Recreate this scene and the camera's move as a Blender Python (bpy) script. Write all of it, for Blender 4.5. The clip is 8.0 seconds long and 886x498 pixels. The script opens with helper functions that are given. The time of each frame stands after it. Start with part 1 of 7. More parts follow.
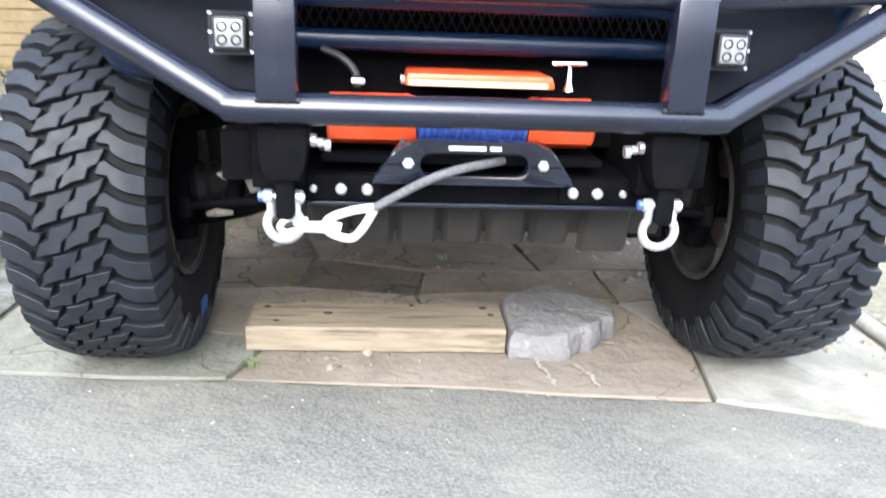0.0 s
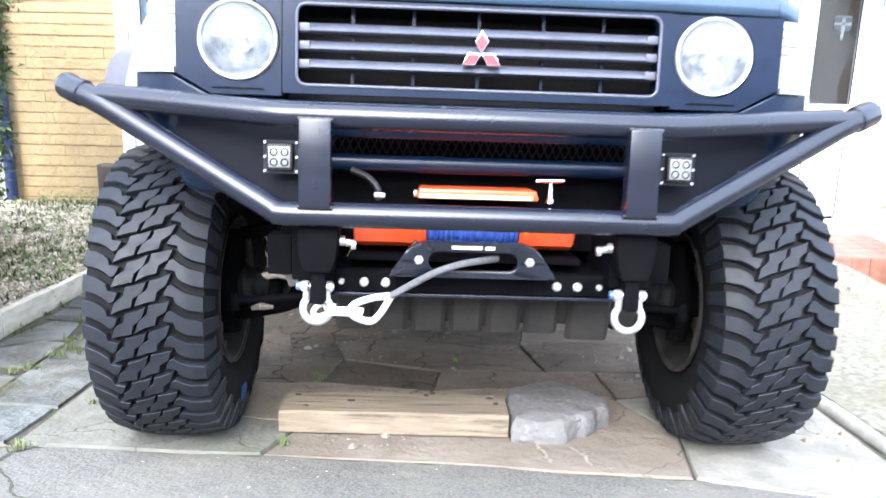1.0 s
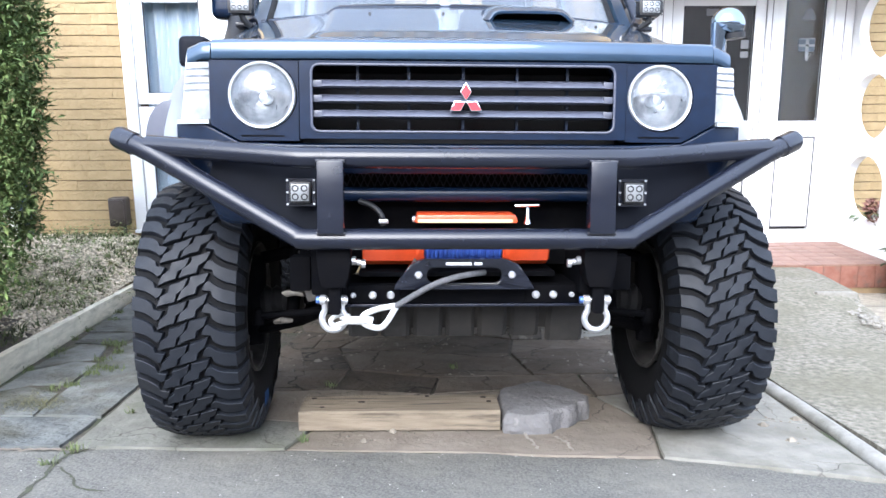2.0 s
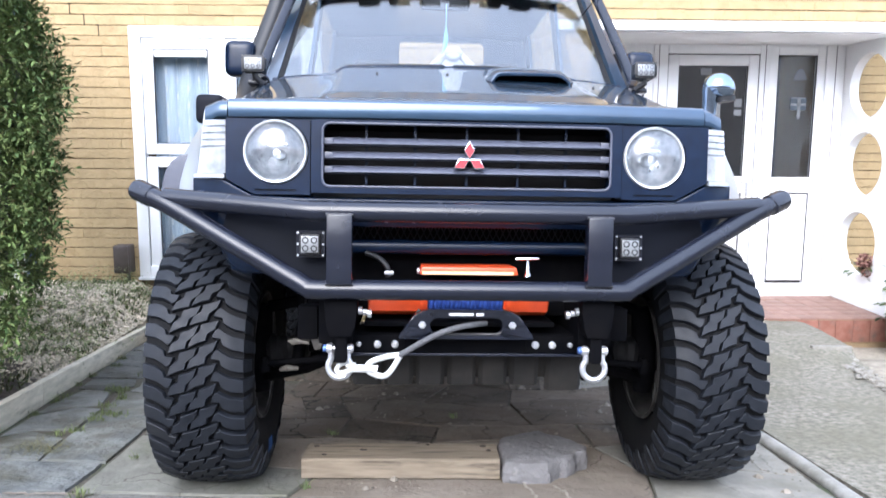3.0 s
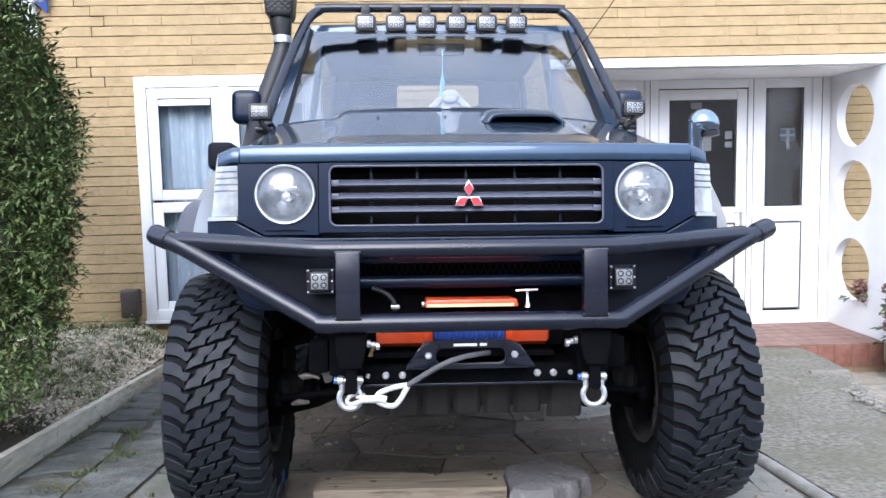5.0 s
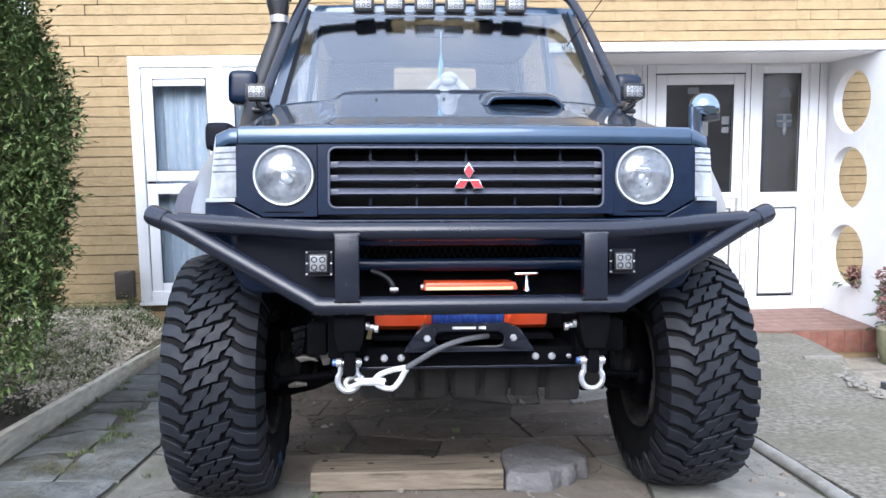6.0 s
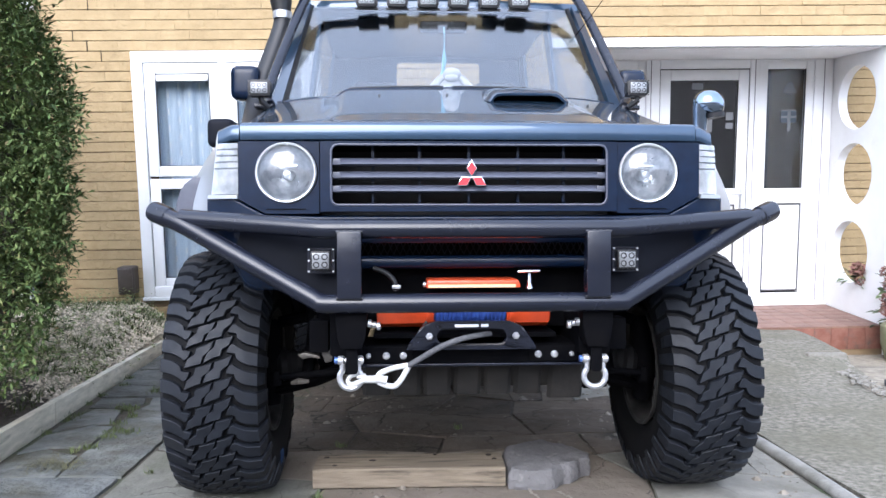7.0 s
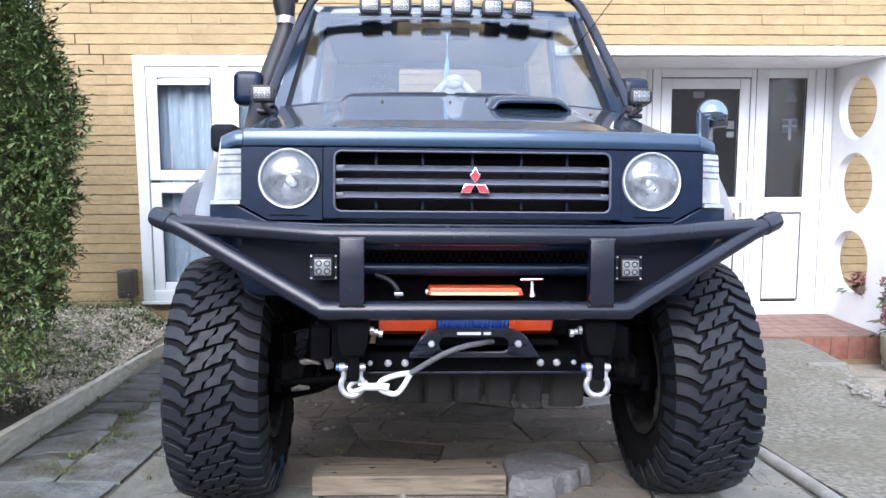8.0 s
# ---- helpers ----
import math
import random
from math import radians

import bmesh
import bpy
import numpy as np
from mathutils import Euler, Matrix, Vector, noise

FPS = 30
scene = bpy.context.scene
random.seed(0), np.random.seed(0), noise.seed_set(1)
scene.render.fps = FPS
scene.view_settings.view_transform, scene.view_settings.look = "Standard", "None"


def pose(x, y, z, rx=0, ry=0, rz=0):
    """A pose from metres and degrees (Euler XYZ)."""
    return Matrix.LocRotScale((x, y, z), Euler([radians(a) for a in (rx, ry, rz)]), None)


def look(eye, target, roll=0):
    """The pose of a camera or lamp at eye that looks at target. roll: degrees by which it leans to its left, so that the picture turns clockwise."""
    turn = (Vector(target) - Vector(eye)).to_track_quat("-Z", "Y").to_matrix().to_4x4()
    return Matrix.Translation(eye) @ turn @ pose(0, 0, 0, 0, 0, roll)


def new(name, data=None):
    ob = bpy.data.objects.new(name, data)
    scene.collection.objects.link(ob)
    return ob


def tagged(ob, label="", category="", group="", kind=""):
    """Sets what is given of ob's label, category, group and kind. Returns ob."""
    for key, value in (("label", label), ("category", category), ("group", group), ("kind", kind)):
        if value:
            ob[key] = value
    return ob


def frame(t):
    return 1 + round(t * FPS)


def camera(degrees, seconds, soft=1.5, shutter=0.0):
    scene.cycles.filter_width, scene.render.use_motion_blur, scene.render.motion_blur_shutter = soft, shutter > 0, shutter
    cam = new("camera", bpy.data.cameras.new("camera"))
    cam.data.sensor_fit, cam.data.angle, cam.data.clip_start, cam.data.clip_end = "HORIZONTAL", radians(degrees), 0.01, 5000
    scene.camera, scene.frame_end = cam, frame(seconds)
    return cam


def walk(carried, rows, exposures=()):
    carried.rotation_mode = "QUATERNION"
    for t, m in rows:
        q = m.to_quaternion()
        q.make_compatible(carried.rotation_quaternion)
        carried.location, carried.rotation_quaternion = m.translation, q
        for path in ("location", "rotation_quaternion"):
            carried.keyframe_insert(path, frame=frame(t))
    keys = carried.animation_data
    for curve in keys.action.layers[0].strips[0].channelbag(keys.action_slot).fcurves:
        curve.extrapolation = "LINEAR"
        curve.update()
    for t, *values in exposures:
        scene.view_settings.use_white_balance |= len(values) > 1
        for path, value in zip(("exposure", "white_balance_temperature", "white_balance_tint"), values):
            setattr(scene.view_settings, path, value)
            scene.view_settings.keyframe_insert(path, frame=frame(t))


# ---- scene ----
cam = camera(59.6, 8.0, shutter=0.5)
PATH = [
    (0, (-0.1448, 0.0560, 1.0974), (-0.0354, 1.8930, 0.3150), 1.84),
    (0.5, (-0.1656, -0.0790, 1.1137), (-0.0852, 1.8220, 0.4977), 2.37),
    (1, (-0.1016, -0.2790, 1.1149), (-0.0723, 1.6660, 0.6505), 1.28),
    (1.2, (-0.0783, -0.3620, 1.1376), (-0.0476, 1.5920, 0.7112), 1.68),
    (2.3, (-0.1218, -0.6650, 1.1842), (-0.0727, 1.2930, 0.7815), -0.81),
    (2.5, (-0.1228, -0.6790, 1.1862), (-0.0585, 1.2820, 0.8014), -0.31),
    (3, (-0.1295, -0.7010, 1.2043), (-0.0780, 1.2780, 0.9186), 0.29),
    (3.5, (-0.1405, -0.7540, 1.2084), (-0.0533, 1.2310, 0.9793), 0.30),
    (4, (-0.1385, -0.7990, 1.2094), (-0.0361, 1.1870, 0.9961), -1.00),
    (4.5, (-0.1355, -0.8190, 1.2093), (-0.0887, 1.1720, 1.0278), -1.40),
    (6, (-0.1585, -0.8070, 1.2036), (-0.0903, 1.1790, 0.9738), -0.80),
    (6.5, (-0.1595, -0.8030, 1.2056), (-0.1025, 1.1800, 0.9579), -0.71),
    (7, (-0.1565, -0.7980, 1.2106), (-0.0964, 1.1860, 0.9678), -0.70),
    (7.5, (-0.1604, -0.7910, 1.2156), (-0.0873, 1.1930, 0.9767), -0.50),
    (8, (-0.1684, -0.7910, 1.2157), (-0.1052, 1.1950, 0.9869), -0.20),
]
walk(cam, [(t, look(eye, target, roll)) for t, eye, target, roll in PATH],
     exposures=[(0.0, 3.3, 6050, 8), (0.5, 3.72, 6000, 9), (1.0, 3.38, 5850, 9), (2.5, 2.56, 5750, 10), (3.0, 2.48, 5750, 11), (3.5, 2.2, 5700, 11), (4.5, 1.98, 5650, 12), (6.0, 2.1, 5700, 11), (8.0, 2.13, 5700, 12)])

# ---- world, sun, exposure ----
SLOPE = 5.25
LEAN = pose(0.3, 0, 1.0, 0, 0.7, 0) @ pose(-0.3, 0, -1.0)   # the drive falls a little to one side
DRIVE = LEAN @ pose(0, 1.9, 0, -SLOPE) @ pose(0, -1.9, 0)   # the sloping drive's own frame: its ground is z = 0

world = bpy.data.worlds.new("sky")
world.use_nodes = True
scene.world = world
wn = world.node_tree.nodes
sky = wn.new("ShaderNodeTexSky")
sky.sky_type = 'NISHITA'
sky.sun_disc = False
sky.sun_elevation, sky.sun_rotation = radians(40), radians(196)
sky.air_density, sky.dust_density, sky.ozone_density = 1.0, 5.0, 1.0
wn["Background"].inputs["Strength"].default_value = 0.15
# high bright cloud over most of the sky, a little uneven
cloud_noise = wn.new("ShaderNodeTexNoise")
cloud_noise.inputs["Scale"].default_value, cloud_noise.inputs["Detail"].default_value = 2.2, 4.0
cloud = wn.new("ShaderNodeMix")
cloud.data_type = 'RGBA'
cloud.inputs[6].default_value, cloud.inputs[7].default_value = (3.4, 3.8, 4.6, 1), (5.2, 5.5, 6.2, 1)
cover = wn.new("ShaderNodeMix")
cover.data_type = 'RGBA'
cover.inputs[0].default_value = 0.75
world.node_tree.links.new(cloud_noise.outputs["Fac"], cloud.inputs[0])
world.node_tree.links.new(sky.outputs[0], cover.inputs[6])
world.node_tree.links.new(cloud.outputs[2], cover.inputs[7])
world.node_tree.links.new(cover.outputs[2], wn["Background"].inputs["Color"])
sun = new("sun", bpy.data.lights.new("sun", 'SUN'))
sun.data.energy, sun.data.angle, sun.data.color = 0.82, radians(46), (1.0, 0.96, 0.9)
sun.matrix_world = look((-2.5, -8.4, 9), (0, 2, 0))


# ---- materials ----
def material(name, base, rough=0.6, metal=0.0, second=None, scale=8.0, detail=6.0, mix=(0.35, 0.65), bump=0.0, bump_scale=60.0, spots=None,
             spot_scale=3.0, spot_range=(0.55, 0.7), vary=0.0, coat=0.0, wear=0.0, island=False, stretch=(1, 1, 1), coords="Object", rough_vary=0.0, spec=None, cracks=None, swell=0.0):
    """A surface with a base colour, a second colour in noise, stains of a third, fine relief, and a shade that varies piece by piece."""
    m = bpy.data.materials.new(name)
    m.use_nodes = True
    nt = m.node_tree
    n, l = nt.nodes, nt.links
    b = n["Principled BSDF"]
    b.inputs["Roughness"].default_value, b.inputs["Metallic"].default_value = rough, metal
    b.inputs["Coat Weight"].default_value, b.inputs["Coat Roughness"].default_value = coat, 0.04
    if spec is not None:
        b.inputs["Specular IOR Level"].default_value = spec
    tc = n.new("ShaderNodeTexCoord")
    mp = n.new("ShaderNodeMapping")
    mp.inputs["Scale"].default_value = stretch
    l.new(tc.outputs[coords], mp.inputs["Vector"])
    vec = mp.outputs["Vector"]
    info = n.new("ShaderNodeObjectInfo")
    geo = n.new("ShaderNodeNewGeometry")
    rnd = geo.outputs["Random Per Island"] if island else info.outputs["Random"]
    if vary > 0:
        shift = n.new("ShaderNodeVectorMath"); shift.operation = 'ADD'
        comb = n.new("ShaderNodeMath"); comb.operation = 'MULTIPLY'; comb.inputs[1].default_value = 37.0
        l.new(rnd, comb.inputs[0]); l.new(vec, shift.inputs[0]); l.new(comb.outputs[0], shift.inputs[1])
        vec = shift.outputs[0]

    def noise_ramp(sc, lo, hi, det=detail):
        t = n.new("ShaderNodeTexNoise")
        t.inputs["Scale"].default_value, t.inputs["Detail"].default_value, t.inputs["Roughness"].default_value = sc, det, 0.62
        r = n.new("ShaderNodeMapRange")
        r.inputs["From Min"].default_value, r.inputs["From Max"].default_value = lo, hi
        l.new(vec, t.inputs["Vector"]); l.new(t.outputs["Fac"], r.inputs["Value"])
        return r.outputs["Result"]

    def mixed(fac, a, c):
        x = n.new("ShaderNodeMix"); x.data_type = 'RGBA'
        l.new(fac, x.inputs[0])
        for sock, v in ((x.inputs[6], a), (x.inputs[7], c)):
            if isinstance(v, tuple):
                sock.default_value = (*v, 1)
            else:
                l.new(v, sock)
        return x.outputs[2]

    col = base
    if second:
        col = mixed(noise_ramp(scale, *mix), base, second)
    if spots:
        col = mixed(noise_ramp(spot_scale, *spot_range), col, spots)
    if cracks:
        # hairline cracks that wander over the surface, broken here and there
        sc, width, dark = cracks
        wob = n.new("ShaderNodeTexNoise"); wob.inputs["Scale"].default_value, wob.inputs["Detail"].default_value = sc * 2.5, 4.0
        wadd = n.new("ShaderNodeVectorMath"); wadd.operation = 'MULTIPLY_ADD'; wadd.inputs[1].default_value = (0.5 / sc, 0.5 / sc, 0.5 / sc)
        vo = n.new("ShaderNodeTexVoronoi"); vo.feature = 'DISTANCE_TO_EDGE'; vo.inputs["Scale"].default_value = sc
        cr = n.new("ShaderNodeMapRange"); cr.inputs["From Min"].default_value, cr.inputs["From Max"].default_value = width * sc, 0.0
        brk = n.new("ShaderNodeMath"); brk.operation = 'MULTIPLY'
        l.new(vec, wob.inputs["Vector"]); l.new(wob.outputs["Color"], wadd.inputs[0]); l.new(vec, wadd.inputs[2]); l.new(wadd.outputs[0], vo.inputs["Vector"])
        l.new(vo.outputs["Distance"], cr.inputs["Value"]); l.new(cr.outputs[0], brk.inputs[0]); l.new(noise_ramp(sc * 1.3, 0.42, 0.58), brk.inputs[1])
        col = mixed(brk.outputs[0], col, dark)
    if vary > 0:
        hsv = n.new("ShaderNodeHueSaturation")
        mr = n.new("ShaderNodeMapRange")
        mr.inputs["To Min"].default_value, mr.inputs["To Max"].default_value = 1 - vary, 1 + vary
        l.new(rnd, mr.inputs["Value"]); l.new(mr.outputs[0], hsv.inputs["Value"])
        if isinstance(col, tuple):
            hsv.inputs["Color"].default_value = (*col, 1)
        else:
            l.new(col, hsv.inputs["Color"])
        col = hsv.outputs[0]
    if isinstance(col, tuple):
        b.inputs["Base Color"].default_value = (*col, 1)
    else:
        l.new(col, b.inputs["Base Color"])
    if rough_vary:
        r = n.new("ShaderNodeMapRange")
        r.inputs["To Min"].default_value, r.inputs["To Max"].default_value = max(rough - rough_vary, 0.02), min(rough + rough_vary, 1)
        l.new(noise_ramp(scale * 1.7, 0.3, 0.7), r.inputs["Value"]); l.new(r.outputs[0], b.inputs["Roughness"])
    if bump:
        t = n.new("ShaderNodeTexNoise")
        t.inputs["Scale"].default_value, t.inputs["Detail"].default_value = bump_scale, 5.0
        bp = n.new("ShaderNodeBump")
        bp.inputs["Strength"].default_value, bp.inputs["Distance"].default_value = 0.7, bump
        l.new(vec, t.inputs["Vector"]); l.new(t.outputs["Fac"], bp.inputs["Height"]); l.new(bp.outputs[0], b.inputs["Normal"])
        if swell:
            # broad unevenness under the grain
            t2 = n.new("ShaderNodeTexNoise"); t2.inputs["Scale"].default_value, t2.inputs["Detail"].default_value = bump_scale * 0.16, 4.0
            b2 = n.new("ShaderNodeBump"); b2.inputs["Strength"].default_value, b2.inputs["Distance"].default_value = 0.7, swell
            l.new(vec, t2.inputs["Vector"]); l.new(t2.outputs["Fac"], b2.inputs["Height"]); l.new(b2.outputs[0], bp.inputs["Normal"])
    return m


def clear_pane(name, tint, gloss=0.06, rough=0.02):
    """A thin pane: it lets light straight through and mirrors a little, more at a glance."""
    m = bpy.data.materials.new(name)
    m.use_nodes = True
    nt = m.node_tree
    n, l = nt.nodes, nt.links
    n.remove(n["Principled BSDF"])
    tr, gl, mx, fr = n.new("ShaderNodeBsdfTransparent"), n.new("ShaderNodeBsdfGlossy"), n.new("ShaderNodeMixShader"), n.new("ShaderNodeLayerWeight")
    fr.inputs["Blend"].default_value = 0.5
    steep = n.new("ShaderNodeMath"); steep.operation = 'POWER'; steep.inputs[1].default_value = 5.0
    l.new(fr.outputs["Facing"], steep.inputs[0])
    tr.inputs["Color"].default_value = (*tint, 1)
    gl.inputs["Roughness"].default_value = rough
    add = n.new("ShaderNodeMath"); add.operation = 'ADD'; add.inputs[1].default_value = gloss + 0.04; add.use_clamp = True
    l.new(steep.outputs[0], add.inputs[0]); l.new(add.outputs[0], mx.inputs[0])
    l.new(tr.outputs[0], mx.inputs[1]); l.new(gl.outputs[0], mx.inputs[2])
    l.new(mx.outputs[0], n["Material Output"].inputs["Surface"])
    return m


M_PAINT = material("navy_metallic_paint", (0.019, 0.043, 0.078), 0.36, 0.6, (0.024, 0.053, 0.097), 3, coat=1.0, rough_vary=0.05)
M_SILVER = material("silver_paint", (0.42, 0.44, 0.46), 0.4, 0.5, (0.36, 0.38, 0.4), 5, coat=0.4)
M_SATIN = material("satin_navy_plastic", (0.0028, 0.0075, 0.021), 0.26, 0.0, (0.004, 0.0105, 0.028), 20, bump=0.0004, bump_scale=300, spec=0.28)
M_BLACK = material("black_powder_coat", (0.0055, 0.007, 0.0135), 0.23, 0.0, (0.0078, 0.0096, 0.0175), 12, bump=0.0003, bump_scale=500, rough_vary=0.06, spec=0.48)
M_INK = material("matt_blue_black", (0.0028, 0.0036, 0.0065), 0.6, 0.0, (0.004, 0.005, 0.009), 10, bump=0.0005, bump_scale=200, spec=0.12)
# near black without sheen: shade under and inside the vehicle is in the colour
M_DARK = material("near_black_metal", (0.0016, 0.0018, 0.0028), 0.75, 0.0, (0.0042, 0.004, 0.0045), 14, bump=0.002, bump_scale=40, spec=0.03)
M_PLASTIC = material("black_plastic", (0.007, 0.007, 0.008), 0.5, bump=0.0004, bump_scale=250)
M_RUBBER = material("tyre_rubber", (0.0058, 0.0071, 0.0104), 0.55, 0.0, (0.0105, 0.0124, 0.0166), 22, spots=(0.019, 0.019, 0.0195), spot_scale=5, spot_range=(0.56, 0.85), vary=0.08, bump=0.0008, bump_scale=160, rough_vary=0.1, spec=0.26)
M_SLAT = material("slate_grey_plastic", (0.056, 0.06, 0.082), 0.38, 0.0, (0.07, 0.075, 0.1), 18, bump=0.0003, bump_scale=300)
# darker copy of the tyre rubber: shade between the blocks is in the colour
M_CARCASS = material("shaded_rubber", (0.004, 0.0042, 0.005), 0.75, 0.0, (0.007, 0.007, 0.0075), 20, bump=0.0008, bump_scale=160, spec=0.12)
M_BLUECHROME = material("blue_tinted_chrome", (0.26, 0.31, 0.38), 0.14, 1.0, (0.2, 0.25, 0.32), 6)
M_CHROME = material("chrome", (0.8, 0.81, 0.83), 0.06, 1.0)
M_STEEL = material("galvanised_steel", (0.62, 0.62, 0.63), 0.36, 0.75, (0.46, 0.46, 0.48), 60, bump=0.0004, bump_scale=200)
M_ORANGE = material("orange_paint", (0.74, 0.085, 0.018), 0.4, 0.0, (0.6, 0.066, 0.014), 20, coat=0.3)
M_BLUE = material("blue_rope", (0.02, 0.05, 0.25), 0.7, 0.0, (0.03, 0.08, 0.35), 60, bump=0.001, bump_scale=300)
M_ROPE = material("grey_braided_rope", (0.045, 0.045, 0.05), 0.85, 0.0, (0.1, 0.1, 0.105), 150, bump=0.0015, bump_scale=350)
M_RED = material("red_enamel", (0.55, 0.03, 0.04), 0.3, coat=0.5)
M_WHITE = material("white_upvc", (0.8, 0.8, 0.8), 0.35, 0.0, (0.76, 0.76, 0.76), 4, spots=(0.6, 0.6, 0.58), spot_scale=2.5, spot_range=(0.68, 0.95))
M_RENDER = material("white_painted_render", (0.8, 0.8, 0.79), 0.75, 0.0, (0.74, 0.74, 0.73), 3, spots=(0.58, 0.56, 0.52), spot_scale=1.8, spot_range=(0.62, 0.95), bump=0.003, bump_scale=90)
M_BRICK = material("yellow_painted_brick", (0.325, 0.235, 0.118), 0.85, 0.0, (0.40, 0.295, 0.155), 7, mix=(0.3, 0.7), spots=(0.275, 0.2, 0.1), spot_scale=16, spot_range=(0.58, 0.78), bump=0.01, bump_scale=40, swell=0.025, vary=0.035)
M_MORTAR = material("mortar", (0.2, 0.142, 0.078), 0.95, 0.0, (0.16, 0.112, 0.062), 12, bump=0.004, bump_scale=80)
M_TARMAC = material("pavement_tarmac", (0.083, 0.081, 0.073), 0.94, 0.0, (0.158, 0.152, 0.135), 130, spots=(0.175, 0.165, 0.14), spot_scale=2.2, spot_range=(0.45, 0.75), bump=0.004, bump_scale=110, swell=0.012, spec=0.15)
M_CONCRETE = material("weathered_concrete", (0.108, 0.102, 0.08), 0.94, 0.0, (0.24, 0.224, 0.186), 34, mix=(0.38, 0.64), spots=(0.125, 0.118, 0.085), spot_scale=1.9, spot_range=(0.42, 0.72), bump=0.006, bump_scale=110, swell=0.008, spec=0.2)
M_SLAB = material("grey_paving_stone", (0.082, 0.087, 0.084), 0.88, 0.0, (0.148, 0.153, 0.145), 7, spots=(0.06, 0.058, 0.042), spot_scale=4.0, spot_range=(0.46, 0.68), bump=0.013, bump_scale=45, swell=0.06, vary=0.28, spec=0.25)
M_SOIL = material("dark_soil", (0.035, 0.029, 0.021), 0.95, 0.0, (0.075, 0.06, 0.045), 30, bump=0.02, bump_scale=40)
M_BOARD = material("weathered_white_board", (0.74, 0.69, 0.56), 0.88, 0.0, (0.54, 0.51, 0.4), 6, spots=(0.22, 0.22, 0.15), spot_scale=4, spot_range=(0.54, 0.78), stretch=(6, 1, 6), bump=0.003, bump_scale=60)
M_LEAF = material("hedge_leaves", (0.044, 0.08, 0.028), 0.7, 0.0, (0.12, 0.15, 0.049), 5.0, spots=(0.15, 0.1, 0.055), spot_scale=7.0, spot_range=(0.57, 0.7), island=True, vary=0.55, spec=0.15)
M_GLASS = clear_pane("window_glass", (0.93, 0.95, 0.95), 0.0)
M_PANE = clear_pane("house_glass", (0.9, 0.92, 0.92), 0.035)
M_SCREEN = clear_pane("windscreen_glass", (0.8, 0.82, 0.84), 0.085)
M_TILE = material("red_quarry_tile", (0.165, 0.09, 0.069), 0.65, 0.0, (0.22, 0.138, 0.108), 8, vary=0.1, bump=0.002, bump_scale=60)

# ---- mesh helpers ----
ORIGIN = {}


def thing(name, base, label, category="", group="", kind="", frame_of=None):
    """An Empty at the base of a thing; its parts are given in the frame's own metres."""
    e = new(name)
    e.empty_display_size = 0.1
    e.matrix_world = (DRIVE if frame_of is None else frame_of) @ pose(*base)
    ORIGIN[e.name] = base
    return tagged(e, label, category, group, kind)


def finish(bm, name, mat, angle=35):
    bmesh.ops.recalc_face_normals(bm, faces=bm.faces)
    me = bpy.data.meshes.new(name)
    bm.to_mesh(me)
    bm.free()
    for mm in (mat if isinstance(mat, (list, tuple)) else (mat,)):
        me.materials.append(mm)
    for p in me.polygons:
        p.use_smooth = True
    me.set_sharp_from_angle(angle=radians(angle))
    return me


def part(name, bm, mat, parent, label="", angle=35):
    base = ORIGIN[parent.name]
    bmesh.ops.translate(bm, verts=bm.verts, vec=[-c for c in base])
    ob = new(name, finish(bm, name, mat, angle))
    ob.parent = parent
    ORIGIN[ob.name] = base
    return tagged(ob, label)


def single(name, bm, mat, label, category="", kind="", group="", m=None, angle=35):
    ob = new(name, finish(bm, name, mat, angle))
    ob.matrix_world = DRIVE if m is None else m
    return tagged(ob, label, category, group, kind)


def box(x0, x1, y0, y1, z0, z1, bevel=0.0, bm=None, seg=2):
    b = bmesh.new()
    bmesh.ops.create_cube(b, size=1)
    for v in b.verts:
        v.co = ((x0 + x1) / 2 + v.co.x * (x1 - x0), (y0 + y1) / 2 + v.co.y * (y1 - y0), (z0 + z1) / 2 + v.co.z * (z1 - z0))
    if bevel:
        bmesh.ops.bevel(b, geom=b.edges[:], offset=bevel, segments=seg, affect='EDGES', profile=0.6)
    return b if bm is None else merge(bm, b)


def merge(bm, other, m=None):
    """Adds another bmesh to bm, moved by m."""
    seen = {}
    for v in other.verts:
        seen[v] = bm.verts.new(m @ v.co if m else v.co)
    for f in other.faces:
        g = bm.faces.new([seen[v] for v in f.verts])
        g.material_index = f.material_index
    other.free()
    return bm


def smooth_path(pts, n=8):
    """A Catmull-Rom line through the points."""
    p = [Vector(a) for a in pts]
    p = [2 * p[0] - p[1]] + p + [2 * p[-1] - p[-2]]
    out = []
    for i in range(1, len(p) - 2):
        for k in range(n):
            t = k / n
            a, b, c, d = p[i - 1:i + 3]
            out.append(0.5 * ((2 * b) + (c - a) * t + (2 * a - 5 * b + 4 * c - d) * t * t + (3 * b - a - 3 * c + d) * t ** 3))
    return out + [p[-2]]


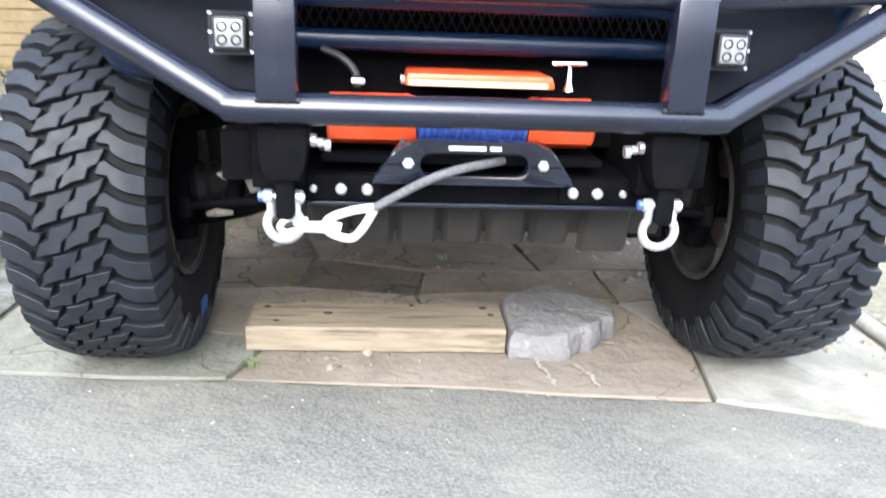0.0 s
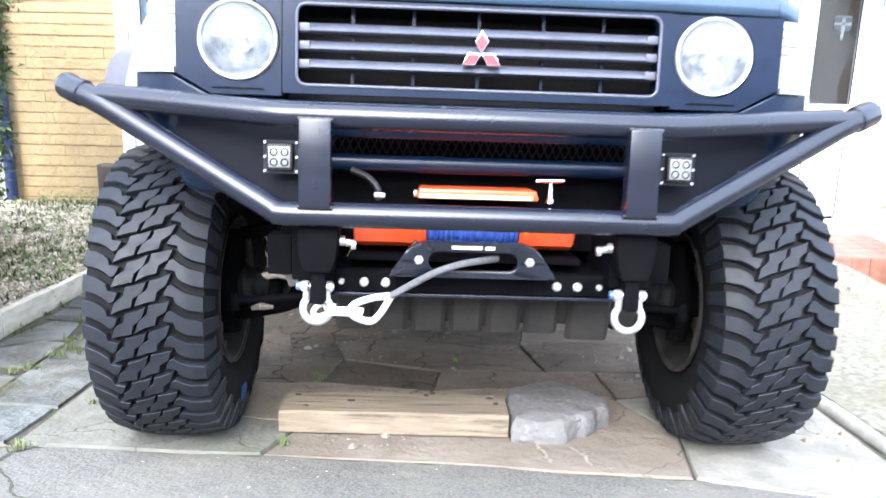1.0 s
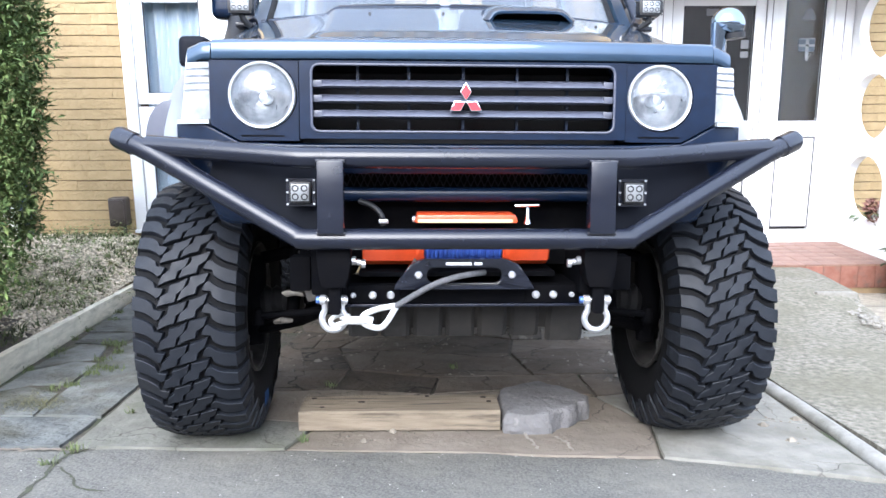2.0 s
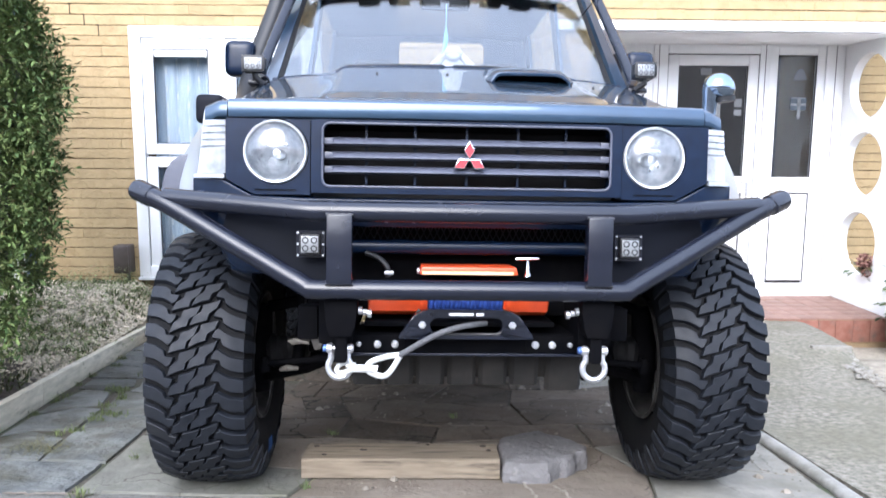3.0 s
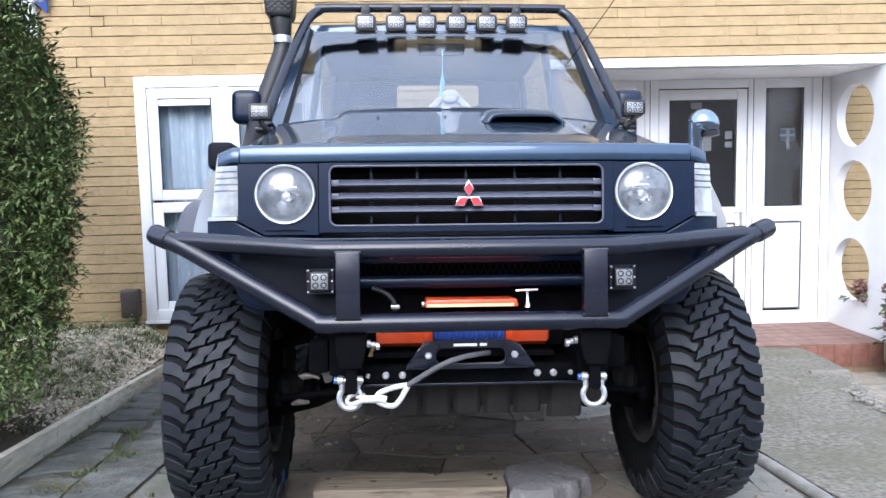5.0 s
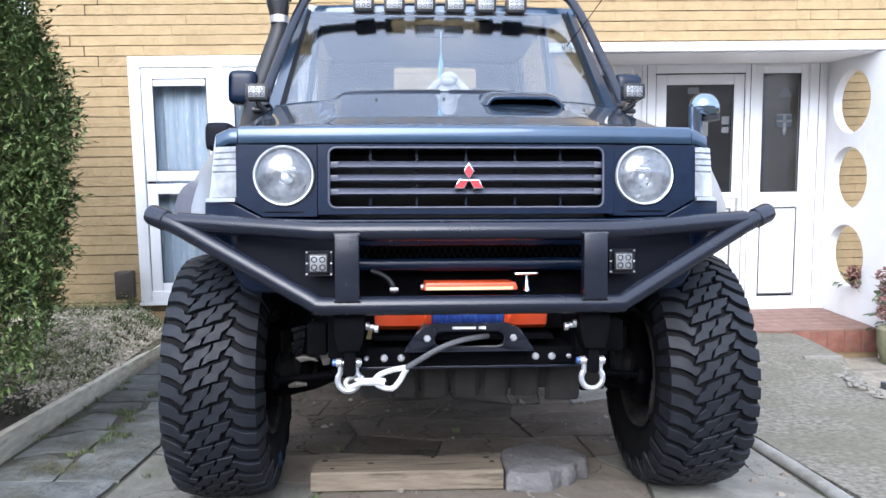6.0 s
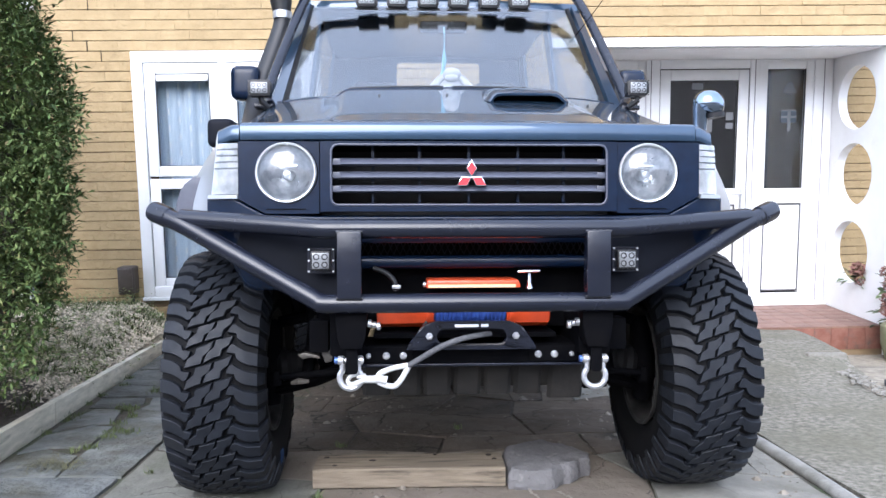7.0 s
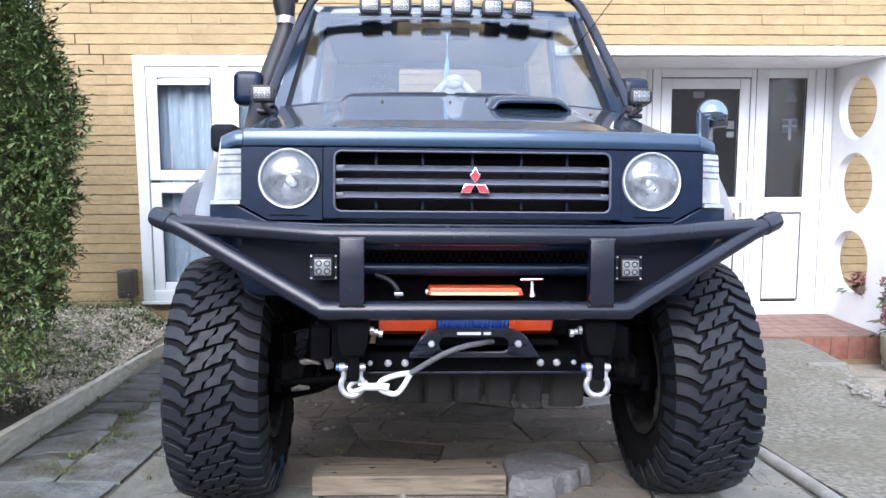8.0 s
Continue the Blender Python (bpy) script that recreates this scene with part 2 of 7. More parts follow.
def tube(pts, r, seg=14, bm=None, cap=True, flat=(1, 1), closed=False):
    """A tube along the points; r is one radius or one a point."""
    bm = bm or bmesh.new()
    p = [Vector(a) for a in pts]
    rs = r if isinstance(r, (list, tuple)) else [r] * len(p)
    d0 = (p[1] - p[0]).normalized()
    side = d0.orthogonal().normalized() if abs(d0.z) > 0.99 else d0.cross(Vector((0, 0, 1))).normalized()
    rings = []
    for i, q in enumerate(p):
        if closed:
            d = (p[(i + 1) % len(p)] - p[i - 1]).normalized()
        else:
            d = (p[min(i + 1, len(p) - 1)] - p[max(i - 1, 0)]).normalized()
        side = (side - d * side.dot(d)).normalized()
        up = side.cross(d)
        rings.append([bm.verts.new(q + rs[i] * (flat[0] * math.cos(a) * side + flat[1] * math.sin(a) * up)) for a in (2 * math.pi * k / seg for k in range(seg))])
    for i in range(len(rings) if closed else len(rings) - 1):
        a, b = rings[i], rings[(i + 1) % len(rings)]
        for k in range(seg):
            bm.faces.new((a[k], a[(k + 1) % seg], b[(k + 1) % seg], b[k]))
    if cap and not closed:
        bm.faces.new(rings[0][::-1])
        bm.faces.new(rings[-1])
    return bm


def cyl(p0, p1, r, seg=20, r1=None, bm=None, bevel=0.0):
    p0, p1 = Vector(p0), Vector(p1)
    r1 = r if r1 is None else r1
    if bevel:
        d = (p1 - p0).normalized() * bevel
        return tube([p0, p0 + d, p1 - d, p1], [r - bevel, r, r1, r1 - bevel], seg, bm)
    return tube([p0, p1], [r, r1], seg, bm)


def prism(poly, axis, a, b, bm=None, bevel=0.0):
    """A flat outline given in the other two axes, thickened from a to b along the axis."""
    put = {"x": lambda u, v, w: (w, u, v), "y": lambda u, v, w: (u, w, v), "z": lambda u, v, w: (u, v, w)}[axis]
    o = bmesh.new()
    lo, hi = [o.verts.new(put(u, v, a)) for u, v in poly], [o.verts.new(put(u, v, b)) for u, v in poly]
    o.faces.new(lo[::-1]); o.faces.new(hi)
    for i in range(len(poly)):
        j = (i + 1) % len(poly)
        o.faces.new((lo[i], lo[j], hi[j], hi[i]))
    if bevel:
        bmesh.ops.recalc_face_normals(o, faces=o.faces)
        bmesh.ops.bevel(o, geom=o.edges[:], offset=bevel, segments=2, affect='EDGES', profile=0.6)
    return o if bm is None else merge(bm, o)


def ring_plate(outer, inner, axis, a, b, bm=None):
    """A plate with a hole; both outlines have the same count of points."""
    put = {"x": lambda u, v, w: (w, u, v), "y": lambda u, v, w: (u, w, v), "z": lambda u, v, w: (u, v, w)}[axis]
    bm = bm or bmesh.new()
    oa, ob, ia, ib = ([bm.verts.new(put(u, v, w)) for u, v in q] for q, w in ((outer, a), (outer, b), (inner, a), (inner, b)))
    for i in range(len(outer)):
        j = (i + 1) % len(outer)
        for f in ((oa[i], oa[j], ia[j], ia[i]), (ob[j], ob[i], ib[i], ib[j]), (oa[j], oa[i], ob[i], ob[j]), (ia[i], ia[j], ib[j], ib[i])):
            bm.faces.new(f)
    return bm


def rounded(u0, u1, v0, v1, r, n=6):
    out = []
    for cu, cv, s in ((u1 - r, v1 - r, 0), (u0 + r, v1 - r, 90), (u0 + r, v0 + r, 180), (u1 - r, v0 + r, 270)):
        out += [(cu + r * math.cos(radians(s + 90 * k / n)), cv + r * math.sin(radians(s + 90 * k / n))) for k in range(n + 1)]
    return out


def oval(cu, cv, ru, rv, n=32):
    return [(cu + ru * math.cos(2 * math.pi * k / n), cv + rv * math.sin(2 * math.pi * k / n)) for k in range(n)]


def on_frame(inner, u0, u1, v0, v1):
    """For each point of the inner outline, the point of the rectangle in the same direction from its middle."""
    cu, cv = sum(p[0] for p in inner) / len(inner), sum(p[1] for p in inner) / len(inner)
    out = []
    for u, v in inner:
        du, dv = u - cu, v - cv
        k = min((((u1 - cu) if du > 0 else (u0 - cu)) / du) if abs(du) > 1e-9 else 1e9, (((v1 - cv) if dv > 0 else (v0 - cv)) / dv) if abs(dv) > 1e-9 else 1e9)
        out.append((cu + du * k, cv + dv * k))
    for c in ((u0, v0), (u0, v1), (u1, v0), (u1, v1)):
        i = min(range(len(out)), key=lambda q: (out[q][0] - c[0]) ** 2 + (out[q][1] - c[1]) ** 2)
        out[i] = c
    return out


def loft(rows, bm=None, thick=0.0):
    """A sheet through rows of points, thickened."""
    bm = bm or bmesh.new()
    o = bmesh.new()
    vs = [[o.verts.new(p) for p in r] for r in rows]
    for a, b in zip(vs, vs[1:]):
        for i in range(len(a) - 1):
            o.faces.new((a[i], a[i + 1], b[i + 1], b[i]))
    if thick:
        bmesh.ops.recalc_face_normals(o, faces=o.faces)
        bmesh.ops.solidify(o, geom=o.faces[:], thickness=thick)
    return merge(bm, o)


def step(a, b, x):
    t = min(max((x - a) / (b - a), 0), 1)
    return t * t * (3 - 2 * t)


# ---- ground ----
def ground_z(y):
    """Height, in the drive's frame, of the level street before the drive and the level plot behind it."""
    t = math.tan(radians(SLOPE))
    return (y + 0.6) * t if y < -0.6 else ((y - 7.6) * t if y > 7.6 else 0.0)


def ground_sheet():
    bm = bmesh.new()
    ys = [-400, -80, -20, -6, -3, -1.5, -0.6, 0.5, 1.68, 3, 5, 7.6, 9, 12, 30, 100, 400]
    xs = [-400, -60, -15, -6, -3, -1.5, 0, 1.5, 3, 6, 15, 60, 400]
    vs = [[bm.verts.new((x, y, ground_z(y) - (0.22 if 0 < y < 8 else 0.03))) for x in xs] for y in ys]
    for a, b in zip(vs, vs[1:]):
        for i in range(len(xs) - 1):
            bm.faces.new((a[i], a[i + 1], b[i + 1], b[i]))
    return single("ground", bm, M_SOIL, "dark earth under the drive and garden", kind="structure")


ground_sheet()


# the tarmac pavement before the drive, with an uneven front line
rng = random.Random(4)
edge = [(-6.0, 1.74), (-1.6, 1.75), (-1.0, 1.75), (-0.82, 1.725), (-0.5, 1.73), (-0.3, 1.71), (0.07, 1.695), (0.29, 1.66), (0.66, 1.64), (0.88, 1.575), (1.2, 1.46), (1.5, 1.38), (6.0, 1.3)]


def pave_y(x):
    """Where the tarmac ends and the paving begins."""
    for a, b in zip(edge, edge[1:]):
        if a[0] <= x <= b[0]:
            return a[1] + (b[1] - a[1]) * (x - a[0]) / (b[0] - a[0])
    return edge[-1][1]


pave = bmesh.new()
fine = []
for a, b in zip(edge, edge[1:]):
    k = max(1, int((b[0] - a[0]) / 0.05)) if abs(a[0]) < 2 else 6
    for i in range(k):
        t = i / k
        fine.append((a[0] + (b[0] - a[0]) * t, a[1] + (b[1] - a[1]) * t + rng.uniform(-0.008, 0.008)))
fine.append(edge[-1])
front = [pave.verts.new((x, -0.6, -0.002)) for x, y in fine]
mid = [pave.verts.new((x, y - 0.02, -0.002)) for x, y in fine]
lip = [pave.verts.new((x, y, -0.006)) for x, y in fine]
foot = [pave.verts.new((x, y, -0.04)) for x, y in fine]
for r0, r1 in ((front, mid), (mid, lip), (lip, foot)):
    for i in range(len(fine) - 1):
        pave.faces.new((r0[i], r0[i + 1], r1[i + 1], r1[i]))
PAVEMENT = single("pavement", pave, M_TARMAC, "grey worn tarmac pavement with pale specks", kind="structure", angle=60)
street = bmesh.new()
for x0, x1, y0, y1 in ((-60, 60, -40, -0.6),):
    q = [street.verts.new((x, y, ground_z(y) - 0.004)) for x, y in ((x0, y0), (x1, y0), (x1, y1), (x0, y1))]
    street.faces.new(q)
single("road", street, M_TARMAC, "grey tarmac street beyond the pavement", kind="structure")

# concrete drive to the right, running to the step
nx, ny = 26, 50
rows = []
for j in range(ny + 1):
    y = 1.36 + (5.72 - 1.36) * j / ny
    right = 2.47 + 0.45 * min(max(0, y - 3.5), 0.65) + 0.22 * max(0, y - 4.15) + (0.02 * math.sin(y * 5.1) + 0.015 * math.sin(y * 13)) * (1 - step(4.0, 4.5, y))
    rows.append([(1.395 + (right - 1.395) * i / nx, y, 0.012 * noise.noise((i * 0.12, y * 1.5, 1)) + 0.07 * step(3.6, 4.6, y) * (1 if y > 4.3 else 1 - step(0.85, 1.0, i / nx)) - (0.012 if i == nx else 0) - 0.014 * (1 - step(1.36, 1.7, y))) for i in range(nx + 1)])
single("concrete_drive", loft(rows, thick=0.16), M_CONCRETE, "pale weathered concrete drive with greenish stains and a broken edge", kind="structure", angle=60)
CHUNKS = [(2.66, 4.22), (2.55, 4.02), (2.52, 3.75), (2.46, 3.5), (2.43, 3.2)]
rc = random.Random(12)
bm = bmesh.new()
for a, b in zip(CHUNKS, CHUNKS[1:]):
    for k in range(46):
        t = rc.random()
        s = rc.uniform(0.005, 0.021)
        o = bmesh.new()
        bmesh.ops.create_icosphere(o, subdivisions=1, radius=s)
        at = Vector((a[0] + (b[0] - a[0]) * t + rc.gauss(0.02, 0.035), a[1] + (b[1] - a[1]) * t + rc.gauss(0, 0.03), 0.012))
        turn = Matrix.Rotation(rc.uniform(0, 6.28), 4, 'Z')
        for v in o.verts:
            v.co = turn @ Vector((v.co.x * rc.uniform(0.8, 1.5), v.co.y * rc.uniform(0.7, 1.1), v.co.z * 0.5)) + at
        merge(bm, o)
M_CHUNK = material("broken_concrete", (0.16, 0.15, 0.127), 0.95, 0.0, (0.24, 0.226, 0.196), 30, bump=0.004, bump_scale=80, island=True, vary=0.2)
single("concrete_rubble", bm, M_CHUNK, "pale broken bits along the crumbled drive edge", "rubble", kind="stuff", angle=20)
bm = box(2.60, 2.80, 3.42, 3.64, -0.05, 0.03, 0.012)
for v in bm.verts:
    v.co.x += 0.35 * (v.co.y - 3.36) * 0.3 + 0.012 * noise.noise(v.co * 9)
    v.co.y += 0.012 * noise.noise(v.co * 11)
single("loose_slab", bm, material("grey_stone_block", (0.085, 0.09, 0.092), 0.9, 0.0, (0.13, 0.135, 0.135), 14, bump=0.004, bump_scale=60), "grey loose stone slab beside the drive", "stone")
bm = box(2.50, 2.77, 4.28, 4.33, 0.03, 0.076, 0.008)
single("kerb_fragment", bm, M_CHUNK, "pale broken kerb fragment at the crumbled drive edge", "stone")
M_RUBBLE = material("rough_gravelly_ground", (0.18, 0.156, 0.118), 0.95, 0.0, (0.31, 0.275, 0.22), 18, spots=(0.11, 0.1, 0.07), spot_scale=2, spot_range=(0.5, 0.7), bump=0.02, bump_scale=40)
rows = [[(1.9 + 4.5 * i / 30, 1.3 + 4.6 * j / 40, -0.012 - 0.15 * step(4.0, 5.2, 1.3 + 4.6 * j / 40) + 0.01 * noise.noise((i * 0.4, j * 0.4, 7))) for i in range(31)] for j in range(41)]
single("rough_ground", loft(rows), M_RUBBLE, "rough stony ground beside the drive", kind="structure", angle=60)

# garden bed behind the edging board
def board_x(y):
    return -1.87 - 0.0886 * (y - 2.25)


def bed_z(x, y):
    """The bed's height: level with the board in front, banked up against the house."""
    return 0.05 + 0.25 * step(3.2, 5.6, y) * min(1.0, 0.12 + max(0.0, board_x(y) - x) / 0.35)


M_GRAVEL = material("pale_garden_gravel", (0.17, 0.145, 0.098), 0.9, 0.0, (0.34, 0.295, 0.215), 28, mix=(0.4, 0.6), spots=(0.1, 0.09, 0.05), spot_scale=1.6, spot_range=(0.5, 0.68), bump=0.02, bump_scale=70)
rows = []
for j in range(41):
    y = 1.0 + 4.75 * j / 40
    xs = [board_x(y) - 0.02 - 6 * (i / 30) ** 1.5 for i in range(31)]
    rows.append([(x, y, bed_z(x, y) + 0.02 * noise.noise((i * 0.5, j * 0.5, 3))) for i, x in enumerate(xs)])
single("garden_bed", loft(rows), M_GRAVEL, "gravel garden bed with weeds and bare soil", kind="structure", angle=60)
soil = []
for j in range(31):
    y = 1.0 + 2.75 * j / 30
    far = 0.25 * noise.noise((j * 0.35, 5, 2))
    xs = [board_x(y) - 0.025 - (4.5 * (i / 24) ** 1.6) - (0.0 if y < 3.0 else (y - 3.0) * 0.75 + far * 0.4) * (1 - i / 24) for i in range(25)]
    soil.append([(xs[i], y, bed_z(xs[i], y) + 0.016 + 0.016 * noise.noise((i * 0.8, j * 0.8, 9)) - (0.03 if j in (0, 30) or i == 24 else 0)) for i in range(25)])
single("bare_soil", loft(soil), M_SOIL, "dark bare soil at the foot of the hedge", kind="structure", angle=60)
bm = bmesh.new()
for y0, y1 in ((0.6, 2.9), (2.905, 5.6)):
    o = box(-0.02, 0.02, 0, 1, -0.03, 0.112, 0.004)
    for v in o.verts:
        y = y0 + (y1 - y0) * v.co.y
        v.co = (board_x(y) + v.co.x - 0.02, y, v.co.z - (0.0105 * (y - 2.0) if v.co.z > 0.05 else 0))
    merge(bm, o)
single("edging_board", bm, M_BOARD, "weathered pale edging board along the garden bed", "garden edging")

# narrow raised edging between paving and concrete
bm = bmesh.new()
tube([(1.30 + 0.03 * math.sin(k * 0.7) + 0.035 * step(0, 8, k), 1.3 + k * 0.28, -0.004) for k in range(16)], [0.032 + 0.003 * math.sin(k * 2.1) for k in range(16)], 8, bm, flat=(1, 0.9))
M_EDGE = material("worn_pale_edging", (0.2, 0.195, 0.175), 0.9, 0.0, (0.27, 0.262, 0.24), 14, spots=(0.13, 0.125, 0.1), spot_scale=5, spot_range=(0.55, 0.75), bump=0.004, bump_scale=70)
single("edging_strip", bm, M_EDGE, "narrow rounded concrete edging between paving and drive", kind="structure", angle=60)

# ---- house ----
WY, DY = 5.75, 6.6
FLOOR = -0.285
PLAIN = Matrix.Identity(4)


def wall(name, pieces, label):
    bm = bmesh.new()
    for p in pieces:
        box(*p, bm=bm)
    return single(name, bm, M_MORTAR, label, kind="structure", m=PLAIN)


WIN = (-2.49, -0.95, 0.038, 2.074)      # the tall window's opening
PORCH = (1.25, 3.79)
HEAD = 2.15
WALL_N = wall("wall_north", [(-9, WIN[0], WY + 0.012, WY + 0.3, -0.6, HEAD), (WIN[1], PORCH[0], WY + 0.012, WY + 0.3, -0.6, HEAD), (WIN[0], WIN[1], WY + 0.012, WY + 0.3, WIN[3], HEAD),
                             (WIN[0], WIN[1], WY + 0.012, WY + 0.3, -0.6, WIN[2]), (-9, 4.05, WY + 0.012, WY + 0.3, HEAD, 5.6), (3.98, 4.05, WY + 0.3, DY + 0.12, HEAD, 5.6)], "house wall of yellow-painted brick")
WALL_P = wall("wall_porch_back", [(3.80, 9, DY + 0.12, DY + 0.3, -0.6, 5.6)], "yellow-painted brick wall at the back of the porch")
wall("wall_rooms", [(-9, 9, 9.0, 9.2, -0.6, 5.6), (-9.2, -9, WY, 9.2, -0.6, 5.6), (9, 9.2, WY, 9.2, -0.6, 5.6)], "outer walls of the house at its back and sides")
bm = box(-9.3, 9.3, 5.7, 9.4, 5.6, 5.75)
single("roof_slab", bm, M_MORTAR, "flat roof slab over the house", kind="structure", m=PLAIN)
bm = box(-1.3, PORCH[0] - 0.02, WY + 0.31, WY + 0.35, -0.6, 5.6)
single("partition", bm, M_RENDER, "plain inner wall between room and porch", kind="structure", m=PLAIN)
single("porch_ceiling", box(PORCH[0] - 0.3, 3.95, WY + 0.022, DY + 0.2, 2.066, 2.148), M_RENDER, "white painted porch ceiling", kind="structure", m=PLAIN)
single("lintel", box(PORCH[0] - 0.3, 4.06, WY - 0.035, WY + 0.02, 2.076, 2.150, 0.004), M_RENDER, "white painted concrete lintel over the porch", kind="structure", m=PLAIN)
single("porch_side_wall", box(PORCH[0] - 0.25, PORCH[0], WY + 0.02, DY, -0.6, 2.1), M_RENDER, "white rendered side wall of the porch", kind="structure", m=PLAIN)

# the neighbour's pale wall and a blue pipe where the two houses meet
single("wall_neighbour", box(-9, -3.415, WY - 0.05, WY - 0.002, -0.6, 5.6), material("pale_green_render", (0.4, 0.42, 0.36), 0.85, 0.0, (0.34, 0.35, 0.29), 3, bump=0.003, bump_scale=80), "pale rendered wall of the house next door", kind="structure", m=PLAIN)
PIPE = thing("blue_pipe", (-3.36, 5.69, -0.25), "dark blue plastic pipe at the wall corner", "pipe", frame_of=PLAIN)
M_PIPE = material("dark_blue_plastic", (0.012, 0.022, 0.075), 0.4, 0.0, (0.018, 0.03, 0.09), 12)
part("tube", cyl((-3.36, 5.69, -0.25), (-3.36, 5.69, 2.38), 0.042, 18), M_PIPE, PIPE)
for z in (0.32, 1.3):
    part("collar", cyl((-3.36, 5.69, z), (-3.36, 5.69, z + 0.05), 0.05, 18, bevel=0.006), M_PIPE, PIPE)

# white wall with three round holes
bm = bmesh.new()
X0, X1 = 3.79, 3.872
zs = [-0.6, 0.63, 1.33, 2.065]
for (z0, z1), cz in zip(zip(zs, zs[1:]), (0.275, 0.985, 1.675)):
    hole = oval(6.15, cz, 0.30, 0.283, 48)
    ring_plate(on_frame(hole, 5.714, 6.6, z0, z1), hole, "x", X0, X1, bm)
box(X0, X1, 4.9, 5.714, -0.6, 2.065, bm=bm)
single("porch_screen_wall", bm, M_RENDER, "white rendered porch wall with three round openings", kind="structure", m=PLAIN, angle=40)

# step of red tiles
single("porch_step", box(PORCH[0], 3.79, 5.56, DY, -0.7, FLOOR - 0.012), M_MORTAR, "mortar bed of the tiled porch step", kind="structure", m=PLAIN)

# added behind the camera: unseen far street side, closing the place, blocking low sky
M_FAR = material("far_brick", (0.3, 0.25, 0.21), 0.9, 0.0, (0.38, 0.33, 0.29), 2)
bm = box(-45, 45, -19.4, -19, -1.5, 5.2)
prism([(-19.6, 5.2), (-18.6, 5.2), (-22, 7.6), (-22.4, 7.6)], "x", -45, 45, bm)
single("wall_south", bm, M_FAR, "plain brick wall and roof slope added unseen across the street", kind="structure", m=PLAIN)

# ---- the off-road vehicle ----
CAR = thing("off_road_vehicle", (0, 3.3, 0), "lifted dark navy off-road vehicle with tube bumper and winch", "car", frame_of=DRIVE @ pose(0, 1.5, 0, 0, 0, 1.3) @ pose(0, -1.5, 0))
AXLE_Y, TYRE_R, WHEEL_X = 1.98, 0.437, 0.835


def hood_z(y):
    t = min(max((y - 1.515) / 1.085, 0), 1)
    return 1.276 + 0.262 * t + 0.022 * t ** 3


def hood_half(y):
    return 0.71 + 0.052 * step(1.5, 2.6, y)


def hood_at(u, y):
    """The bonnet's height: a raised middle, lower flanks that fall off towards the screen's corners."""
    mid = step(0.66, 0.60, abs(u))
    rear = min(max((y - 1.515) / 1.085, 0), 1)
    return hood_z(y) - 0.02 * abs(u) ** 4 + 0.013 * mid * step(1.54, 1.66, y) - 0.014 * (1 - mid) * step(1.54, 1.8, y) - 0.022 * u * u * rear


# bonnet: nose and a top with a raised middle
rows = []
for s, (y, z) in enumerate([(1.490, 1.214), (1.478, 1.218), (1.476, 1.224), (1.4775, 1.245), (1.479, 1.260), (1.483, 1.267), (1.493, 1.2725)] + [(1.515 + 1.085 * k / 26, None) for k in range(27)]):
    row = []
    for i in range(61):
        u = -1 + 2 * i / 60
        x = u * hood_half(y) + 0.006
        back = 0.035 * abs(u) ** 3 * (1 - step(1.6, 2.3, y))
        row.append((x, y + back, z if z is not None else hood_at(u, y)))
    rows.append(row)
part("bonnet", loft(rows, thick=0.006), M_PAINT, CAR, "dark navy bonnet reflecting the sky", 50)

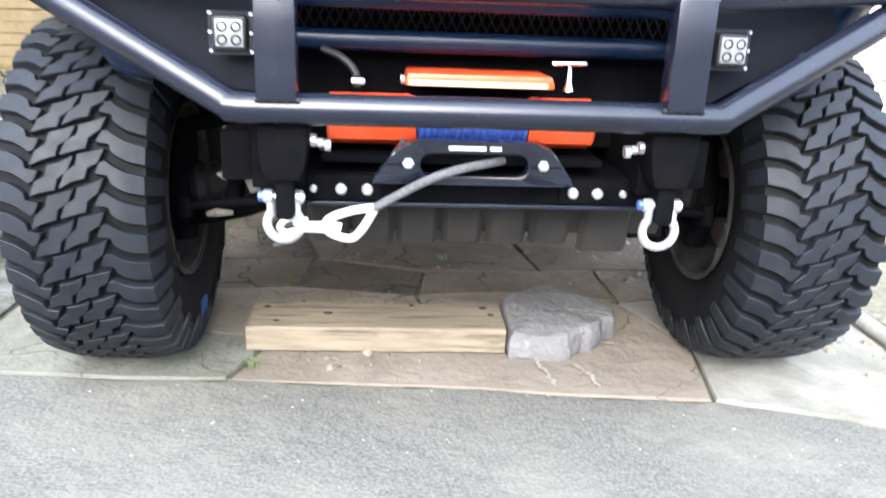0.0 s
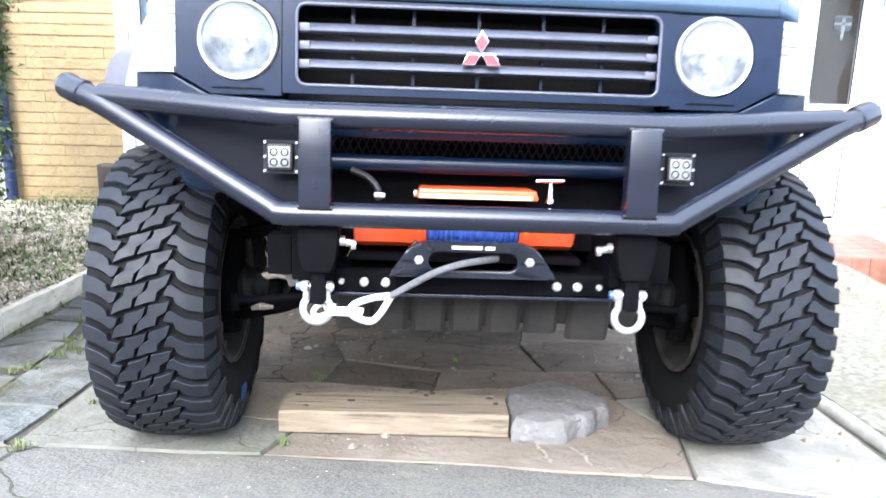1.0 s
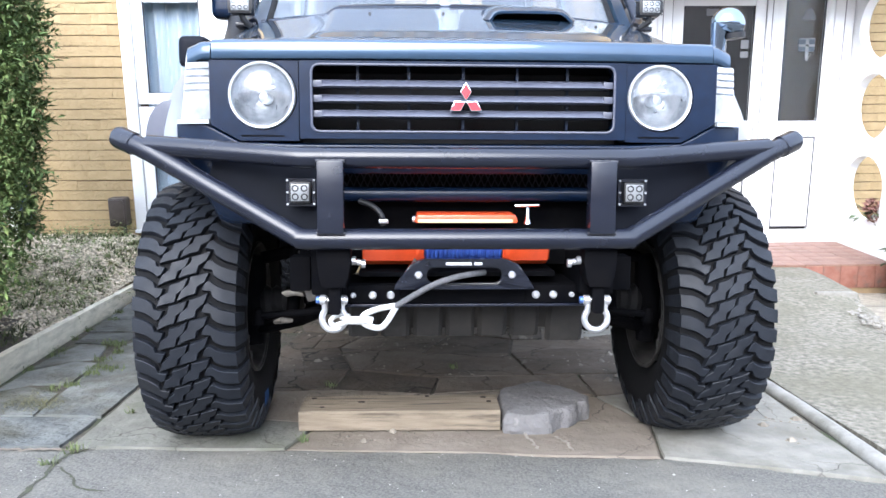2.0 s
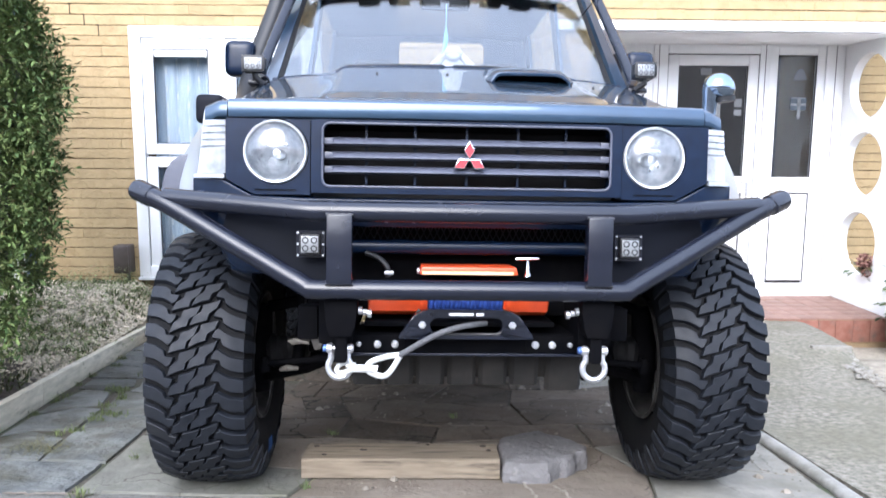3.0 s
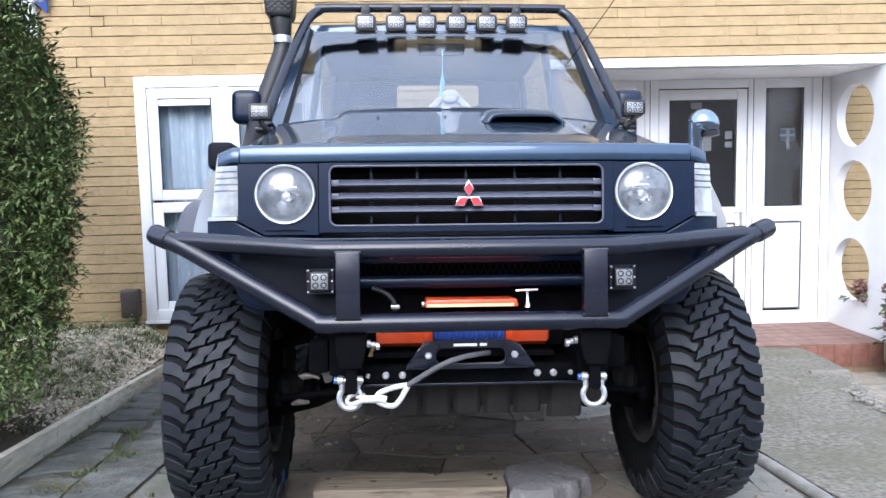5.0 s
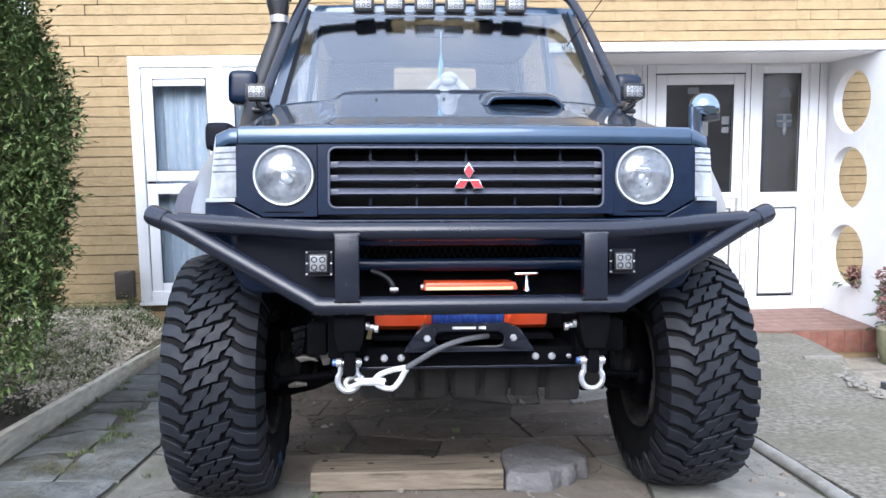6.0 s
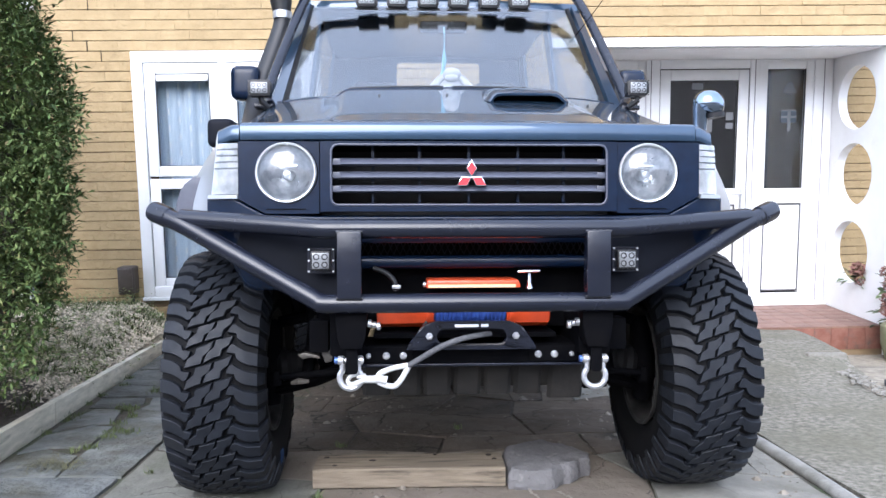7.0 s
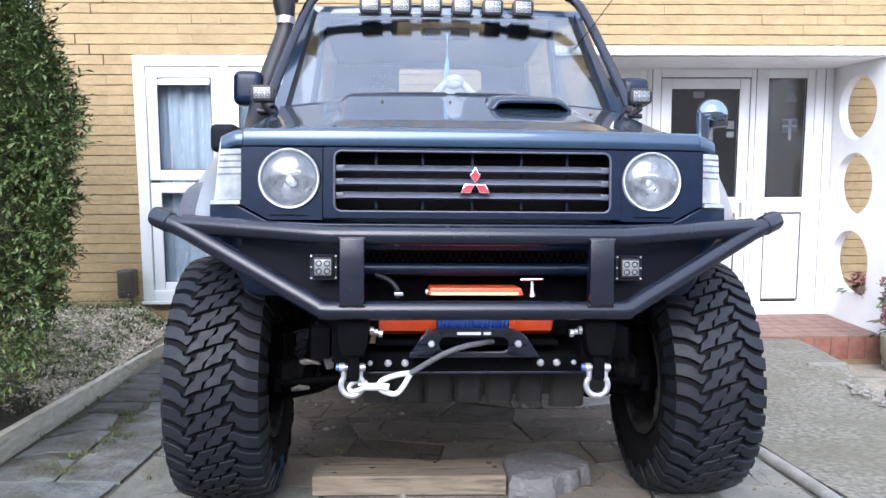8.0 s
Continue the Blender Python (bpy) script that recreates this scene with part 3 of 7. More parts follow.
for sgn in (-1, 1):
    # front wing, rounded to the side and open over the wheel
    rows = []
    for y in (1.545, 1.56, 1.60, 1.7, 1.9, 2.1, 2.3, 2.5, 2.7):
        zt = hood_at(1, y) - 0.006
        w = hood_half(y) + 0.004 + 0.006 * sgn
        out = 0.772 + 0.028 * step(1.56, 1.9, y) + 0.03 * step(1.6, 2.5, y)
        lowz = 1.215 if y < 1.62 else 1.0 + 0.12 * math.sin(math.pi * min(max((y - 1.5) / 1.0, 0), 1))
        pts = [(w, zt)] + [(w + (out - w) * math.sin(a), zt - 0.07 * (1 - math.cos(a))) for a in (radians(15 * k) for k in range(1, 7))] + [(out + 0.006, zt - 0.11), (out + 0.004, min(lowz, zt - 0.12))]
        bk = 0.10 if y < 1.55 else (0.06 if y < 1.58 else 0)
        rows.append([(sgn * x, y + bk * step(0.72, 0.80, x), z) for x, z in pts])
    part("front_wing", loft(rows, thick=0.004), M_PAINT, CAR, "", 50)
    # nose of the wing above the corner lamp
    rows = []
    for y, z in [(1.493, 1.214), (1.483, 1.218), (1.481, 1.224), (1.4825, 1.245), (1.486, 1.258), (1.496, 1.266), (1.515, 1.270), (1.56, 1.276)]:
        rows.append([(sgn * x, y + 0.035 + 1.6 * max(0, x - 0.708) ** 1.7, z - 0.4 * max(0, x - 0.735)) for x in (0.714 + 0.006 * sgn, 0.727, 0.737, 0.748, 0.76, 0.769, 0.776)])
    part("wing_nose", loft(rows, thick=0.004), M_PAINT, CAR, "", 50)
    # silver arch, sloping out from the wing over the tyre
    rows = []
    for k in range(23):
        y = 1.56 + 0.95 * k / 22
        o = step(1.54, 1.80, y) * (1 - 0.6 * step(2.3, 2.55, y))
        lipz = 0.985 - 0.05 * step(1.75, 1.56, y) - 0.06 * step(2.25, 2.5, y)
        sec = [(0.80, 1.25), (0.815, 1.245), (0.85, 1.225), (0.90, 1.17), (0.94, 1.10), (0.965, 1.04), (0.972, 1.0), (0.968, 0.985), (0.95, 0.985)]
        rows.append([(sgn * (0.78 + (x - 0.80) * 1.0 * (0.12 + 0.88 * o)), y, z + (lipz - 0.985) * (1.25 - z) / 0.265) for x, z in sec])
    part("wheel_arch", loft(rows, thick=0.006), M_SILVER, CAR, "silver wheel-arch flare", 50)
    # the wider rubber lip behind the silver, on the driver's side alone
    rows = []
    for k in range(15 if sgn < 0 else 0):
        y = 1.70 + 0.80 * k / 14
        o = step(1.56, 1.76, y) * (1 - 0.5 * step(2.3, 2.5, y))
        sec = [(0.85, 1.12), (0.905, 1.114), (0.935, 1.094), (0.955, 1.065), (0.966, 1.03), (0.970, 0.995), (0.966, 0.982), (0.94, 0.98)]
        rows.append([(sgn * (0.84 + (x - 0.84) * (0.4 + 0.6 * o)), y, z - 0.03 * step(2.25, 2.5, y)) for x, z in sec])
    if rows:
        rows.insert(0, [(sgn * 0.80, 1.692, p[2]) for p in rows[0]])
        part("arch_lip", loft(rows, thick=0.008), M_SLAT, CAR, "dark slate-grey rubber arch extension", 50)
    # inner wheel housing
    rows = []
    for k in range(15):
        a = radians(52 + 118 * k / 14)
        rows.append([(sgn * x, AXLE_Y - 0.55 * math.cos(a), 0.48 + 0.55 * math.sin(a)) for x in (0.45, 0.6, 0.8, 0.88)])
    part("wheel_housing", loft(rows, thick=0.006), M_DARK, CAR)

# bezel with grille opening, lamp holes and lower valance
bm = bmesh.new()
gin = rounded(-0.425, 0.425, 1.018, 1.202, 0.022, 5)
ring_plate(on_frame(gin, -0.458, 0.458, 0.998, 1.212), gin, "y", 1.482, 1.54, bm)
part("grille_surround", bm, M_SATIN, CAR, "satin dark surround of the grille", 30)
part("surround_bead", tube([(u, 1.482, v) for u, v in gin], 0.0035, 8, closed=True), M_SLAT, CAR)
for sgn in (-1, 1):
    hole = oval(sgn * 0.561, 1.117, 0.0955, 0.0955, 40)
    out = on_frame(hole, min(sgn * 0.462, sgn * 0.714 + 0.008), max(sgn * 0.462, sgn * 0.714 + 0.008), 0.992, 1.212)
    out = [(u, max(v, 0.992 + 0.55 * max(0, abs(u) - 0.625))) for u, v in out]
    part("lamp_bezel", ring_plate(out, hole, "y", 1.494, 1.56), M_SATIN, CAR, "", 30)
def valance_top(x):
    return 0.986 + 0.006 * step(0.47, 0.63, x) + 0.05 * min(max((x - 0.632) / 0.093, 0), 1)


def valance_low(x):
    return 0.90 - 0.142 * step(0.50, 0.57, x) + 0.17 * step(0.67, 0.80, x)


cols = []
for i in range(55):
    x = -0.81 + 1.62 * i / 54
    a = abs(x)
    yy = 1.50 + 1.2 * max(0, a - 0.70) ** 1.6
    z0, z1 = valance_low(a), valance_top(a)
    cols.append([(x, yy + 0.012, z1), (x, yy + 0.003, z1 - 0.003), (x, yy, z1 - 0.006), (x, yy, z1 - 0.010), (x, yy, z1 - 0.02), (x, yy, (z0 + z1) / 2), (x, yy, z0 + 0.03), (x, yy + 0.003, z0 + 0.015), (x, yy + 0.02, z0)])
part("front_valance", loft(cols, thick=0.008), M_SATIN, CAR, "", 50)

# cabin
for sgn in (-1, 1):
    part("windscreen_pillar", loft([[(sgn * 0.732, 2.60, 1.47), (sgn * 0.745, 2.57, 1.47), (sgn * 0.80, 2.62, 1.49), (sgn * 0.815, 2.70, 1.48), (sgn * 0.80, 2.74, 1.48)],
                                    [(sgn * 0.645, 3.08, 2.06), (sgn * 0.66, 3.05, 2.07), (sgn * 0.705, 3.09, 2.065), (sgn * 0.715, 3.15, 2.06), (sgn * 0.705, 3.19, 2.05)]], thick=0.02), M_PAINT, CAR)
    # body side below the windows
    sec = [(0.80, 1.50), (0.82, 1.45), (0.83, 1.2), (0.83, 0.95), (0.80, 0.78), (0.76, 0.74)]
    part("body_side", loft([[(sgn * x, y, z) for x, z in sec] for y in (2.66, 3.4, 4.2, 5.06)], thick=0.02), M_PAINT, CAR)
    part("rear_pillar", loft([[(sgn * 0.80, 4.90, 1.5), (sgn * 0.80, 5.04, 1.5), (sgn * 0.7, 5.06, 1.5)], [(sgn * 0.70, 4.80, 2.24), (sgn * 0.70, 5.0, 2.23), (sgn * 0.6, 5.02, 2.23)]], thick=0.02), M_PAINT, CAR)
    part("door_pillar", loft([[(sgn * 0.80, 3.85, 1.5), (sgn * 0.80, 3.98, 1.5)], [(sgn * 0.70, 3.85, 2.22), (sgn * 0.70, 3.98, 2.22)]], thick=0.02), M_PAINT, CAR)
    for y0, y1, y2, y3 in ((2.72, 3.84, 3.18, 3.84), (3.99, 4.94, 3.99, 4.84)):
        bm = loft([[(sgn * 0.79, y0, 1.5), (sgn * 0.79, y1, 1.5)], [(sgn * 0.695, y2, 2.08 if y2 < 3.5 else 2.22), (sgn * 0.695, y3, 2.2 if y3 < 4 else 2.22)]], thick=0.004)
        ob = part("side_window", bm, M_GLASS, CAR)
        ob.visible_shadow = False
part("roof", loft([[(x, y, z + 0.04 * (1 - (x / 0.71) ** 2)) for x in [-0.71 + 1.42 * i / 16 for i in range(17)]] for y, z in ((3.06, 2.065), (3.10, 2.085), (3.2, 2.11), (3.6, 2.185), (4.0, 2.235), (4.4, 2.25), (5.0, 2.235), (5.06, 2.22))], thick=0.03), M_PAINT, CAR)
bm = bmesh.new()
rin = [(u, v) for u, v in rounded(-0.24, 0.39, 1.62, 2.195, 0.03, 4)]
ring_plate(on_frame(rin, -0.70, 0.70, 0.78, 2.25), rin, "y", 5.02, 5.06, bm)
part("tailgate", bm, M_PAINT, CAR)
ws = [[(u * (0.722 - 0.075 * k / 8) - 0.008, 2.60 + 0.47 * k / 8 + 0.03 * (u * u - 1), 1.525 + 0.545 * k / 8 - 0.03 * u * u * (1 - k / 8)) for u in [-1 + i / 8 for i in range(17)]] for k in range(9)]
WS = part("windscreen", loft(ws, thick=0.004), M_SCREEN, CAR, "windscreen reflecting a pale sky", 80)
WS.visible_shadow = False
part("cabin_floor", box(-0.78, 0.78, 2.6, 5.02, 0.74, 0.80), M_PLASTIC, CAR)
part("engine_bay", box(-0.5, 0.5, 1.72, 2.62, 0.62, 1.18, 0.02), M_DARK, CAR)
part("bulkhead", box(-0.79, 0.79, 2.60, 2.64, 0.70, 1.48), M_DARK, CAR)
for sgn in (-1, 1):
    part("chassis_rail", box(min(sgn * 0.33, sgn * 0.43), max(sgn * 0.33, sgn * 0.43), 1.45, 5.1, 0.56, 0.69, 0.008), M_DARK, CAR)

# wheels: a carcass turned round the axle, with lugs raised from it
def tyre_profile(v):
    """Radius of the carcass at v across the tread."""
    return TYRE_R - 0.016 - 0.022 * (abs(v) / 0.155) ** 3


PITCHES = 42


def tyre_mesh():
    """The carcass, turned round the axle."""
    bm = bmesh.new()
    seg = 96
    prof = [(-0.11, 0.212), (-0.125, 0.222), (-0.15, 0.26), (-0.162, 0.31), (-0.162, 0.345), (-0.156, 0.375)] + [(v, tyre_profile(v)) for v in (-0.148, -0.13, -0.08, 0, 0.08, 0.13, 0.148)] + [(0.156, 0.375), (0.162, 0.345), (0.162, 0.31), (0.15, 0.26), (0.125, 0.222), (0.11, 0.212)]
    rings = []
    for k in range(seg):
        a = 2 * math.pi * k / seg
        rings.append([bm.verts.new((v, r * math.sin(a), r * math.cos(a))) for v, r in prof])
    for k in range(seg):
        p, q = rings[k], rings[(k + 1) % seg]
        for i in range(len(prof) - 1):
            bm.faces.new((p[i], p[i + 1], q[i + 1], q[i]))
    return bm


def lug_mesh(outline, flip):
    """One tread block from an outline of (across, along in pitches, height), at the top of the tyre, its edges worn round."""
    bm = bmesh.new()
    pitch = 2 * math.pi / PITCHES
    n_ = len(outline)
    flat = [Vector((v, u * 0.065)) for v, u, h in outline]
    turn = 1 if sum(p.cross(q) for p, q in zip(flat, flat[1:] + flat[:1])) > 0 else -1
    inward = []
    for i in range(n_):
        d0, d1 = (flat[i] - flat[i - 1]).normalized(), (flat[(i + 1) % n_] - flat[i]).normalized()
        inward.append(Vector((-(d0.y + d1.y), d0.x + d1.x)).normalized() * turn)

    def level(shrink, drop):
        out = []
        for p, q, (_, _, h) in zip(flat, inward, outline):
            v2, u2 = p.x + q.x * shrink, (p.y + q.y * shrink) / 0.065
            r0 = tyre_profile(v2) if abs(v2) <= 0.15 else 0.4 - (abs(v2) - 0.15) * 2.6
            a = flip * u2 * pitch
            out.append(bm.verts.new((flip * v2, math.sin(a) * (r0 + h - drop), math.cos(a) * (r0 + h - drop))))
        return out

    rings = [level(-0.0015, 0.024), level(0.0, 0.0018), level(0.0016, 0.0)]
    for p, q in zip(rings, rings[1:]):
        for i in range(n_):
            j = (i + 1) % n_
            bm.faces.new((p[i], p[j], q[j], q[i]))
    bm.faces.new(rings[-1])
    if n_ == 14:
        for i, j in ((1, 12), (2, 11), (3, 10)):
            bmesh.ops.connect_verts(bm, verts=[rings[-1][i], rings[-1][j]])
    return finish(bm, "tread_block", M_RUBBER, 22)


LUGS = {}
for odd in (0, 1):
    # shoulder lugs, long and short in turn, and between them two slanting blocks with a jog in their sides
    s = 0.169 if odd else 0.163
    H = 0.0185
    shoulder = [(s, 0.38, 0.010), (0.150, 0.42, H), (0.112, 0.56, H), (0.092, 0.72, H), (0.076, 0.90, H), (0.066, 0.84, H), (0.058, 0.60, H), (0.056, 0.46, H), (0.081, 0.40, H), (0.086, 0.16, H), (0.10, 0.0, H), (0.118, -0.13, H), (0.150, -0.22, H), (s, -0.25, 0.010)]
    LUGS[odd, 1], LUGS[odd, -1] = [lug_mesh(shoulder, 1)], [lug_mesh(shoulder, -1)]
    for c in (-0.0295, 0.0295):
        sides = [(c - 0.044, 0.07), (c - 0.018, 0.09), (c + 0.008, 0.07), (c + 0.013, 0.38), (c + 0.034, 0.52), (c + 0.044, 0.93), (c + 0.018, 0.91), (c - 0.008, 0.93), (c - 0.013, 0.62), (c - 0.034, 0.48)]
        LUGS[odd, 1].append(lug_mesh([(v, u + 5.2 * v + (0.04 if odd else -0.02) * math.sin(60 * v), H) for v, u in sides], 1))


def tread(parent, x, y, z, single_blocks):
    """The tread blocks: each an object on the wheels in front, joined on those behind."""
    pitch = 2 * math.pi / PITCHES
    base = Vector(ORIGIN[parent.name])
    joined = bmesh.new()
    for i in range(PITCHES):
        for flip in (1, -1):
            for me in LUGS[i % 2, flip]:
                a = i * pitch
                m = Matrix.Translation(Vector((x, y, z)) - base) @ Matrix.Rotation(-a, 4, 'X')
                if single_blocks:
                    o = new("tread_block", me)
                    o.parent = parent
                    o.matrix_basis = m
                else:
                    o = bmesh.new()
                    o.from_mesh(me)
                    merge(joined, o, m)
    if not single_blocks:
        o = new("tread", finish(joined, "tread", M_RUBBER, 25))
        o.parent = parent
        tagged(o, kind="stuff")


def lathe_x(prof, seg, cx, cy, cz, bm=None, a0=0.0, a1=360.0):
    """A profile of (x, radius) turned round an axle along x."""
    bm = bm or bmesh.new()
    whole = abs(a1 - a0 - 360) < 1e-6
    rings = []
    for k in range(seg if whole else seg + 1):
        a = radians(a0 + (a1 - a0) * k / seg)
        rings.append([bm.verts.new((cx + x, cy + r * math.sin(a), cz + r * math.cos(a))) for x, r in prof])
    for k in range(seg):
        p, q = rings[k], rings[(k + 1) % len(rings)]
        for i in range(len(prof) - 1):
            bm.faces.new((p[i], p[i + 1], q[i + 1], q[i]))
    return bm


def shifted(bm, x, y, z):
    bmesh.ops.translate(bm, verts=bm.verts, vec=(x, y, z))
    return bm


M_RIM = material("grimy_wheel_rim", (0.09, 0.085, 0.08), 0.5, 0.6, (0.03, 0.03, 0.03), 9, rough_vary=0.15)
M_DISC = material("brake_disc_iron", (0.12, 0.1, 0.09), 0.5, 0.7, (0.07, 0.05, 0.04), 12)


def wheel(x, y, front=True):
    z, i = TYRE_R - 0.006, -1 if x > 0 else 1      # i points to the car's middle
    rim = lathe_x([(i * 0.138, 0.226), (i * 0.142, 0.222), (i * 0.138, 0.212), (i * 0.12, 0.204), (i * 0.06, 0.196), (-i * 0.02, 0.185), (-i * 0.05, 0.12), (-i * 0.05, 0.05), (-i * 0.05, 0.0)], 56, x, y, z)
    w = part("wheel", rim, M_RIM, CAR, "dark steel wheel, grimy on its inner side", 40)
    # carcass in the darkened rubber, so the grooves read as shaded
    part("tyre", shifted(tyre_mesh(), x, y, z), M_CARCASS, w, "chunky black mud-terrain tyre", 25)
    tread(w, x, y, z, front)
    part("rim_lip", lathe_x([(i * 0.139, 0.224), (i * 0.145, 0.225), (i * 0.146, 0.219), (i * 0.14, 0.216)], 64, x, y, z), M_RIM, w, "bare metal rim edge", 40)
    if front:
        part("brake_disc", lathe_x([(i * 0.045, 0.05), (i * 0.045, 0.15), (i * 0.02, 0.15), (i * 0.02, 0.05)], 40, x, y, z), M_DISC, w, "", 40)
        part("hub", cyl((x - i * 0.04, y, z), (x + i * 0.10, y, z), 0.055, 24, bevel=0.006), M_DARK, w)
        for a in (98, 109, 118) if x > 0 else (110, 130):
            c = Vector((x + i * 0.143, y + 0.212 * math.sin(radians(-a)), z + 0.212 * math.cos(radians(-a))))
            part("balance_weight", box(c.x - 0.003, c.x + 0.003, c.y - 0.007, c.y + 0.007, c.z - 0.014, c.z + 0.014, 0.002), M_RIM, w, "small grey balance weight")
    return w


WHEELS = [wheel(x, y, y < 3) for y in (AXLE_Y, 4.40) for x in (-0.819, 0.822)]
M_MARK = material("blue_tyre_chalk", (0.006, 0.03, 0.1), 0.8, 0.0, (0.012, 0.075, 0.24), 40, mix=(0.42, 0.6))
part("paint_mark", lathe_x([(0.1625, 0.352), (0.1648, 0.335), (0.1648, 0.315), (0.1625, 0.302)], 10, -0.819, AXLE_Y, TYRE_R - 0.006, a0=176, a1=189), M_MARK, WHEELS[0], "smear of blue paint on the sidewall")

# tube bumper
TR = 0.0285
bm = tube([(-0.875, 1.485, 0.978), (-0.48, 1.375, 0.948), (-0.44, 1.365, 0.945), (0, 1.362, 0.945), (0.44, 1.365, 0.945), (0.48, 1.375, 0.948), (0.875, 1.485, 0.978)], TR, 20)
BUMPER = part("bumper", bm, M_BLACK, CAR, "black powder-coated tube bumper")
part("lower_tube", tube([(-0.455, 1.365, 0.73), (-0.43, 1.362, 0.728), (0.43, 1.362, 0.728), (0.455, 1.365, 0.73)], TR, 20), M_BLACK, BUMPER)
M_WELD = material("painted_weld", (0.02, 0.02, 0.024), 0.5, bump=0.002, bump_scale=250)
for sgn in (-1, 1):
    part("side_tube", tube([(sgn * 0.445, 1.364, 0.729), (sgn * 0.46, 1.37, 0.737), (sgn * 0.86, 1.475, 0.955), (sgn * 0.90, 1.488, 0.974), (sgn * 0.925, 1.497, 0.983)], TR, 20), M_BLACK, BUMPER)
    part("end_cap", tube([(sgn * 0.915, 1.494, 0.98), (sgn * 0.918, 1.495, 0.981), (sgn * 0.962, 1.512, 0.999), (sgn * 0.972, 1.516, 1.003), (sgn * 0.975, 1.517, 1.004)], [0.028, 0.032, 0.032, 0.028, 0.01], 20), M_BLACK, BUMPER)
    x0, x1 = min(sgn * 0.327, sgn * 0.397), max(sgn * 0.327, sgn * 0.397)
    part("upright", box(x0, x1, 1.325, 1.375, 0.745, 0.938, 0.005), M_BLACK, BUMPER)
    for z in (0.746, 0.937):
        part("weld_bead", tube([(x0 - 0.003 + (x1 - x0 + 0.006) * k / 12, 1.333 + 0.001 * (k % 2), z + 0.001 * math.sin(k * 2.0)) for k in range(13)], 0.0045, 6), M_WELD, BUMPER)
    # plate filling the triangle behind the tubes
    tri = [(sgn * 0.40, 0.745), (sgn * 0.47, 0.745), (sgn * 0.72, 0.885), (sgn * 0.70, 0.94), (sgn * 0.40, 0.935)]
    bm = prism(tri if sgn > 0 else tri[::-1], "y", 1.478, 1.483)
    for v in bm.verts:
        v.co.y += 0.1 * max(0, abs(v.co.x) - 0.5)
    part("wing_plate", bm, M_INK, BUMPER)

# ---- front of the vehicle ----
# grille slats, each with end blocks, before thin uprights
for z in (1.151, 1.110, 1.068):
    bm = prism([(1.496, z - 0.011), (1.489, z - 0.007), (1.492, z - 0.001), (1.512, z + 0.012), (1.53, z + 0.013), (1.53, z - 0.011)], "x", -0.408, 0.408)
    for x0 in (-0.424, 0.396):
        box(x0, x0 + 0.028, 1.49, 1.53, z - 0.0105, z + 0.009, 0.003, bm=bm)
    part("grille_slat", bm, M_SLAT, CAR)
for x in (-0.30, -0.155, 0.0, 0.155, 0.30):
    part("grille_rib", box(x - 0.004, x + 0.004, 1.532, 1.55, 1.018, 1.202), M_SATIN, CAR)
M_CORE = material("radiator_core", (0.004, 0.004, 0.005), 0.75, 0.0, (0.008, 0.008, 0.009), 200)
part("radiator", box(-0.47, 0.47, 1.64, 1.68, 0.90, 1.20), M_CORE, CAR)
part("front_panel", box(-0.79, 0.79, 1.585, 1.60, 1.19, 1.225), M_DARK, CAR)

# badge of three red diamonds with pale edges
def diamond(cx, cz, turn, r0, w):
    c, s = math.cos(radians(turn)), math.sin(radians(turn))
    return [(cx + u * c - v * s, cz + u * s + v * c) for u, v in ((0, 0), (w, r0 / 2), (0, r0), (-w, r0 / 2))]


def scaled(poly, k):
    cu, cv = sum(p[0] for p in poly) / 4, sum(p[1] for p in poly) / 4
    return [(cu + (u - cu) * k, cv + (v - cv) * k) for u, v in poly]


BX, BZ = 0.004, 1.103
badge = None
for turn in (0, 120, 240):
    d = diamond(BX, BZ, turn, 0.053, 0.0165)
    o = prism(scaled(d, 1.0), "y", 1.474, 1.492, bevel=0.001)
    badge = o if badge is None else merge(badge, o)
BADGE = part("badge", badge, M_CHROME, CAR, "badge of three red diamonds with chrome edges")
for turn in (0, 120, 240):
    part("diamond", prism(scaled(diamond(BX, BZ, turn, 0.053, 0.0165), 0.82), "y", 1.4715, 1.48), M_RED, BADGE, "red enamel diamond")

# round head lamps
M_REFLECT = material("lamp_reflector", (0.6, 0.61, 0.63), 0.34, 0.9, (0.4, 0.42, 0.45), 26, mix=(0.42, 0.58), rough_vary=0.1, bump=0.004, bump_scale=60)
M_RING = material("pale_lamp_ring", (0.6, 0.61, 0.62), 0.3, 0.4)
M_LENS = clear_pane("lamp_lens", (0.9, 0.92, 0.93), 0.08, 0.06)
nt = M_LENS.node_tree
wv, bp, tc = nt.nodes.new("ShaderNodeTexWave"), nt.nodes.new("ShaderNodeBump"), nt.nodes.new("ShaderNodeTexCoord")
wv.inputs["Scale"].default_value, wv.inputs["Distortion"].default_value = 22, 0.6
bp.inputs["Distance"].default_value, bp.inputs["Strength"].default_value = 0.001, 0.15
nt.links.new(tc.outputs["Object"], wv.inputs["Vector"]); nt.links.new(wv.outputs[1], bp.inputs["Height"])
for nd in nt.nodes:
    if nd.type == 'BSDF_GLOSSY':
        nt.links.new(bp.outputs[0], nd.inputs["Normal"])


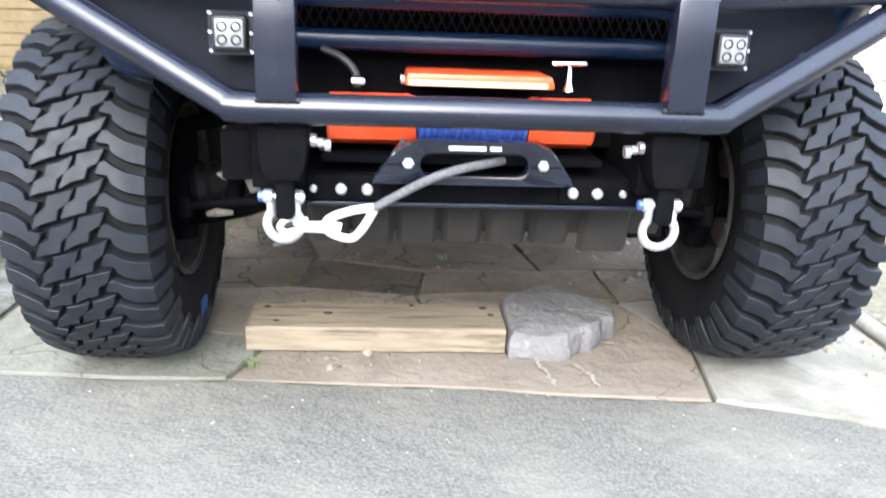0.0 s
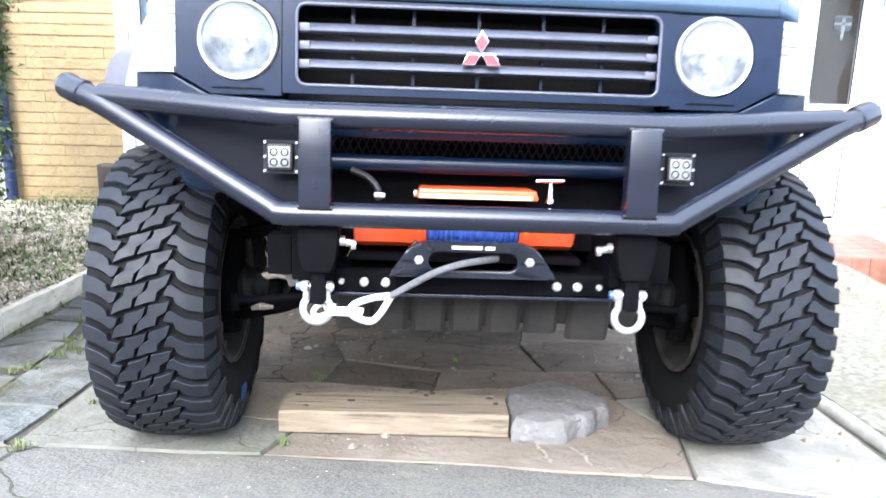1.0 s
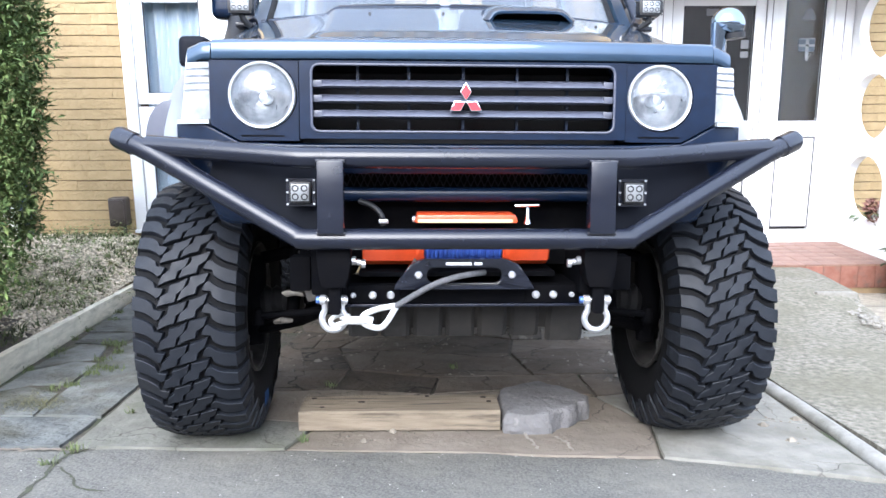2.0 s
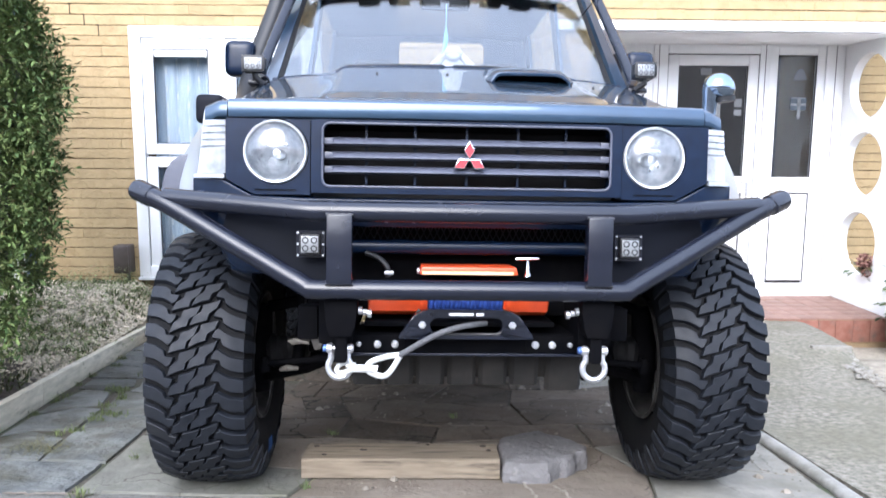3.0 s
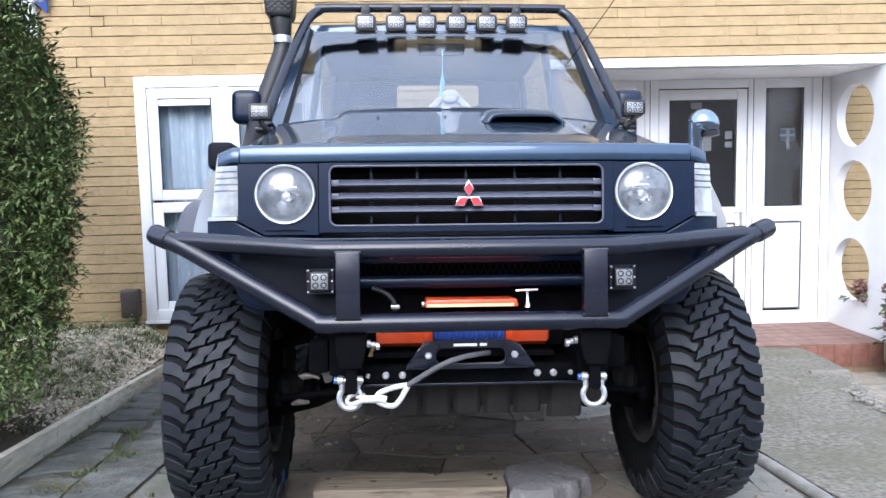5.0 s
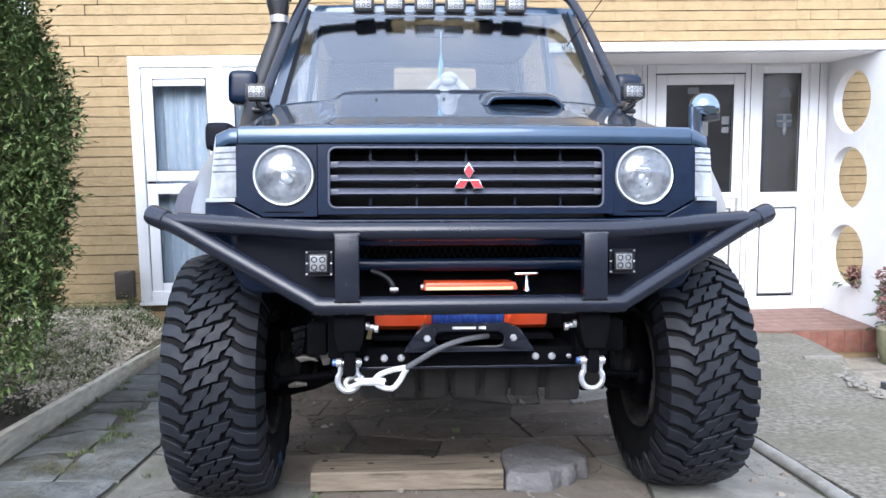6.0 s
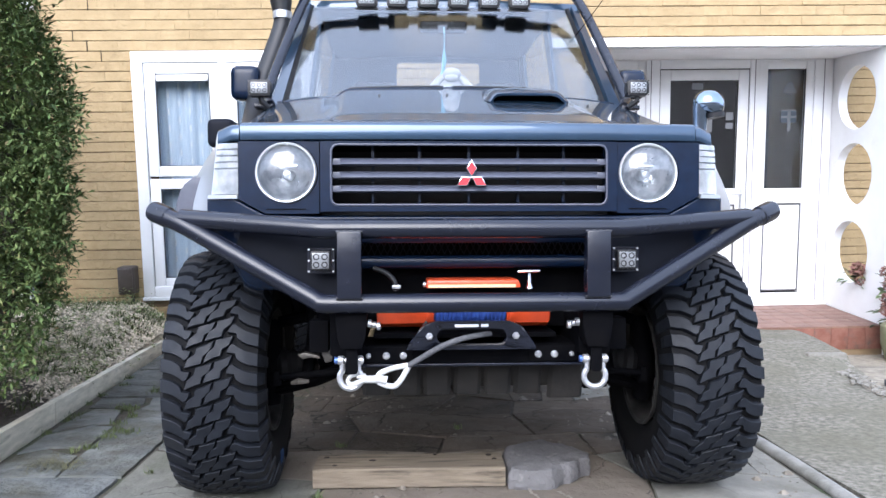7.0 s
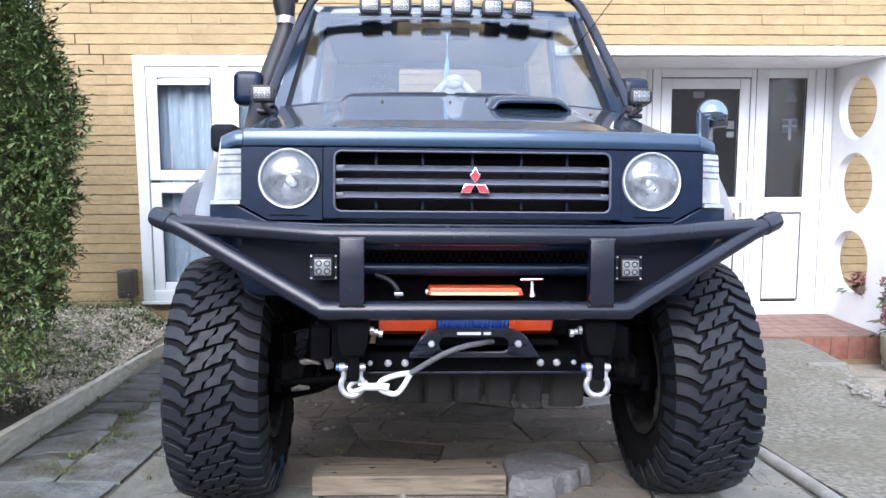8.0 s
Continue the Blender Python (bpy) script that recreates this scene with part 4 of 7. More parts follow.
def lathe_y(prof, seg, cx, cz, bm=None):
    """A profile of (y, radius) turned round a line along y."""
    bm = bm or bmesh.new()
    rings = [[bm.verts.new((cx + r * math.cos(2 * math.pi * k / seg), y, cz + r * math.sin(2 * math.pi * k / seg))) for y, r in prof] for k in range(seg)]
    for k in range(seg):
        p, q = rings[k], rings[(k + 1) % seg]
        for i in range(len(prof) - 1):
            bm.faces.new((p[i], p[i + 1], q[i + 1], q[i]))
    bmesh.ops.remove_doubles(bm, verts=bm.verts, dist=1e-6)
    return bm


for x in (-0.563, 0.559):
    z = 1.117
    lamp = part("head_lamp", lathe_y([(1.50, 0.0935), (1.49, 0.0925), (1.486, 0.090), (1.488, 0.086), (1.495, 0.0845), (1.51, 0.0845)], 56, x, z), M_RING, CAR, "round head lamp with a pale ring", 40)
    part("reflector", lathe_y([(1.498, 0.085), (1.52, 0.08), (1.55, 0.066), (1.575, 0.045), (1.585, 0.02), (1.586, 0.0005)], 48, x, z), M_REFLECT, lamp, "mirror-bright bowl", 60)
    part("bulb_cap", lathe_y([(1.515, 0.0005), (1.516, 0.012), (1.522, 0.016), (1.56, 0.017), (1.585, 0.017)], 24, x, z - 0.004), M_REFLECT, lamp, "", 40)
    part("bulb_bridge", box(x - 0.03, x + 0.03, 1.53, 1.545, z + 0.018, z + 0.028, 0.003), M_CHROME, lamp)
    ob = part("lens", lathe_y([(1.494, 0.085), (1.482, 0.073), (1.474, 0.052), (1.469, 0.025), (1.468, 0.0005)], 48, x, z), M_LENS, lamp, "fluted clear glass", 80)
    ob.visible_shadow = False
    part("trim_slot", box(x - 0.06, x + 0.06, 1.492, 1.50, 1.0035, 1.0075, 0.0015), M_DARK, CAR)

# clear ribbed corner lamps
M_CLEAR = material("clear_ribbed_plastic", (0.27, 0.29, 0.31), 0.14, 0.35, (0.44, 0.455, 0.47), 24, coat=0.8)
for sgn in (-1, 1):
    rows = []
    for k in range(49):
        z = 1.052 + 0.156 * k / 48
        rib = -0.006 if k > 22 and k % 6 == 0 else 0
        slant = (1 if sgn < 0 else 0.78) * (1 - (0.26 if sgn < 0 else 0.16) * (z - 1.052) / 0.156)
        rows.append([(sgn * x, 1.503 + 1.9 * max(0, x - 0.71) ** 1.7 - rib, z) for x in (0.717 + 0.008 * sgn + w * slant for w in (0, 0.013, 0.03, 0.047, 0.064, 0.078, 0.088))])
    cl = part("corner_lamp", loft(rows, thick=0.012), M_CLEAR, CAR, "clear ribbed corner lamp", 25)
    part("bulb", cyl((sgn * 0.758, 1.535, 1.10), (sgn * 0.758, 1.535, 1.125), 0.009, 12), M_CHROME, cl)
    rows = [[(sgn * x, 1.500 + 1.9 * max(0, x - 0.71) ** 1.7, z) for x in (0.716 + 0.008 * sgn, 0.737, 0.76, 0.785, 0.797 - 0.003 * sgn)] for z in (1.038, 1.044, 1.05)]
    part("lamp_trim", loft(rows, thick=0.012), M_SILVER, CAR, "thin pale strip under the lamp")

# air scoop on the bonnet
rows = []
for y, w, h in ((2.10, 0.132, 0.034), (2.11, 0.142, 0.038), (2.16, 0.146, 0.043), (2.28, 0.142, 0.037), (2.42, 0.132, 0.022), (2.52, 0.118, 0.0)):
    zb = hood_z(y) + 0.012
    prof = [(-1.12, -0.1), (-1.05, 0.2), (-0.98, 0.62), (-0.88, 0.9), (-0.72, 1.0), (-0.3, 1.03), (0.3, 1.03), (0.72, 1.0), (0.88, 0.9), (0.98, 0.62), (1.05, 0.2), (1.12, -0.1)]
    rows.append([(0.278 + u * w, y - 0.03 * max(0, 0.9 - v) * (1 if y < 2.2 else 0), zb + v * h) for u, v in prof])
part("bonnet_scoop", loft(rows, thick=0.01), M_PAINT, CAR, "navy air scoop with a dark mouth", 45)
# near-black plate set in the scoop, standing in for the opening's shade
part("scoop_mouth", prism(rounded(0.278 - 0.128, 0.278 + 0.128, hood_z(2.12) + 0.006, hood_z(2.12) + 0.044, 0.014, 4), "y", 2.19, 2.20), M_DARK, CAR)
for x in (-0.02, -0.30, 0.57):
    part("washer_jet", box(x - 0.005, x + 0.005, 2.32, 2.335, hood_at(x / 0.75, 2.33) - 0.004, hood_at(x / 0.75, 2.33) + 0.005, 0.002), M_PLASTIC, CAR)
# cowl along the foot of the screen, with the parked wipers on it
rows = []
for i in range(41):
    u = -1 + i / 20
    top, k = hood_at(u, 2.6) + 0.006, 0.03 * u * u
    rows.append([(u * 0.76, 2.602, top - 0.05), (u * 0.76, 2.602, top - 0.004), (u * 0.76, 2.606, top), (u * 0.76, 2.618 + k, top - 0.001), (u * 0.76, 2.63 + k, top - 0.07)])
part("cowl", loft(rows, thick=0.004), M_SATIN, CAR, "", 50)
for x0, x1 in ((-0.52, -0.02), (0.02, 0.52)):
    part("wiper", tube([(x0 + (x1 - x0) * k / 6, 2.607 + 0.03 * ((x0 + (x1 - x0) * k / 6) / 0.76) ** 2, hood_at((x0 + (x1 - x0) * k / 6) / 0.76, 2.6) + 0.008) for k in range(7)], 0.005, 8), M_PLASTIC, CAR)

# black shade round the windscreen and its rubber
def screen(u, k, off):
    return (u * (0.722 - 0.075 * k) - 0.008, 2.60 + 0.47 * k + 0.03 * (u * u - 1) + off, 1.525 + 0.545 * k - 0.03 * u * u * (1 - k))


def screen_ring(mo, mi, n=10):
    out, inn = [], []
    for (a, b, c, d) in ((-1, 0, 1, 0), (1, 0, 1, 1), (1, 1, -1, 1), (-1, 1, -1, 0)):
        for i in range(n):
            t = i / n
            u, k = a + (c - a) * t, b + (d - b) * t
            out.append((u * (1 - mo), 0.5 + (k - 0.5) * (1 - mo)))
            inn.append((u * (1 - mi), 0.5 + (k - 0.5) * (1 - mi * 1.1)))
    return out, inn


o, i_ = screen_ring(-0.012, 0.02)
bm = bmesh.new()
va, vb = [bm.verts.new(screen(u, k, -0.012)) for u, k in o], [bm.verts.new(screen(u, k, -0.008)) for u, k in i_]
for q in range(len(va)):
    r = (q + 1) % len(va)
    bm.faces.new((va[q], va[r], vb[r], vb[q]))
bmesh.ops.solidify(bm, geom=bm.faces[:], thickness=0.006)
part("screen_rubber", bm, M_PLASTIC, CAR, "", 60)
part("roof_header", loft([[(x * 0.69, 3.055 + 0.03 * (x * x - 1), 2.05), (x * 0.70, 3.06 + 0.03 * (x * x - 1), 2.085), (x * 0.70, 3.12, 2.11)] for x in [-1 + q / 8 for q in range(17)]], thick=0.02), M_PAINT, CAR)

# door mirrors
M_MIRROR = material("mirror_glass", (0.85, 0.86, 0.88), 0.02, 1.0)
for x0, x1, z0, z1, y in ((-1.0, -0.865, 1.54, 1.70, 2.74), (0.83, 0.963, 1.56, 1.70, 2.76)):
    bm = box(x0, x1, y, y + 0.10, z0, z1, 0.042, seg=5)
    mir = part("door_mirror", bm, M_SATIN, CAR, "large black door mirror")
    part("mirror_pane", prism(rounded(x0 + 0.015, x1 - 0.015, z0 + 0.015, z1 - 0.015, 0.02), "y", y + 0.0905, y + 0.093), M_MIRROR, mir)
    part("mirror_arm", box(min(x1, x0, key=abs) - 0.02, min(x1, x0, key=abs) + 0.03, y + 0.03, y + 0.08, z0 - 0.03, z0 + 0.05, 0.01), M_PLASTIC, mir)

# chrome wing mirror, a bent pipe that widens to its glass
bm = tube([(0.859, 1.85, 1.225), (0.859, 1.842, 1.30), (0.860, 1.838, 1.345), (0.863, 1.836, 1.385)], [0.0265, 0.0265, 0.029, 0.034], 24, flat=(1, 0.9))
head = bmesh.new()
bmesh.ops.create_uvsphere(head, u_segments=32, v_segments=20, radius=1.0)
for v in head.verts:
    # a fat elbow: drawn down and cut off flat at its outer end
    x, y, z = v.co
    z = z * 0.052 if z > 0 else z * 0.046 * (1 + 0.25 * x)
    v.co = (0.889 + x * 0.056, 1.836 + y * 0.046, max(1.386 + z, 1.352 - 0.018 * x))
merge(bm, head)
part("wing_mirror", bm, M_BLUECHROME, CAR, "chrome wing mirror on a bent stalk", 60)
part("wing_mirror_base", lathe_y([(1.83, 0.034), (1.87, 0.034)], 20, 0.859, 1.222), M_PLASTIC, CAR)
part("wing_mirror_pane", tube([(0.909, 1.834, 1.355), (0.911, 1.834, 1.3375)], [0.036, 0.034], 24), M_PLASTIC, CAR, "black underside of the wing mirror")

# snorkel: head with a mesh, neck, clamp, duct along the pillar, body on the wing
bm = box(-0.868, -0.712, 2.85, 2.99, 2.075, 2.27, 0.022, seg=3)
for v in bm.verts:
    v.co.x += (-0.79 - v.co.x) * 0.22 * step(2.13, 2.075, v.co.z)
SN = part("snorkel", bm, M_PLASTIC, CAR, "black air-intake snorkel with a steel clamp")
for k in range(-4, 10):
    for dz in (1, -1):
        # the mesh of diamonds over the intake, cut to its opening
        z0 = 2.095 + 0.027 * k - (0.0 if dz > 0 else -0.108)
        ends = []
        for t in (0, 1):
            zc = min(max(z0 + dz * 0.108 * t, 2.098), 2.255)
            ends.append((-0.855 + 0.13 * (zc - z0) / (dz * 0.108), 2.848, zc))
        if abs(ends[0][2] - ends[1][2]) > 0.01:
            part("mesh_bar", tube(ends, 0.0028, 5), M_RIM, SN)
part("neck", tube([(-0.79, 2.92, 2.10), (-0.79, 2.92, 2.06), (-0.787, 2.92, 2.03), (-0.784, 2.92, 1.99), (-0.782, 2.92, 1.95)], [0.054, 0.054, 0.05, 0.043, 0.041], 20), M_PLASTIC, SN)
part("clamp", tube([(-0.782, 2.92, 1.99), (-0.782, 2.92, 1.957)], 0.0455, 24), M_STEEL, SN, "bright steel band clamp")
path = smooth_path([(-0.782, 2.92, 1.965), (-0.792, 2.915, 1.90), (-0.830, 2.87, 1.76), (-0.872, 2.80, 1.60), (-0.880, 2.70, 1.48), (-0.858, 2.50, 1.385), (-0.835, 2.25, 1.315), (-0.82, 2.0, 1.275), (-0.815, 1.86, 1.265)], 5)
part("duct", tube(path, [0.037 + 0.005 * step(0, 0.3, i / (len(path) - 1)) for i in range(len(path))], 18, flat=(1, 1.15)), M_PLASTIC, SN, "", 60)
part("elbow", box(-0.865, -0.775, 1.755, 2.0, 1.222, 1.318, 0.025, seg=4), M_INK, SN)

# tube frame over the windscreen
half = [(0.775, 2.50, 1.478), (0.80, 2.58, 1.54), (0.752, 2.72, 1.755), (0.695, 2.85, 1.965), (0.655, 2.93, 2.08), (0.605, 2.96, 2.131), (0.52, 2.965, 2.146)]
path = smooth_path([(-x, y, z) for x, y, z in half] + half[::-1], 5)
FRAME = part("light_frame", tube(path, 0.0225, 16), M_BLACK, CAR, "black tube frame round the windscreen", 60)
for sgn in (-1, 1):
    part("frame_foot", box(min(sgn * 0.76, sgn * 0.84), max(sgn * 0.76, sgn * 0.84), 2.48, 2.56, 1.462, 1.482, 0.004), M_BLACK, FRAME)

# lamps with square cells of light emitters behind clear covers
M_LED = material("led_reflector", (0.25, 0.26, 0.27), 0.3, 0.4)
M_LEDBODY = material("cast_black_housing", (0.008, 0.008, 0.009), 0.45, 0.2, bump=0.0005, bump_scale=300)


def led_lamp(cx, y, cz, w, h, nx, nz, parent, wide=1.0):
    """A cube lamp that looks towards -y."""
    cut = min(w, h) * (0.2 if nx == 3 else 0.06)
    body = prism([(cx - w / 2, cz - h / 2 + cut), (cx - w / 2, cz + h / 2 - cut), (cx - w / 2 + cut, cz + h / 2), (cx + w / 2 - cut, cz + h / 2), (cx + w / 2, cz + h / 2 - cut), (cx + w / 2, cz - h / 2 + cut), (cx + w / 2 - cut, cz - h / 2), (cx - w / 2 + cut, cz - h / 2)], "y", y, y + 0.05, bevel=0.003)
    for k in range(5):
        zz = cz - h / 2 + h * (k + 0.5) / 5
        box(cx - w / 2 + 0.004, cx + w / 2 - 0.004, y + 0.045, y + 0.07, zz - 0.003, zz + 0.003, bm=body)
    lamp = part("led_lamp", body, M_LEDBODY, parent, "small cube lamp with clear cells")
    iw, ih = (w * 0.72, h * 0.66) if nx == 3 else (w * 0.84, h * 0.80)
    part("cell_plate", box(cx - iw / 2, cx + iw / 2, y - 0.003, y + 0.004, cz - ih / 2, cz + ih / 2, 0.002), M_LED, lamp, "bright reflector plate")
    for i in range(nx):
        for j in range(nz):
            x, z = cx - iw / 2 + iw * (i + 0.5) / nx, cz - ih / 2 + ih * (j + 0.5) / nz
            r = min(iw / nx, ih / nz) * (0.34 if nx == 3 else 0.36)
            part("cell", lathe_y([(y - 0.0045, r * 1.15), (y - 0.0046, r), (y - 0.002, r * 0.55), (y - 0.0015, 0.0005)], 14, x, z), M_CORE, lamp, "", 40)
    for sx in (-1, 1) if nx == 3 else ():
        for sz in (-1, 1):
            part("screw", cyl((cx + sx * w * 0.45, y - 0.004, cz + sz * h * 0.44), (cx + sx * w * 0.45, y + 0.004, cz + sz * h * 0.44), 0.0026, 8), M_RIM, lamp)
    return lamp


for k in range(6):
    x = -0.376 + 0.1506 * k
    lamp = led_lamp(x, 2.92, 2.064, 0.103, 0.082, 3, 2, CAR)
    part("bracket", box(x - 0.022, x + 0.022, 2.945, 2.975, 2.095, 2.14, 0.003), M_LEDBODY, lamp)
    part("bracket_arm", box(x - 0.056, x + 0.056, 2.94, 2.96, 2.016, 2.023), M_LEDBODY, lamp)
    part("tube_clamp", box(x - 0.019, x + 0.019, 2.932, 2.95, 2.095, 2.155, 0.004), M_LEDBODY, lamp)
    part("clamp_bolt", cyl((x, 2.928, 2.13), (x, 2.934, 2.13), 0.006, 8), M_RIM, lamp)
for x, z in ((-0.804, 1.534), (0.809, 1.545)):
    lamp = led_lamp(x, 2.40, z, 0.095, 0.068, 3, 2, CAR)
    part("bracket", tube([(x, 2.43, z - 0.03), (x + 0.005, 2.43, z - 0.05), (x + (0.03 if x < 0 else -0.03), 2.45, z - 0.075)], 0.012, 10), M_LEDBODY, lamp)
for x in (-0.451, 0.468):
    lamp = led_lamp(x, 1.405, 0.851, 0.058, 0.058, 2, 2, BUMPER)
    pl = ring_plate(on_frame(rounded(x - 0.03, x + 0.03, 0.82, 0.882, 0.004, 3), x - 0.04, x + 0.04, 0.813, 0.889), rounded(x - 0.03, x + 0.03, 0.82, 0.882, 0.004, 3), "y", 1.425, 1.432)
    part("lamp_plate", pl, M_BLACK, BUMPER)
    for sx in (-1, 1):
        for z in (0.819, 0.851, 0.884):
            part("plate_screw", cyl((x + sx * 0.036, 1.419, z), (x + sx * 0.036, 1.427, z), 0.003, 8), M_STEEL, BUMPER)
part("antenna", tube([(0.60, 2.80, 1.83), (0.70, 2.80, 1.956), (0.84, 2.80, 2.146), (1.03, 2.80, 2.40)], 0.0025, 6), M_DARK, CAR)

# ---- behind the bumper: mesh, cross tube, winch ----
M_MESH = material("black_mesh", (0.03, 0.03, 0.034), 0.4, 0.5)
part("intake_mesh_frame", box(-0.38, 0.40, 1.598, 1.602, 0.905, 0.911), material("dull_red_trim", (0.13, 0.012, 0.012), 0.6), CAR, "thin red trim line over the mesh")
bm = bmesh.new()
for k in range(40):
    x = -0.38 + 0.0205 * k
    for dx in (0.0205, -0.0205):
        tube([(x, 1.60, 0.862), (x + dx, 1.60, 0.905)], 0.0022, 4, bm)
part("intake_mesh", bm, M_MESH, CAR, "black diamond mesh")
part("cross_tube", tube([(-0.44, 1.59, 0.838), (0.44, 1.59, 0.838)], 0.0225, 16), M_SATIN, CAR, "dark blue cross tube")
# dark sheet added behind the winch, in place of the shade there
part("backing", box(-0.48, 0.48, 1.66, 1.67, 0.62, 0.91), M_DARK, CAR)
part("hose", tube(smooth_path([(-0.30, 1.57, 0.82), (-0.26, 1.55, 0.805), (-0.235, 1.54, 0.78), (-0.23, 1.54, 0.75)], 5), 0.008, 10), M_PLASTIC, CAR, "dark rubber hose")
part("hose_clip", box(-0.242, -0.215, 1.525, 1.54, 0.757, 0.768, 0.002), M_STEEL, CAR)
WINCH = part("winch", box(-0.30, 0.27, 1.50, 1.66, 0.605, 0.620, 0.003), M_DARK, CAR, "orange electric winch with blue rope on its drum")
bm = tube([(-0.29, 1.56, 0.685), (-0.286, 1.56, 0.685), (-0.13, 1.56, 0.685), (-0.112, 1.56, 0.685)], [0.045, 0.0515, 0.0515, 0.049], 8)
part("motor", bm, M_ORANGE, WINCH, "orange motor housing", 20)
bm = tube([(0.118, 1.56, 0.685), (0.13, 1.56, 0.685), (0.25, 1.56, 0.685), (0.256, 1.56, 0.685)], [0.049, 0.0515, 0.0515, 0.044], 8)
part("gearbox", bm, M_ORANGE, WINCH, "orange gearbox housing", 20)
for x in (-0.135, 0.128):
    part("drum_flange", cyl((x, 1.56, 0.685), (x + 0.01, 1.56, 0.685), 0.053, 28), M_ORANGE, WINCH)
rope = []
for k in range(18 * 16):
    a = 2 * math.pi * k / 16
    rope.append((-0.108 + 0.222 * k / (18 * 16), 1.56 + 0.042 * math.sin(a), 0.685 + 0.042 * math.cos(a)))
part("drum_rope", tube(rope, 0.0062, 6), M_BLUE, WINCH, "blue rope wound in turns")
part("drum", cyl((-0.11, 1.56, 0.685), (0.115, 1.56, 0.685), 0.038, 20), M_BLUE, WINCH)
bm = box(-0.137, 0.155, 1.475, 1.62, 0.762, 0.786, 0.006)
for v in bm.verts:
    if v.co.z > 0.775:
        v.co.x *= 0.97
part("control_box", bm, M_ORANGE, WINCH, "orange control box lid")
part("lid_stripe", box(-0.13, 0.14, 1.4725, 1.4765, 0.764, 0.773), material("pale_stripe", (0.8, 0.55, 0.3), 0.4), WINCH, "pale strip along the lid")
part("lid_stop", cyl((-0.145, 1.50, 0.772), (-0.138, 1.50, 0.772), 0.008, 12), M_STEEL, WINCH)
part("clutch_stem", tube([(0.186, 1.50, 0.758), (0.186, 1.50, 0.775), (0.186, 1.50, 0.807)], [0.011, 0.006, 0.004], 12), M_CHROME, WINCH, "chrome clutch handle")
part("clutch_bar", tube([(0.150, 1.50, 0.810), (0.156, 1.50, 0.8105), (0.214, 1.50, 0.812), (0.220, 1.50, 0.812)], [0.003, 0.0042, 0.0042, 0.003], 10), M_CHROME, WINCH)

# fairlead, tray and bolts
slot = rounded(-0.106, 0.106, 0.594, 0.640, 0.022, 6)
shape = []
for u, v in on_frame(slot, -0.198, 0.198, 0.579, 0.665):
    lim = 0.198 - 0.046 * min(max((v - 0.585) / 0.064, 0), 1) - 0.04 * min(max((v - 0.645) / 0.019, 0), 1) ** 2
    shape.append((max(-lim, min(lim, u)), v))
bm = ring_plate(shape, slot, "y", 1.432, 1.462)
bmesh.ops.bevel(bm, geom=[e for e in bm.edges if abs(e.verts[0].co.y - 1.432) < 1e-5 and abs(e.verts[1].co.y - 1.432) < 1e-5 and len(e.link_faces) == 2 and any(abs(f.normal.y) < 0.5 for f in e.link_faces)], offset=0.004, segments=2, affect='EDGES')
FAIR = part("fairlead", bm, M_BLACK, CAR, "black hawse fairlead with bright bolts and a white strip", 30)
M_LETTER = material("white_print", (0.75, 0.75, 0.75), 0.6)
for x0, x1 in ((-0.052, 0.02), (0.028, 0.05)):
    part("print_bar", box(x0, x1, 1.4308, 1.4325, 0.6475, 0.6555), M_LETTER, FAIR, "white printed bar")
for x in (-0.129, 0.134):
    part("fairlead_bolt", tube([(x, 1.434, 0.620), (x, 1.427, 0.620), (x, 1.424, 0.620)], [0.0115, 0.0115, 0.008], 6), M_STEEL, FAIR)
part("slot_lip", tube([(-0.08, 1.431, 0.5945), (0.085, 1.431, 0.5945), (0.1, 1.431, 0.6)], 0.0018, 6), M_RIM, FAIR)
TRAY = part("winch_tray", box(-0.42, 0.42, 1.502, 1.515, 0.527, 0.582, 0.003), M_DARK, CAR, "black winch tray with bright bolts")
part("tray_lip", box(-0.40, 0.40, 1.49, 1.60, 0.518, 0.526, 0.002), M_BLACK, TRAY)
part("tray_floor", box(-0.40, 0.40, 1.515, 1.70, 0.575, 0.583), M_DARK, TRAY)
for x0, x1 in ((-0.33, -0.18), (0.185, 0.335)):
    part("tray_plate", box(x0, x1, 1.496, 1.503, 0.529, 0.580, 0.002), M_DARK, TRAY)
for x in (-0.26, -0.208, 0.213, 0.264, -0.315, 0.318):
    s = 1.0 if abs(x) < 0.3 else 0.7
    part("tray_bolt", tube([(x, 1.498, 0.5525), (x, 1.488, 0.5525), (x, 1.484, 0.5525)], [0.0115 * s, 0.0115 * s, 0.007 * s], 10), M_STEEL, TRAY, "bright domed bolt")
part("brace", tube([(-0.19, 1.46, 0.582), (-0.135, 1.47, 0.66)], 0.006, 6), M_RIM, TRAY)

